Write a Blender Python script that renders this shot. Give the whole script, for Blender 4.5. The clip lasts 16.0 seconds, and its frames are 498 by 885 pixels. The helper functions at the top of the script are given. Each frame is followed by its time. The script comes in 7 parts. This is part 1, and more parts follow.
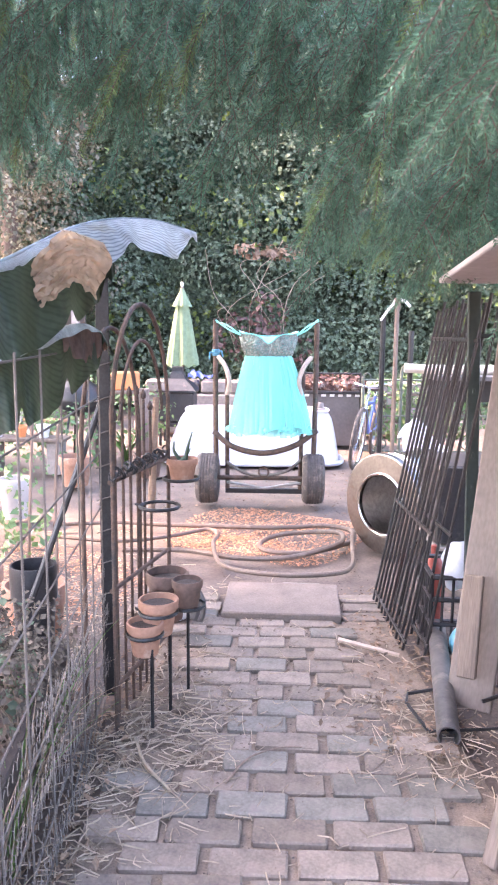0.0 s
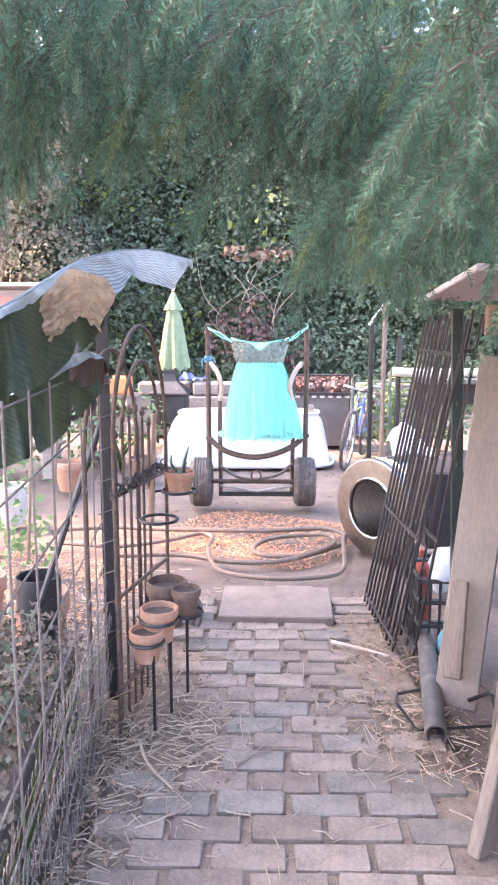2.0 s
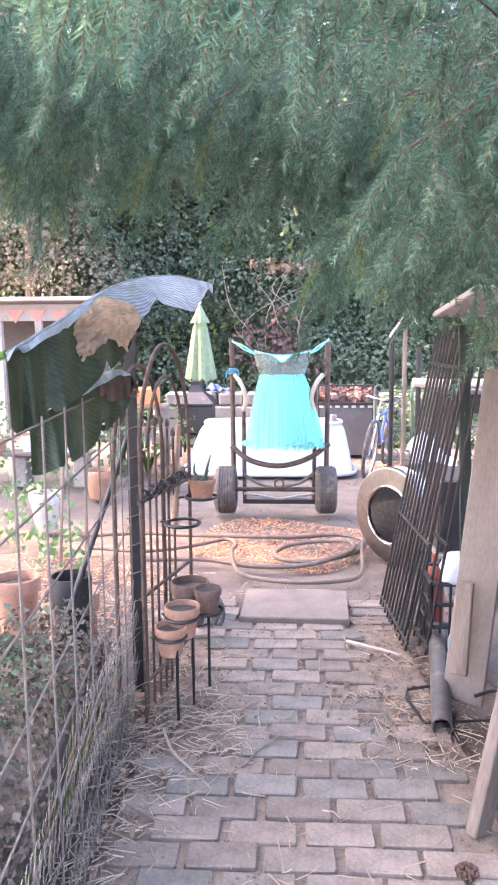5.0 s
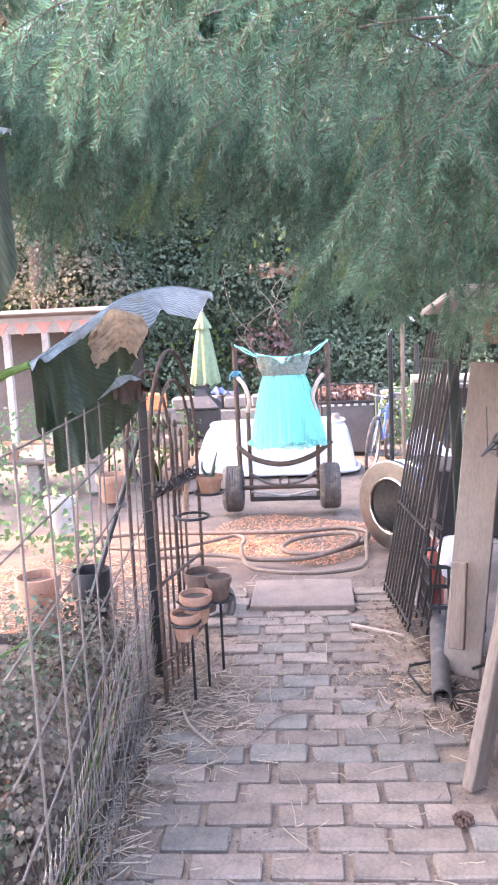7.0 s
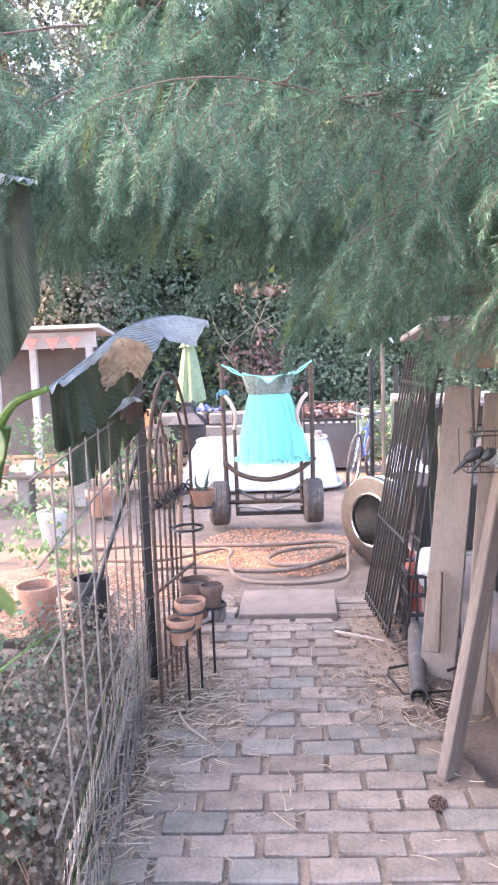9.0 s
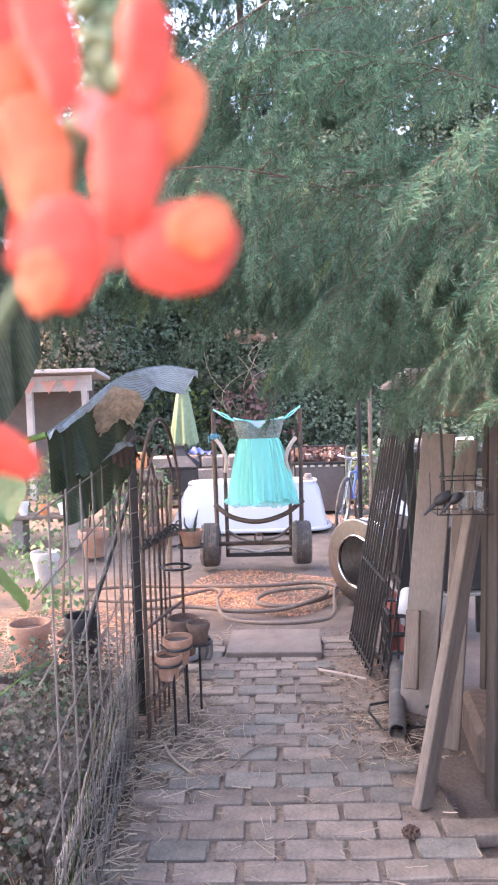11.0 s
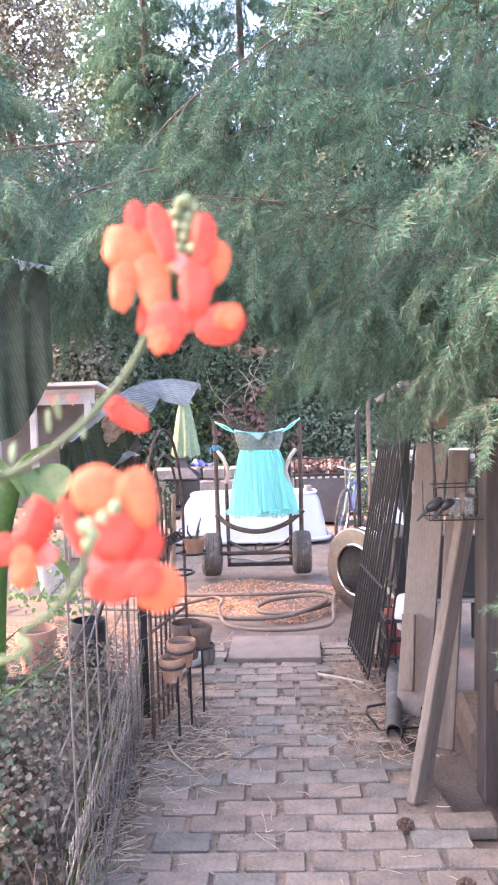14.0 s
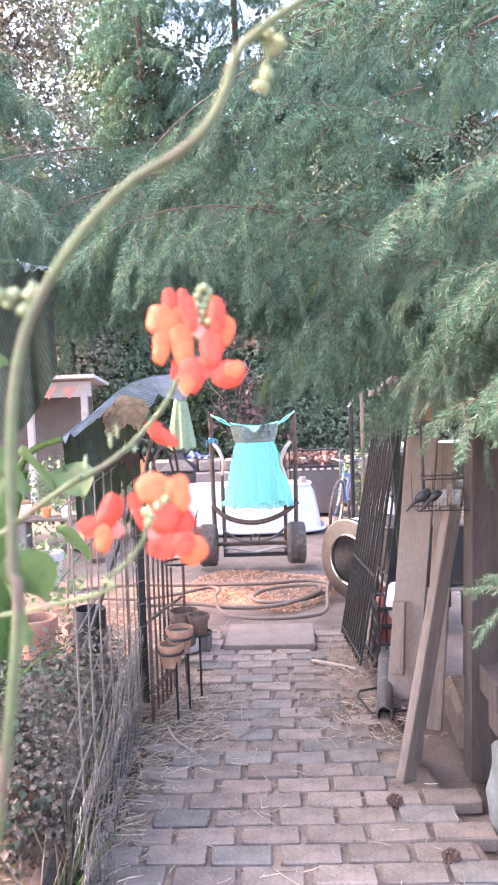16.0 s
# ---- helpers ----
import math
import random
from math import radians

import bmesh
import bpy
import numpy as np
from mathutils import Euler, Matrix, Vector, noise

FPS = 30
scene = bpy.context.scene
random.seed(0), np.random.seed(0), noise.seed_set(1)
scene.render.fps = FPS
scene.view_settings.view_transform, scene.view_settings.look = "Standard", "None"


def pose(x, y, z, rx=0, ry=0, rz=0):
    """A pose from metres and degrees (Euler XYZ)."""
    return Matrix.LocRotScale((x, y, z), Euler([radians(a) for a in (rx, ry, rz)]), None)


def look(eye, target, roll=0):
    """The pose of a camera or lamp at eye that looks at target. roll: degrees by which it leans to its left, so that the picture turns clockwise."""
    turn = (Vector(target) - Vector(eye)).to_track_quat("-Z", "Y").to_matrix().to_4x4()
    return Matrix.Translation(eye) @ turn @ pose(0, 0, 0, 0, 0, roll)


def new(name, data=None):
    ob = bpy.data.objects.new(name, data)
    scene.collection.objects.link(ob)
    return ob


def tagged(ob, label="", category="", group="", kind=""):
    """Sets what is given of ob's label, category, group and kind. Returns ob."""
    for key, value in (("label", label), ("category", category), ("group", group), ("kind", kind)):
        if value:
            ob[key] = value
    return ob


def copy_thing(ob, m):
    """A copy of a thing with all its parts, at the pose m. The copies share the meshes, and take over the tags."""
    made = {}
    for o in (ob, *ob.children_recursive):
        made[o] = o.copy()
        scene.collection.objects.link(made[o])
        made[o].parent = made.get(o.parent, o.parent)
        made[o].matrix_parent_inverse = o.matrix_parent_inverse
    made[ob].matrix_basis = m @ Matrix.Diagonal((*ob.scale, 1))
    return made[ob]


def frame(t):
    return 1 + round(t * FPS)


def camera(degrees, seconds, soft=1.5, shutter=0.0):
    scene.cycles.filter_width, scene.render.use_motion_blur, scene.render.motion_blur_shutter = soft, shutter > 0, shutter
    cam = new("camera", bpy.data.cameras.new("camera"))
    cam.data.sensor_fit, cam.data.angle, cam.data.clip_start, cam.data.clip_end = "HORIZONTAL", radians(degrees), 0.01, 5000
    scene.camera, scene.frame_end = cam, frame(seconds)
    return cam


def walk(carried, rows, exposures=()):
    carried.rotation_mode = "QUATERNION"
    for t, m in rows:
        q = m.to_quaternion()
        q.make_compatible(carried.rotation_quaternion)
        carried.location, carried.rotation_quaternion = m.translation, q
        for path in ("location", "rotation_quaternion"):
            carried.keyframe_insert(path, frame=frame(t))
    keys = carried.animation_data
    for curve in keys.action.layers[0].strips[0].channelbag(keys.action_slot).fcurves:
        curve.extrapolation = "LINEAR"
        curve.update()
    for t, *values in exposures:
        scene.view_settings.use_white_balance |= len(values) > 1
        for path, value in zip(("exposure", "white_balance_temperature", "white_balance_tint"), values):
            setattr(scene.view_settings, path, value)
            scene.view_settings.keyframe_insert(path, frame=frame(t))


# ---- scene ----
cam = camera(36.9, 16.0, 2.0)
cam.data.dof.use_dof, cam.data.dof.focus_distance, cam.data.dof.aperture_fstop = True, 4.5, 24.0
PATH = [
    (0, (0.108, 0.065, 1.262), (0.035, 2.041, 0.959), 0.5),
    (0.5, (0.091, 0.045, 1.273), (0.018, 2.02, 0.969), 0.5),
    (1, (0.101, 0.021, 1.288), (0.047, 1.997, 0.981), 0.4),
    (1.5, (0.105, -0.01, 1.319), (0.058, 1.964, 1.0), 0.4),
    (2, (0.098, -0.039, 1.344), (0.05, 1.936, 1.029), 0.0),
    (2.5, (0.092, -0.06, 1.359), (0.008, 1.914, 1.047), -0.2),
    (3, (0.106, -0.074, 1.365), (-0.004, 1.899, 1.058), -0.3),
    (3.5, (0.122, -0.102, 1.371), (-0.002, 1.873, 1.077), -0.3),
    (4, (0.133, -0.135, 1.372), (0.009, 1.84, 1.081), -0.3),
    (6.3, (0.155, -0.35, 1.375), (0.025, 1.625, 1.086), -1.4),
    (6.5, (0.158, -0.371, 1.368), (0.022, 1.605, 1.087), -1.8),
    (7, (0.171, -0.411, 1.374), (0.028, 1.564, 1.093), -2.6),
    (7.5, (0.19, -0.479, 1.361), (0.058, 1.496, 1.078), -3.8),
    (8, (0.195, -0.545, 1.352), (0.092, 1.43, 1.057), -3.9),
    (8.5, (0.167, -0.59, 1.378), (0.077, 1.387, 1.088), -2.8),
    (9, (0.141, -0.626, 1.411), (0.051, 1.357, 1.169), -2.1),
    (9.2, (0.144, -0.632, 1.411), (0.052, 1.354, 1.191), -1.8),
    (10.2, (0.165, -0.715, 1.425), (0.085, 1.276, 1.265), -1.7),
    (11.3, (0.186, -0.807, 1.439), (0.116, 1.189, 1.335), -1.7),
    (11.5, (0.1868, -0.8169, 1.446), (0.1178, 1.1801, 1.359), -1.7),
    (12, (0.1959, -0.8396, 1.4383), (0.1269, 1.1574, 1.3563), -2.0),
    (12.5, (0.1874, -0.855, 1.4349), (0.1174, 1.142, 1.3509), -2.2),
    (13, (0.1826, -0.8735, 1.4297), (0.1036, 1.1225, 1.3457), -2.3),
    (13.5, (0.1845, -0.8863, 1.4249), (0.1035, 1.1107, 1.3399), -1.9),
    (14, (0.1869, -0.9147, 1.4256), (0.1139, 1.0813, 1.3316), -1.8),
    (14.5, (0.1787, -0.9404, 1.4197), (0.1117, 1.0556, 1.3197), -1.8),
    (15, (0.181, -0.9639, 1.4336), (0.123, 1.0331, 1.3316), -1.7),
    (15.5, (0.1801, -1.0033, 1.4388), (0.1211, 0.9927, 1.3288), -1.9),
    (16, (0.1893, -1.0202, 1.44), (0.1283, 0.9748, 1.323), -1.9),
]
EXPOSURE = [(0.0, 3.95, 6800, 23), (4.0, 3.95, 6800, 23), (7.0, 3.9, 6800, 23), (8.5, 3.95, 6800, 23), (9.2, 3.85, 6800, 23), (11.4, 3.35, 6900, 23), (13.0, 3.45, 6900, 24), (14.5, 3.7, 6900, 25), (16.0, 3.75, 6900, 26)]
walk(cam, [(t, look(eye, target, roll)) for t, eye, target, roll in PATH], EXPOSURE)

# ---- light ----
SUN_TO = Vector((-0.72, 0.10, 0.78)).normalized()
world = bpy.data.worlds.new("sky")
scene.world = world
world.use_nodes = True
wn = world.node_tree
wn.nodes.clear()
sky = wn.nodes.new("ShaderNodeTexSky")
sky.sky_type = "NISHITA"
sky.sun_disc = False
sky.sun_elevation = math.asin(SUN_TO.z)
sky.sun_rotation = math.atan2(SUN_TO.x, SUN_TO.y)
sky.air_density, sky.dust_density, sky.ozone_density = 1.0, 3.5, 2.0
wbg = wn.nodes.new("ShaderNodeBackground")
wbg.inputs["Strength"].default_value = 0.15
wout = wn.nodes.new("ShaderNodeOutputWorld")
wn.links.new(sky.outputs[0], wbg.inputs["Color"])
wn.links.new(wbg.outputs[0], wout.inputs["Surface"])
sun = new("sun", bpy.data.lights.new("sun", "SUN"))
sun.data.energy, sun.data.angle, sun.data.color = 1.35, radians(3.0), (1.0, 0.64, 0.44)
sun.matrix_world = look(SUN_TO * 30, (0, 0, 0))


# ---- materials ----
def mat(name, color, rough=0.8, metal=0.0, scale=12.0, var=0.25, bump=0.3, hue=(1, 1, 1), spots=0.0, rand=0.0,
        trans=0.0, fine=6.0, coat=0.0, sheen=0.0, dirt=None, dirt_at=0.6, bump_scale=None, sheer=0.0, wave=None, stretch=(1, 1, 1)):
    """A surface with two scales of variation, an optional stain colour and fine relief."""
    m = bpy.data.materials.new(name)
    m.use_nodes = True
    t = m.node_tree
    n, l = t.nodes, t.links
    b = n["Principled BSDF"]
    tc = n.new("ShaderNodeTexCoord")
    mp = n.new("ShaderNodeMapping")
    mp.inputs["Scale"].default_value = stretch
    l.new(tc.outputs["Object"], mp.inputs["Vector"])
    big = n.new("ShaderNodeTexNoise")
    big.inputs["Scale"].default_value, big.inputs["Detail"].default_value = scale, 4
    l.new(mp.outputs[0], big.inputs["Vector"])
    small = n.new("ShaderNodeTexNoise")
    small.inputs["Scale"].default_value, small.inputs["Detail"].default_value = scale * fine, 6
    l.new(mp.outputs[0], small.inputs["Vector"])
    add = n.new("ShaderNodeMath")
    add.operation = "MULTIPLY_ADD"
    add.inputs[1].default_value = 0.5
    l.new(small.outputs["Fac"], add.inputs[0])
    half = n.new("ShaderNodeMath")
    half.operation = "MULTIPLY"
    half.inputs[1].default_value = 0.5
    l.new(big.outputs["Fac"], half.inputs[0])
    l.new(half.outputs[0], add.inputs[2])
    ramp = n.new("ShaderNodeValToRGB")
    lo = [max(0.0, c * (1 - var) * h) for c, h in zip(color, hue)]
    hi = [min(1.0, c * (1 + var)) for c in color]
    ramp.color_ramp.elements[0].position, ramp.color_ramp.elements[1].position = 0.33, 0.67
    ramp.color_ramp.elements[0].color, ramp.color_ramp.elements[1].color = (*lo, 1), (*hi, 1)
    l.new(add.outputs[0], ramp.inputs["Fac"])
    col = ramp.outputs["Color"]
    if dirt:
        st = n.new("ShaderNodeTexNoise")
        st.inputs["Scale"].default_value, st.inputs["Detail"].default_value = scale * 0.7, 8
        st.inputs["Roughness"].default_value = 0.7
        l.new(tc.outputs["Object"], st.inputs["Vector"])
        sr = n.new("ShaderNodeValToRGB")
        sr.color_ramp.elements[0].position, sr.color_ramp.elements[1].position = dirt_at - 0.05, dirt_at + 0.08
        l.new(st.outputs["Fac"], sr.inputs["Fac"])
        mx = n.new("ShaderNodeMixRGB")
        mx.inputs["Color2"].default_value = (*dirt, 1)
        l.new(sr.outputs["Color"], mx.inputs["Fac"])
        l.new(col, mx.inputs["Color1"])
        col = mx.outputs[0]
    if rand:
        oi = n.new("ShaderNodeObjectInfo")
        gi = n.new("ShaderNodeNewGeometry")
        sm = n.new("ShaderNodeMath")
        sm.operation = "ADD"
        l.new(oi.outputs["Random"], sm.inputs[0])
        l.new(gi.outputs["Random Per Island"], sm.inputs[1])
        fr = n.new("ShaderNodeMath")
        fr.operation = "FRACT"
        l.new(sm.outputs[0], fr.inputs[0])
        mr = n.new("ShaderNodeMapRange")
        mr.inputs["To Min"].default_value, mr.inputs["To Max"].default_value = 1 - rand, 1 + rand
        l.new(fr.outputs[0], mr.inputs["Value"])
        hs = n.new("ShaderNodeHueSaturation")
        l.new(mr.outputs[0], hs.inputs["Value"])
        l.new(col, hs.inputs["Color"])
        col = hs.outputs[0]
    l.new(col, b.inputs["Base Color"])
    b.inputs["Roughness"].default_value, b.inputs["Metallic"].default_value = rough, metal
    b.inputs["Coat Weight"].default_value = coat
    b.inputs["Sheen Weight"].default_value = sheen
    if bump:
        bp = n.new("ShaderNodeBump")
        bp.inputs["Strength"].default_value, bp.inputs["Distance"].default_value = bump, 0.004
        if wave:
            wv = n.new("ShaderNodeTexWave")
            wv.inputs["Scale"].default_value, wv.inputs["Distortion"].default_value = wave, 2.0
            l.new(mp.outputs[0], wv.inputs["Vector"])
            l.new(wv.outputs["Fac"], bp.inputs["Height"])
        else:
            l.new(add.outputs[0], bp.inputs["Height"])
        l.new(bp.outputs[0], b.inputs["Normal"])
    if trans:
        tr = n.new("ShaderNodeBsdfTranslucent")
        l.new(col, tr.inputs["Color"])
        mix = n.new("ShaderNodeMixShader")
        mix.inputs[0].default_value = trans
        l.new(b.outputs[0], mix.inputs[1])
        l.new(tr.outputs[0], mix.inputs[2])
        l.new(mix.outputs[0], n["Material Output"].inputs["Surface"])
        if sheer:
            clear = n.new("ShaderNodeBsdfTransparent")
            veil = n.new("ShaderNodeMixShader")
            veil.inputs[0].default_value = sheer
            l.new(mix.outputs[0], veil.inputs[1])
            l.new(clear.outputs[0], veil.inputs[2])
            l.new(veil.outputs[0], n["Material Output"].inputs["Surface"])
    return m


M = {}
M["soil"] = mat("soil", (0.135, 0.102, 0.084), 0.95, scale=5, var=0.35, bump=0.8, fine=14, dirt=(0.10, 0.076, 0.062), dirt_at=0.58)
M["potsoil"] = mat("potting_soil", (0.085, 0.062, 0.05), 0.95, scale=30, var=0.4, bump=0.8)
M["chips"] = mat("wood_chips", (0.48, 0.235, 0.135), 0.9, scale=30, var=0.35, bump=0.6, rand=0.35)
M["sand"] = mat("joint_sand", (0.20, 0.15, 0.115), 0.95, scale=20, var=0.4, bump=0.8, fine=10)
M["brick"] = mat("brick", (0.203, 0.160, 0.127), 0.88, scale=14, var=0.32, bump=0.5, rand=0.2, hue=(0.95, 0.95, 1.0), dirt=(0.215, 0.165, 0.14), dirt_at=0.6, fine=9)
M["brick_grey"] = mat("brick_grey", (0.172, 0.152, 0.128), 0.88, scale=14, var=0.32, bump=0.5, rand=0.15, dirt=(0.20, 0.16, 0.14), dirt_at=0.6, fine=9)
M["slab"] = mat("concrete_slab", (0.18, 0.142, 0.12), 0.95, scale=9, var=0.28, bump=0.5, dirt=(0.21, 0.165, 0.14), dirt_at=0.66, fine=14)
M["straw"] = mat("straw", (0.33, 0.255, 0.185), 0.8, scale=10, var=0.2, bump=0, rand=0.35)
M["needle"] = mat("fir_needle", (0.085, 0.178, 0.116), 0.62, scale=9, var=0.35, bump=0, rand=0.45, trans=0.5)
M["needle_new"] = mat("fir_needle_young", (0.13, 0.205, 0.075), 0.5, scale=9, var=0.3, bump=0, rand=0.35, trans=0.3)
M["twig"] = mat("fir_twig", (0.11, 0.08, 0.065), 0.9, scale=30, var=0.4, bump=0.4)
M["bark"] = mat("bark", (0.13, 0.095, 0.075), 0.95, scale=9, var=0.45, bump=1.0, stretch=(3, 3, 0.6))
M["ivy"] = mat("hedge_leaf", (0.13, 0.18, 0.118), 0.6, scale=6, var=0.4, bump=0, rand=0.4, trans=0.45)
M["ivy_light"] = mat("bright_leaf", (0.16, 0.22, 0.06), 0.45, scale=6, var=0.3, bump=0, rand=0.4, trans=0.4)
M["ivy_red"] = mat("red_leaf", (0.15, 0.085, 0.075), 0.5, scale=6, var=0.3, bump=0, rand=0.4, trans=0.3)
M["cedar"] = mat("cedar_frond", (0.20, 0.172, 0.13), 0.7, scale=4, var=0.4, bump=0, rand=0.45, trans=0.25, hue=(0.7, 1.0, 0.8))
# dark green that paints the shade between the hedge leaves
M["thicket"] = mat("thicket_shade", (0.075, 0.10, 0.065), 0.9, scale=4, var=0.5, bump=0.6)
M["iron"] = mat("black_iron", (0.030, 0.029, 0.030), 0.38, 0.3, scale=25, var=0.4, bump=0.3, dirt=(0.07, 0.05, 0.042), dirt_at=0.74)
M["rust"] = mat("rusty_steel", (0.12, 0.078, 0.06), 0.7, 0.4, scale=22, var=0.4, bump=0.4, dirt=(0.06, 0.05, 0.045), dirt_at=0.55)
M["galv"] = mat("weathered_wire", (0.13, 0.112, 0.10), 0.65, 0.3, scale=25, var=0.3, bump=0.1)
M["netting"] = mat("chicken_wire", (0.22, 0.195, 0.175), 0.6, 0.3, scale=25, var=0.3, bump=0.1)
M["litter"] = mat("leaf_litter", (0.21, 0.14, 0.095), 0.9, scale=20, var=0.4, bump=0.2, rand=0.5)
M["rubber"] = mat("tyre_rubber", (0.075, 0.062, 0.056), 0.85, scale=25, var=0.3, bump=0.3, dirt=(0.17, 0.13, 0.105), dirt_at=0.56)
M["tyre_rim"] = mat("wheel_rim_paint", (0.34, 0.31, 0.28), 0.5, 0.3, scale=18, var=0.2, bump=0.1)
M["tub"] = mat("white_enamel", (0.54, 0.535, 0.57), 0.3, scale=5, var=0.03, bump=0.03, dirt=(0.62, 0.55, 0.48), dirt_at=0.74, coat=0.3)
M["tulle"] = mat("turquoise_tulle", (0.25, 0.76, 0.68), 0.8, scale=14, var=0.06, bump=0.10, trans=0.45, stretch=(4, 4, 0.3), sheen=0.3)
M["net"] = mat("sheer_tulle", (0.36, 0.82, 0.74), 0.8, scale=14, var=0.06, bump=0.08, trans=0.5, sheer=0.5, stretch=(4, 4, 0.3))
M["lining"] = mat("white_lining", (0.72, 0.74, 0.74), 0.5, scale=12, var=0.06, bump=0.1, trans=0.1)
M["bodice"] = mat("grey_green_bodice", (0.13, 0.24, 0.21), 0.4, scale=40, var=0.3, bump=0.3, trans=0.1)
M["satin"] = mat("mint_satin", (0.22, 0.74, 0.64), 0.35, scale=20, var=0.1, bump=0.1, trans=0.2)
M["sequin"] = mat("silver_sequin", (0.25, 0.28, 0.25), 0.3, 0.8, scale=60, var=0.3, bump=0.3, rand=0.35)
M["terracotta"] = mat("terracotta", (0.36, 0.19, 0.125), 0.85, scale=12, var=0.22, bump=0.3, dirt=(0.50, 0.36, 0.28), dirt_at=0.62)
M["darkpot"] = mat("dark_clay", (0.14, 0.085, 0.065), 0.8, scale=12, var=0.3, bump=0.3)
M["wood"] = mat("weathered_wood", (0.175, 0.132, 0.105), 0.9, scale=6, var=0.35, bump=0.9, stretch=(6, 6, 0.5), dirt=(0.22, 0.165, 0.13), dirt_at=0.62, fine=9)
M["wood_dark"] = mat("dark_timber", (0.20, 0.145, 0.115), 0.88, scale=6, var=0.35, bump=0.7, stretch=(6, 6, 0.5), fine=9)
# near-black timber: the shade under roof and behind fence is put into it
M["shade_wood"] = mat("shade_dark_timber", (0.055, 0.042, 0.036), 0.9, scale=6, var=0.35, bump=0.7, stretch=(6, 6, 0.5), fine=9)
M["greenpost"] = mat("dark_green_paint", (0.045, 0.06, 0.052), 0.5, scale=9, var=0.25, bump=0.2, dirt=(0.10, 0.085, 0.07), dirt_at=0.66)
M["brown_growth"] = mat("withered_leaf", (0.115, 0.094, 0.072), 0.8, scale=6, var=0.4, bump=0, rand=0.5, trans=0.2)
M["ply"] = mat("grey_plywood", (0.225, 0.178, 0.148), 0.85, scale=5, var=0.2, bump=0.5, stretch=(2.5, 2.5, 0.8), dirt=(0.24, 0.17, 0.12), dirt_at=0.63, fine=9)
M["lumber"] = mat("fresh_lumber", (0.33, 0.22, 0.16), 0.8, scale=5, var=0.25, bump=0.4, stretch=(0.5, 6, 6), dirt=(0.30, 0.17, 0.10), dirt_at=0.66)
M["roofpanel"] = mat("pale_roof_board", (0.50, 0.47, 0.46), 0.8, scale=7, var=0.12, bump=0.3, dirt=(0.52, 0.48, 0.46), dirt_at=0.62)
M["steel"] = mat("stainless_steel", (0.60, 0.56, 0.53), 0.25, 1.0, scale=14, var=0.12, bump=0.06, dirt=(0.40, 0.28, 0.20), dirt_at=0.62)
M["basket_steel"] = mat("dull_basket_steel", (0.42, 0.40, 0.385), 0.34, 1.0, scale=40, var=0.3, bump=0.2)
M["brass_ring"] = mat("stained_steel", (0.215, 0.205, 0.20), 0.30, 1.0, scale=10, var=0.2, bump=0.04, dirt=(0.17, 0.135, 0.115), dirt_at=0.62)
M["hose"] = mat("hose_rubber", (0.13, 0.095, 0.075), 0.6, scale=20, var=0.25, bump=0.2, dirt=(0.20, 0.15, 0.12), dirt_at=0.6)
M["canvas"] = mat("green_canvas", (0.25, 0.33, 0.20), 0.85, scale=20, var=0.18, bump=0.3, trans=0.25, dirt=(0.31, 0.37, 0.23), dirt_at=0.62)
# green leaf coloured silvery white: the sky's sheen is put into the colour
M["banana_sheen"] = mat("banana_leaf_sky_sheen", (0.60, 0.65, 0.66), 0.3, scale=6, var=0.3, bump=0.2, coat=0.4, trans=0.1, dirt=(0.46, 0.42, 0.30), dirt_at=0.64)
M["banana"] = mat("banana_leaf", (0.065, 0.092, 0.058), 0.5, scale=6, var=0.35, bump=0.12, trans=0.2, dirt=(0.10, 0.12, 0.05), dirt_at=0.66)


def leaf_veins(m, dark, bands, slant):
    """Adds fine slanting veins to a leaf along its own length."""
    n, l = m.node_tree.nodes, m.node_tree.links
    b = n["Principled BSDF"]
    src = b.inputs["Base Color"].links[0].from_socket
    uvm = n.new("ShaderNodeUVMap")
    uvm.uv_map = "along"
    mp = n.new("ShaderNodeMapping")
    mp.inputs["Rotation"].default_value = (0, 0, slant)
    l.new(uvm.outputs[0], mp.inputs["Vector"])
    wv = n.new("ShaderNodeTexWave")
    wv.inputs["Scale"].default_value, wv.inputs["Distortion"].default_value = bands, 0.6
    l.new(mp.outputs[0], wv.inputs["Vector"])
    rp = n.new("ShaderNodeValToRGB")
    rp.color_ramp.elements[0].position, rp.color_ramp.elements[1].position = 0.0, 0.55
    rp.color_ramp.elements[0].color, rp.color_ramp.elements[1].color = (*dark, 1), (1, 1, 1, 1)
    l.new(wv.outputs["Fac"], rp.inputs["Fac"])
    mx = n.new("ShaderNodeMixRGB")
    mx.blend_type = "MULTIPLY"
    mx.inputs["Fac"].default_value = 1.0
    l.new(src, mx.inputs["Color1"])
    l.new(rp.outputs["Color"], mx.inputs["Color2"])
    l.new(mx.outputs[0], b.inputs["Base Color"])


leaf_veins(M["banana_sheen"], (0.38, 0.44, 0.45), 9.0, 0.5)
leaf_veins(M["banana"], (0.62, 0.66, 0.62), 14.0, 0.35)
M["brown_leaf"] = mat("browned_leaf", (0.19, 0.12, 0.095), 0.75, scale=12, var=0.4, bump=0.5, trans=0.1)
M["deadleaf"] = mat("dead_leaf", (0.66, 0.52, 0.38), 0.85, scale=9, var=0.25, bump=0.8, fine=4, trans=0.15, dirt=(0.46, 0.33, 0.24), dirt_at=0.64)
M["leaf"] = mat("garden_leaf", (0.10, 0.20, 0.05), 0.45, scale=9, var=0.3, bump=0.3, rand=0.3, trans=0.35)
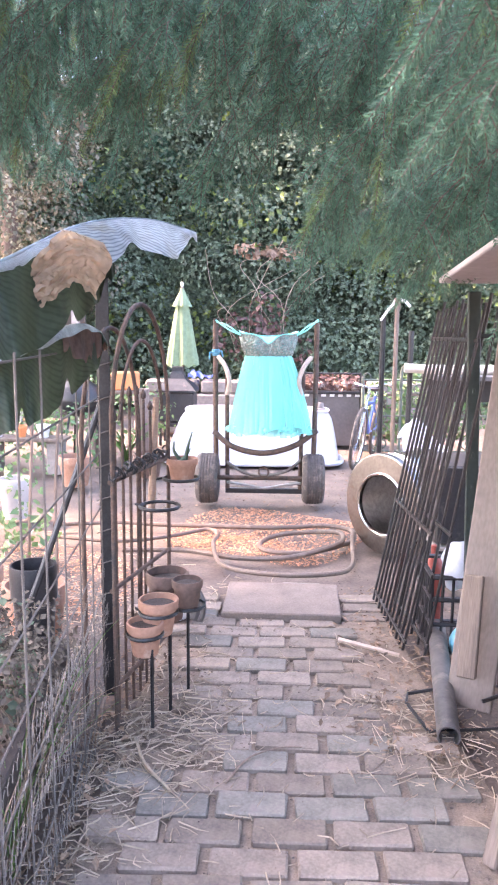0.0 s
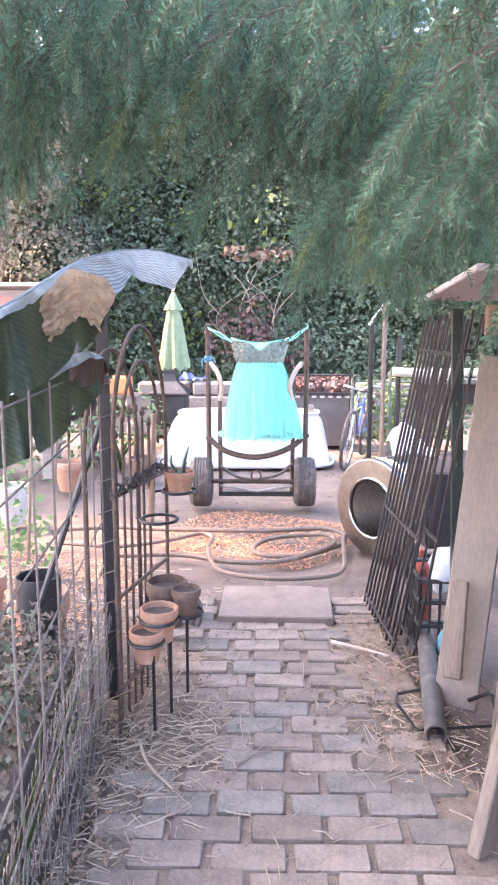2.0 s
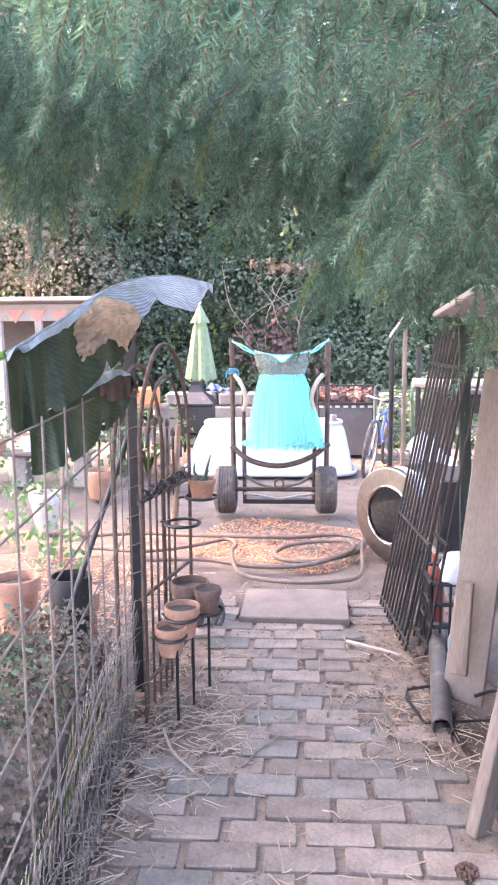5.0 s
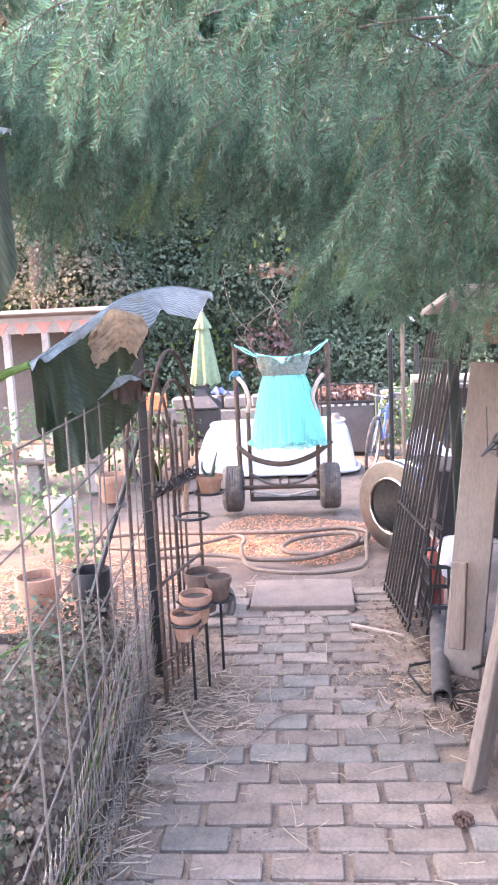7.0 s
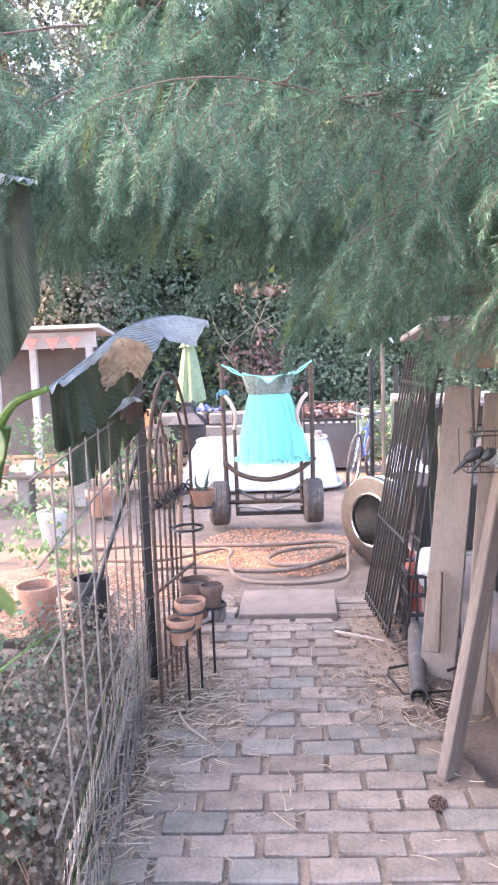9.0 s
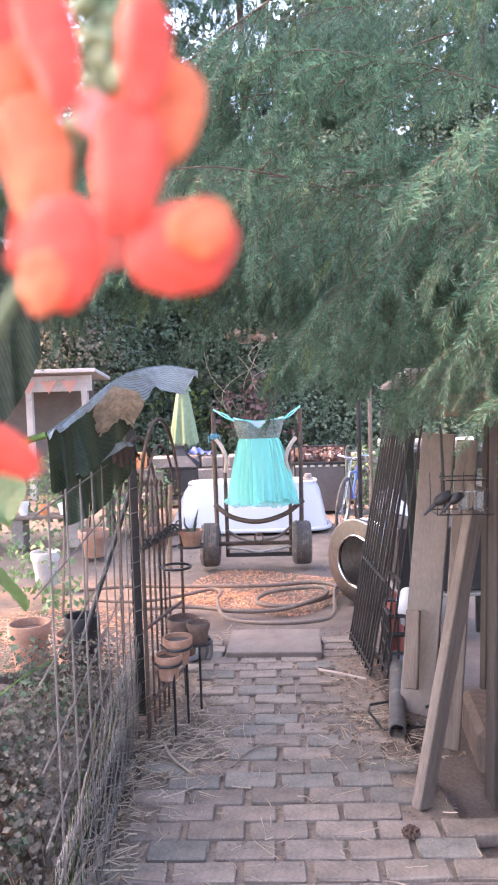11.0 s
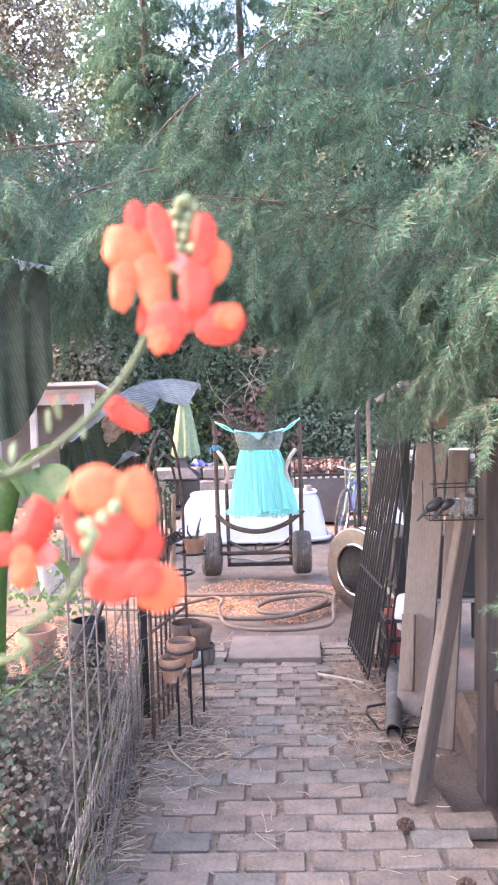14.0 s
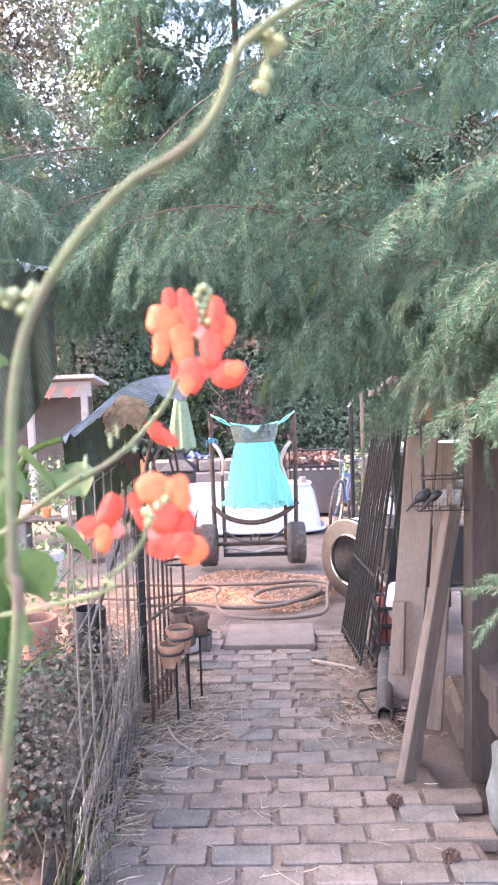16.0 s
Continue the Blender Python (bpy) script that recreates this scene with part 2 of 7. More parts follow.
M["beanleaf"] = mat("bean_leaf", (0.12, 0.21, 0.09), 0.5, scale=30, var=0.25, bump=0.4, trans=0.35)
M["stem"] = mat("bean_stem", (0.085, 0.115, 0.05), 0.7, scale=40, var=0.25, bump=0.2, dirt=(0.10, 0.065, 0.05), dirt_at=0.55)
M["petal"] = mat("scarlet_petal", (0.74, 0.095, 0.055), 0.6, scale=90, var=0.3, bump=0.15, trans=0.35, rand=0.12)
M["petal_pale"] = mat("pale_pink_petal", (0.78, 0.34, 0.28), 0.6, scale=90, var=0.2, bump=0.1, trans=0.4)
M["petal_or"] = mat("orange_petal", (0.85, 0.215, 0.09), 0.6, scale=90, var=0.3, bump=0.15, trans=0.4)
M["budgreen"] = mat("green_bud", (0.27, 0.33, 0.17), 0.6, scale=60, var=0.2, bump=0.2, trans=0.2)
M["white"] = mat("white_paint", (0.76, 0.73, 0.70), 0.6, scale=6, var=0.08, bump=0.1, dirt=(0.56, 0.50, 0.45), dirt_at=0.64)
M["oldwhite"] = mat("faded_white_paint", (0.46, 0.43, 0.41), 0.7, scale=6, var=0.15, bump=0.2, dirt=(0.33, 0.28, 0.25), dirt_at=0.6)
M["paper"] = mat("cream_paper", (0.60, 0.52, 0.43), 0.8, scale=8, var=0.1, bump=0.2)
M["white_plastic"] = mat("white_plastic", (0.72, 0.73, 0.76), 0.35, scale=20, var=0.08, bump=0.2, trans=0.2)
M["blackplastic"] = mat("black_plastic", (0.03, 0.028, 0.03), 0.4, scale=20, var=0.3, bump=0.1)
M["black"] = mat("black_enamel", (0.028, 0.027, 0.029), 0.45, scale=12, var=0.3, bump=0.15, dirt=(0.11, 0.09, 0.08), dirt_at=0.64)
M["darkgrey"] = mat("dark_grey_panel", (0.12, 0.105, 0.10), 0.6, scale=7, var=0.2, bump=0.2)
M["blue"] = mat("blue_paint", (0.09, 0.15, 0.38), 0.35, 0.1, scale=20, var=0.15, bump=0.05)
M["chrome"] = mat("dull_chrome", (0.60, 0.60, 0.62), 0.25, 1.0, scale=20, var=0.15, bump=0.05)
M["verdigris"] = mat("green_iron", (0.11, 0.13, 0.105), 0.7, 0.2, scale=20, var=0.3, bump=0.3)
M["stone"] = mat("stone_wall", (0.24, 0.205, 0.185), 0.9, scale=5, var=0.3, bump=0.8, rand=0.2)
M["orange"] = mat("orange_plastic", (0.75, 0.26, 0.10), 0.5, scale=8, var=0.1, bump=0.05)
M["red"] = mat("red_paint", (0.33, 0.075, 0.055), 0.5, scale=10, var=0.2, bump=0.1)
M["teal"] = mat("blue_ball", (0.08, 0.27, 0.36), 0.35, scale=10, var=0.15, bump=0.05)
M["pink"] = mat("pink_cloth", (0.62, 0.33, 0.28), 0.9, scale=10, var=0.12, bump=0.1)
M["tarp"] = mat("blue_tarp", (0.07, 0.14, 0.47), 0.5, scale=10, var=0.2, bump=0.4)
M["slate"] = mat("grey_green_stone", (0.155, 0.165, 0.155), 0.85, scale=8, var=0.25, bump=0.6)
M["cone"] = mat("pine_cone", (0.10, 0.055, 0.04), 0.85, scale=30, var=0.4, bump=0.4)
M["stick"] = mat("bare_stick", (0.40, 0.32, 0.26), 0.85, scale=20, var=0.2, bump=0.3)
M["pipe"] = mat("black_pipe", (0.085, 0.078, 0.075), 0.55, 0.1, scale=10, var=0.3, bump=0.2, dirt=(0.20, 0.165, 0.14), dirt_at=0.58)


# ---- builders ----
def mesh_of(name, verts, faces, material, smooth=False):
    me = bpy.data.meshes.new(name)
    me.from_pydata([tuple(v) for v in verts], [], [tuple(f) for f in faces])
    for m in (material if isinstance(material, (list, tuple)) else [material]):
        me.materials.append(m)
    if smooth:
        me.polygons.foreach_set("use_smooth", [True] * len(me.polygons))
    me.update()
    return me


def thing(name, loc, label, category, group="", kind=""):
    ob = new(name)
    ob.empty_display_size = 0.05
    ob.location = loc
    return tagged(ob, label, category, group, kind)


def part(name, bm, material, parent, label="", smooth=True):
    """Links a bmesh as one mesh object under a thing or a part, in the thing's own coordinates."""
    bmesh.ops.recalc_face_normals(bm, faces=bm.faces[:])
    me = bpy.data.meshes.new(name)
    bm.to_mesh(me)
    bm.free()
    me.materials.append(material)
    if smooth:
        me.polygons.foreach_set("use_smooth", [True] * len(me.polygons))
        me.set_sharp_from_angle(angle=radians(40))
    ob = new(name, me)
    ob.parent = parent
    return tagged(ob, label)


def single(name, bm, material, loc, label, category, group="", kind="", smooth=True):
    ob = part(name, bm, material, None, label, smooth)
    ob.location = loc
    return tagged(ob, label, category, group, kind)


def box(bm, c, s, rot=None, bevel=0.004):
    r = bmesh.ops.create_cube(bm, size=1.0)
    vs = r["verts"]
    mt = Matrix.Translation(c) @ (rot.to_4x4() if rot else Matrix.Identity(4)) @ Matrix.Diagonal((*s, 1))
    bmesh.ops.transform(bm, matrix=mt, verts=vs)
    if bevel:
        es = list({e for v in vs for e in v.link_edges})
        bmesh.ops.bevel(bm, geom=es, offset=min(bevel, min(s) * 0.3), segments=1, affect="EDGES")
    return bm


def tube(bm, pts, r, n=8, closed=False, taper=None, caps=True):
    """A round bar of radius r along pts; taper: the radius at the far end."""
    pts = [Vector(p) for p in pts]
    k = len(pts)
    rings = []
    side = None
    for i, p in enumerate(pts):
        a = pts[(i - 1) % k] if closed or i > 0 else p
        b = pts[(i + 1) % k] if closed or i < k - 1 else p
        d = (b - a).normalized() if (b - a).length > 1e-9 else Vector((0, 0, 1))
        if side is None:
            side = d.orthogonal().normalized()
        side = (side - d * side.dot(d))
        side = side.normalized() if side.length > 1e-6 else d.orthogonal().normalized()
        up = d.cross(side)
        rr = r if taper is None else r + (taper - r) * i / max(1, k - 1)
        rings.append([bm.verts.new(p + (side * math.cos(2 * math.pi * j / n) + up * math.sin(2 * math.pi * j / n)) * rr) for j in range(n)])
    for i in range(k if closed else k - 1):
        a, b = rings[i], rings[(i + 1) % k]
        for j in range(n):
            bm.faces.new((a[j], a[(j + 1) % n], b[(j + 1) % n], b[j]))
    if caps and not closed:
        bm.faces.new(rings[0])
        bm.faces.new(rings[-1])
    return bm


def arc(c, r, a0, a1, n, axis="z", sy=1.0):
    out = []
    for i in range(n + 1):
        a = radians(a0 + (a1 - a0) * i / n)
        u, v = r * math.cos(a), r * math.sin(a) * sy
        out.append(Vector(c) + (Vector((u, v, 0)) if axis == "z" else Vector((u, 0, v)) if axis == "y" else Vector((0, u, v))))
    return out


def smooth_path(pts, n=8):
    """Catmull-Rom through pts."""
    p = [Vector(q) for q in pts]
    p = [p[0] * 2 - p[1]] + p + [p[-1] * 2 - p[-2]]
    out = []
    for i in range(1, len(p) - 2):
        for j in range(n):
            t = j / n
            a, b, c, d = p[i - 1], p[i], p[i + 1], p[i + 2]
            out.append(0.5 * (2 * b + (c - a) * t + (2 * a - 5 * b + 4 * c - d) * t * t + (3 * b - a - 3 * c + d) * t ** 3))
    out.append(p[-2])
    return out


def lathe(bm, prof, n=24, c=(0, 0, 0), rot=None):
    """Turns a profile of (radius, height) about z."""
    rings = []
    for r, z in prof:
        ring = []
        for j in range(n):
            a = 2 * math.pi * j / n
            v = Vector((r * math.cos(a), r * math.sin(a), z))
            ring.append(bm.verts.new(Vector(c) + (rot @ v if rot else v)))
        rings.append(ring)
    for a, b in zip(rings, rings[1:]):
        for j in range(n):
            bm.faces.new((a[j], a[(j + 1) % n], b[(j + 1) % n], b[j]))
    return bm


def grid_surface(bm, fn, nu, nv, thick=0.0):
    """A sheet fn(u, v), u and v from 0 to 1, with thickness if given."""
    vs = [[bm.verts.new(fn(i / nu, j / nv)) for j in range(nv + 1)] for i in range(nu + 1)]
    fs = [bm.faces.new((vs[i][j], vs[i + 1][j], vs[i + 1][j + 1], vs[i][j + 1])) for i in range(nu) for j in range(nv)]
    if thick:
        bmesh.ops.solidify(bm, geom=fs, thickness=thick)
    return bm


def B():
    return bmesh.new()


rng = np.random.default_rng(7)


# ---- ground and path ----
def ground_height(x, y):
    return 0.03 * noise.noise(Vector((x * 0.5, y * 0.5, 1.7))) - 0.02 + 0.006 * noise.noise(Vector((x * 5, y * 5, 3)))


gv, gf = [], []
xs = [-60, -30, -15, -8] + [-5 + 0.125 * i for i in range(81)] + [8, 15, 30, 60]
ys = [-40, -15, -6] + [-3 + 0.125 * i for i in range(105)] + [14, 20, 35, 80]
for y in ys:
    for x in xs:
        gv.append((x, y, ground_height(x, y) - 0.012))
for j in range(len(ys) - 1):
    for i in range(len(xs) - 1):
        a = j * len(xs) + i
        gf.append((a, a + 1, a + 1 + len(xs), a + len(xs)))
ground = new("ground", mesh_of("ground", gv, gf, M["soil"], True))
tagged(ground, "bare trodden brown soil of a garden yard", "ground", kind="structure")

path = new("pavement", mesh_of("pavement", [(-0.42, 0.6, -0.007), (0.9, 0.6, -0.007), (0.68, 2.3, -0.007), (0.62, 3.2, -0.007), (-0.34, 3.2, -0.007), (-0.36, 2.0, -0.007)],
                               [(0, 1, 2, 3, 4, 5)], M["sand"]))
tagged(path, "brick garden path with sandy joints and scattered straw", "path", kind="structure")

bm = B()
box(bm, (0.145, 3.37, 0.012), (0.525, 0.40, 0.045), Matrix.Rotation(radians(-1.5), 3, "Z"), 0.006)
single("paving_slab", bm, M["slab"], (0, 0, 0), "worn grey-brown rectangular concrete slab lying in the path", "slab")


# ---- hand cart with the dress ----
cart = thing("hand_cart", (0, 5.4, 0), "rusty two-wheeled iron hand cart with pneumatic tyres standing upright", "cart")


def wheel(parent, x, y, rot):
    bm = B()
    prof = [(0.085, -0.05), (0.10, -0.072), (0.135, -0.082), (0.165, -0.072), (0.178, -0.052)]
    for i in range(5):
        z = -0.04 + 0.02 * i
        prof += [(0.183, z - 0.007), (0.183, z + 0.005), (0.177, z + 0.008), (0.177, z + 0.011)]
    prof += [(0.178, 0.062), (0.165, 0.075), (0.135, 0.082), (0.10, 0.072), (0.085, 0.05)]
    r = Matrix.Rotation(radians(rot), 3, "Z") @ Matrix.Rotation(radians(90), 3, "Y")
    lathe(bm, prof, 32, (0, 0, 0), r)
    w = part("wheel", bm, M["rubber"], parent, "dusty black rubber tyre")
    w.location = (x, y, 0.183)
    bm = B()
    lathe(bm, [(0.0, 0.03), (0.03, 0.035), (0.035, 0.02), (0.075, 0.015), (0.088, 0.05), (0.09, -0.05), (0.075, -0.015), (0.03, -0.03), (0, -0.03)], 24, (0, 0, 0), r)
    part("rim", bm, M["tyre_rim"], w)


wheel(cart, -0.388, -0.02, 0)
wheel(cart, 0.376, 0.0, 0)
for x, z0, z1, nm in ((-0.335, 0.18, 1.33, "upright"), (0.385, 0.18, 1.30, "upright"), (-0.25, 0.10, 0.95, "inner_upright"), (0.29, 0.10, 0.95, "inner_upright")):
    bm = B()
    tube(bm, smooth_path([(x * 0.98, 0.02, z0), (x, 0.04, (z0 + z1) / 2), (x * 1.0, 0.03, z1)], 5), 0.019 if nm == "upright" else 0.016, 10)
    part(nm, bm, M["rust"], cart)
bm = B()
tube(bm, smooth_path([(-0.345, 0, 0.52), (-0.2, -0.03, 0.415), (0.02, -0.05, 0.375), (0.24, -0.03, 0.43), (0.40, 0, 0.54)], 8), 0.021, 8)
part("curved_crossbar", bm, M["rust"], cart)
bm = B()
tube(bm, smooth_path([(-0.25, 0, 0.30), (-0.12, -0.02, 0.225), (0.02, -0.03, 0.21), (0.18, -0.02, 0.24), (0.29, 0, 0.32)], 8), 0.012, 8)
part("curved_crossbar", bm, M["galv"], cart)
bm = B()
tube(bm, [(-0.39, 0, 0.185), (0.38, 0, 0.185)], 0.018, 10)
part("axle", bm, M["rust"], cart)
bm = B()
box(bm, (0.02, 0.03, 0.085), (0.56, 0.05, 0.035))
part("base_bar", bm, M["iron"], cart)
bm = B()
tube(bm, arc((0.02, -0.035, 0.235), 0.035, 0, 360, 18, "y")[:-1], 0.008, 6, closed=True)
part("tow_ring", bm, M["rust"], cart)
bm = B()
tube(bm, smooth_path([(-0.25, 0, 0.15), (-0.1, 0, 0.13), (0.02, 0, 0.11), (0.15, 0, 0.13), (0.29, 0, 0.15)], 5), 0.010, 8)
part("brace", bm, M["tyre_rim"], cart)
for s, x in ((1, -0.31), (-1, 0.345)):
    bm = B()
    tube(bm, smooth_path([(x, -0.03, 1.06), (x + 0.05 * s, -0.09, 1.0), (x + 0.085 * s, -0.13, 0.90), (x + 0.07 * s, -0.12, 0.80)], 6), 0.017, 10)
    part("handle", bm, M["stick"], cart, "pale worn wooden handle")
bm = B()
for k in range(4):
    tube(bm, arc((-0.334, 0.03, 1.07 + 0.012 * k), 0.024, 0, 360, 14)[:-1], 0.006, 6, closed=True)
tube(bm, smooth_path([(-0.32, 0.0, 1.08), (-0.29, -0.02, 1.10), (-0.28, -0.02, 1.06)], 5), 0.006, 6)
tube(bm, smooth_path([(-0.345, 0.0, 1.08), (-0.37, -0.02, 1.09), (-0.375, -0.02, 1.04)], 5), 0.006, 6)
part("ribbon", bm, M["teal"], cart, "knotted pale blue ribbon")

dress = thing("dress", (0.045, 5.31, 0.55), "short turquoise tulle dress with silver sequinned bodice hung on the cart", "dress")


def ring_pt(a, hx, hy, z):
    return Vector((hx * math.cos(a), hy * math.sin(a), z))


def skirt(u, v, hx0, hx1, fold, top, low, seed):
    a = 2 * math.pi * u
    e = v ** 0.8
    hx = hx0 + (hx1 - hx0) * e
    hy = 0.055 + 0.11 * e
    q = Vector((math.cos(a), math.sin(a), 0.12 * v + seed))
    f = fold * e * (3.0 * noise.noise(q * 3.0) + 1.6 * noise.noise(q * 8.0) + 0.4 * noise.noise(q * 21.0))
    p = ring_pt(a, hx + f, hy + f, top + (low - top) * v)
    p.x += 0.018 * e
    p.z += 0.012 * v * math.sin(a * 5 + seed)
    return p


for layer, (hx1, fold, low, seed) in enumerate(((0.248, 0.012, 0.03, 0.4), (0.265, 0.012, 0.012, 2.1), (0.281, 0.012, -0.004, 4.0), (0.292, 0.013, -0.012, 6.3))):
    bm = B()
    grid_surface(bm, lambda u, v: skirt(u, v, 0.160, hx1, fold, 0.525, low, seed), 220, 24)
    bmesh.ops.remove_doubles(bm, verts=bm.verts[:], dist=1e-5)
    part("skirt_layer", bm, M["tulle"] if layer < 2 else M["net"], dress)
for hem in range(3):
    bm = B()
    vs = []
    for i in range(360):
        a = 2 * math.pi * i / 360
        base = skirt(i / 360, 1.0, 0.160, 0.268 + 0.012 * hem, 0.012, 0.525, 0.020 - 0.012 * hem, 2.1 + hem)
        wav = Vector((0.016 * math.cos(a * 43 + hem), 0.016 * math.sin(a * 43 + hem), 0.0))
        up = Vector((0, 0, 0.018 + 0.008 * noise.noise(Vector((math.cos(a) * 7, math.sin(a) * 7, hem)))))
        vs.append((bm.verts.new(base + up), bm.verts.new(base + wav - up * (0.6 + 0.5 * math.sin(a * 27 + 2 * hem)))))
    for (a0, a1), (b0, b1) in zip(vs, vs[1:] + vs[:1]):
        bm.faces.new((a0, b0, b1, a1))
    part("ruffle", bm, M["net"] if hem else M["tulle"], dress)
bm = B()
pts = []
for i in range(320):
    a = 2 * math.pi * i / 320
    base = skirt(i / 320, 1.0, 0.160, 0.276, 0.012, 0.525, 0.010, 2.1)
    pts.append(base + Vector((0.013 * math.cos(a * 47 + 2 * math.sin(a * 5)), 0.012 * math.sin(a * 47), 0.017 * math.sin(a * 31 + 3 * math.cos(a * 9)))))
tube(bm, pts, 0.004, 5, closed=True)
part("ruffled_hem", bm, M["tulle"], dress)


def bodice_top(a):
    x = math.cos(a)
    front = math.sin(a) < 0
    return 0.648 + 0.036 * x * x + (0.014 * math.exp(-((abs(x) - 0.5) / 0.25) ** 2) - 0.040 * math.exp(-(x / 0.22) ** 2) if front else 0.010)


def bodice(u, v):
    a = 2 * math.pi * u
    z = 0.515 + (bodice_top(a) - 0.515) * v
    hx = 0.160 + 0.044 * v + 0.006 * math.sin(v * 3)
    bust = 0.022 * math.exp(-((abs(math.cos(a)) - 0.5) / 0.3) ** 2) * math.sin(math.pi * min(1, v * 1.05)) * (math.sin(a) < 0)
    return ring_pt(a, hx, 0.055 + 0.006 * v + bust, z)


bm = B()
grid_surface(bm, bodice, 80, 12)
part("bodice", bm, M["bodice"], dress)
bm = B()
grid_surface(bm, lambda u, v: bodice(0.5 * u, 0.2 + 0.80 * v) * 0.97 + Vector((0, 0, 0.022)), 40, 8)
part("lining", bm, M["lining"], dress, "white satin lining")
sv, sf = [], []
for k in range(1500):
    u = 0.5 + 0.5 * rng.random()
    v = 0.05 + 0.93 * rng.random() ** 0.9
    p = bodice(u, v)
    q = bodice(u + 0.003, v)
    tdir = (q - p).normalized()
    nrm = tdir.cross(Vector((0, 0, 1))).normalized()
    tilt = Vector(rng.normal(0, 0.35, 3))
    nrm = (nrm + tilt).normalized()
    s1 = nrm.orthogonal().normalized()
    s2 = nrm.cross(s1)
    c = p + (p - Vector((0, 0, p.z))).normalized() * 0.003
    r = 0.0035 + 0.0025 * rng.random()
    i0 = len(sv)
    sv += [c + s1 * r * math.cos(1.0472 * j) + s2 * r * math.sin(1.0472 * j) for j in range(6)]
    sf.append(tuple(range(i0, i0 + 6)))
ob = new("sequin_layer", mesh_of("sequin_layer", sv, sf, M["sequin"]))
ob.parent = dress
tagged(ob, "dense silver sequins", kind="stuff")
bm = B()
tube(bm, [bodice(i / 80, 1.0) for i in range(80)], 0.004, 6, closed=True)
part("neckline", bm, M["satin"], dress)
for s, (px, pz) in ((-1, (-0.375, 0.765)), (1, (0.345, 0.775))):
    for dz in (0.0, 0.022):
        bm = B()
        tube(bm, smooth_path([(s * 0.195, -0.02, 0.665), ((s * 0.195 + px) / 2, 0.02, 0.705 + dz), (px, 0.09 + dz, pz - dz * 0.5)], 6), 0.006, 6)
        part("strap", bm, M["satin"], dress)

# ---- overturned bath ----
tub = thing("bathtub", (-0.125, 7.22, 0), "white enamelled bathtub lying upside down on the soil", "bathtub")


def tub_shell(u, v):
    a = 2 * math.pi * u
    ca, sa = math.cos(a), math.sin(a)
    k = 4.0
    d = (abs(ca) ** k + abs(sa) ** k) ** (-1 / k)
    t = min(1.0, v / 0.75)
    rise = math.sin(t * math.pi / 2) ** 0.75
    shrink = 1.0 - 0.09 * t ** 1.5 if v < 0.75 else 0.91 * (1 - (v - 0.75) / 0.25)
    left = 0.15 * t ** 1.2 if ca < 0 else 0.03 * t
    x = 0.835 * ca * d * shrink * (1 - (left if v < 0.75 else (0.15 if ca < 0 else 0.03)) * abs(ca * d))
    z = 0.50 * (1 - (1 - t) ** 1.0) if v < 0.75 else 0.50 + 0.018 * (1 - ((1 - v) / 0.25) ** 2)
    if v < 0.75 and t > 0.8:
        x *= 1 - 0.06 * ((t - 0.8) / 0.2) ** 2
    return Vector((x, 0.35 * sa * d * shrink * (1 - 0.10 * t), z))


bm = B()
grid_surface(bm, tub_shell, 64, 24)
part("shell", bm, M["tub"], tub)
bm = B()
rim = []
for i in range(64):
    a = 2 * math.pi * i / 64
    d = (abs(math.cos(a)) ** 4 + abs(math.sin(a)) ** 4) ** -0.25
    rim.append((0.86 * math.cos(a) * d, 0.37 * math.sin(a) * d, 0.018))
tube(bm, rim, 0.022, 8, closed=True)
part("rolled_rim", bm, M["tub"], tub)
bm = B()
lathe(bm, [(0.0, 0.06), (0.035, 0.06), (0.04, 0.05), (0.04, 0.015), (0.06, 0.01), (0.06, 0)], 16, (0.64, -0.05, 0.505))
part("drain_fitting", bm, M["stone"], tub, "dull brown drain fitting")

# ---- hose ----
hp = [(-1.3, 4.62, 0.02), (-0.9, 4.70, 0.02), (-0.57, 4.66, 0.02), (0.1, 4.64, 0.02), (0.42, 4.71, 0.02), (0.58, 4.60, 0.02), (0.55, 4.35, 0.02), (0.30, 4.12, 0.02),
      (0.08, 4.13, 0.02), (0.02, 4.27, 0.02), (0.12, 4.46, 0.02), (0.34, 4.52, 0.03), (0.50, 4.45, 0.045), (0.47, 4.22, 0.045), (0.2, 4.03, 0.02), (-0.1, 4.0, 0.02), (-0.4, 4.12, 0.02), (-0.75, 4.1, 0.02)]
bm = B()
tube(bm, smooth_path(hp, 10), 0.0145, 8)
single("garden_hose", bm, M["hose"], (0, 0, 0), "long brown rubber garden hose lying in loose loops on soil", "hose")
hp2 = [(-1.2, 4.35, 0.02), (-0.8, 4.28, 0.02), (-0.5, 4.42, 0.02), (-0.32, 4.55, 0.025), (-0.24, 4.45, 0.025), (-0.24, 4.15, 0.05), (-0.16, 3.86, 0.02), (0.10, 3.73, 0.02), (0.40, 3.76, 0.02), (0.52, 3.90, 0.02), (0.55, 4.2, 0.05), (0.60, 4.5, 0.04), (0.8, 4.62, 0.02)]
bm = B()
tube(bm, smooth_path(hp2, 10), 0.013, 8)
single("garden_hose", bm, M["hose"], (0, 0, 0), "second brown hose trailing in a wide curve on soil", "hose")

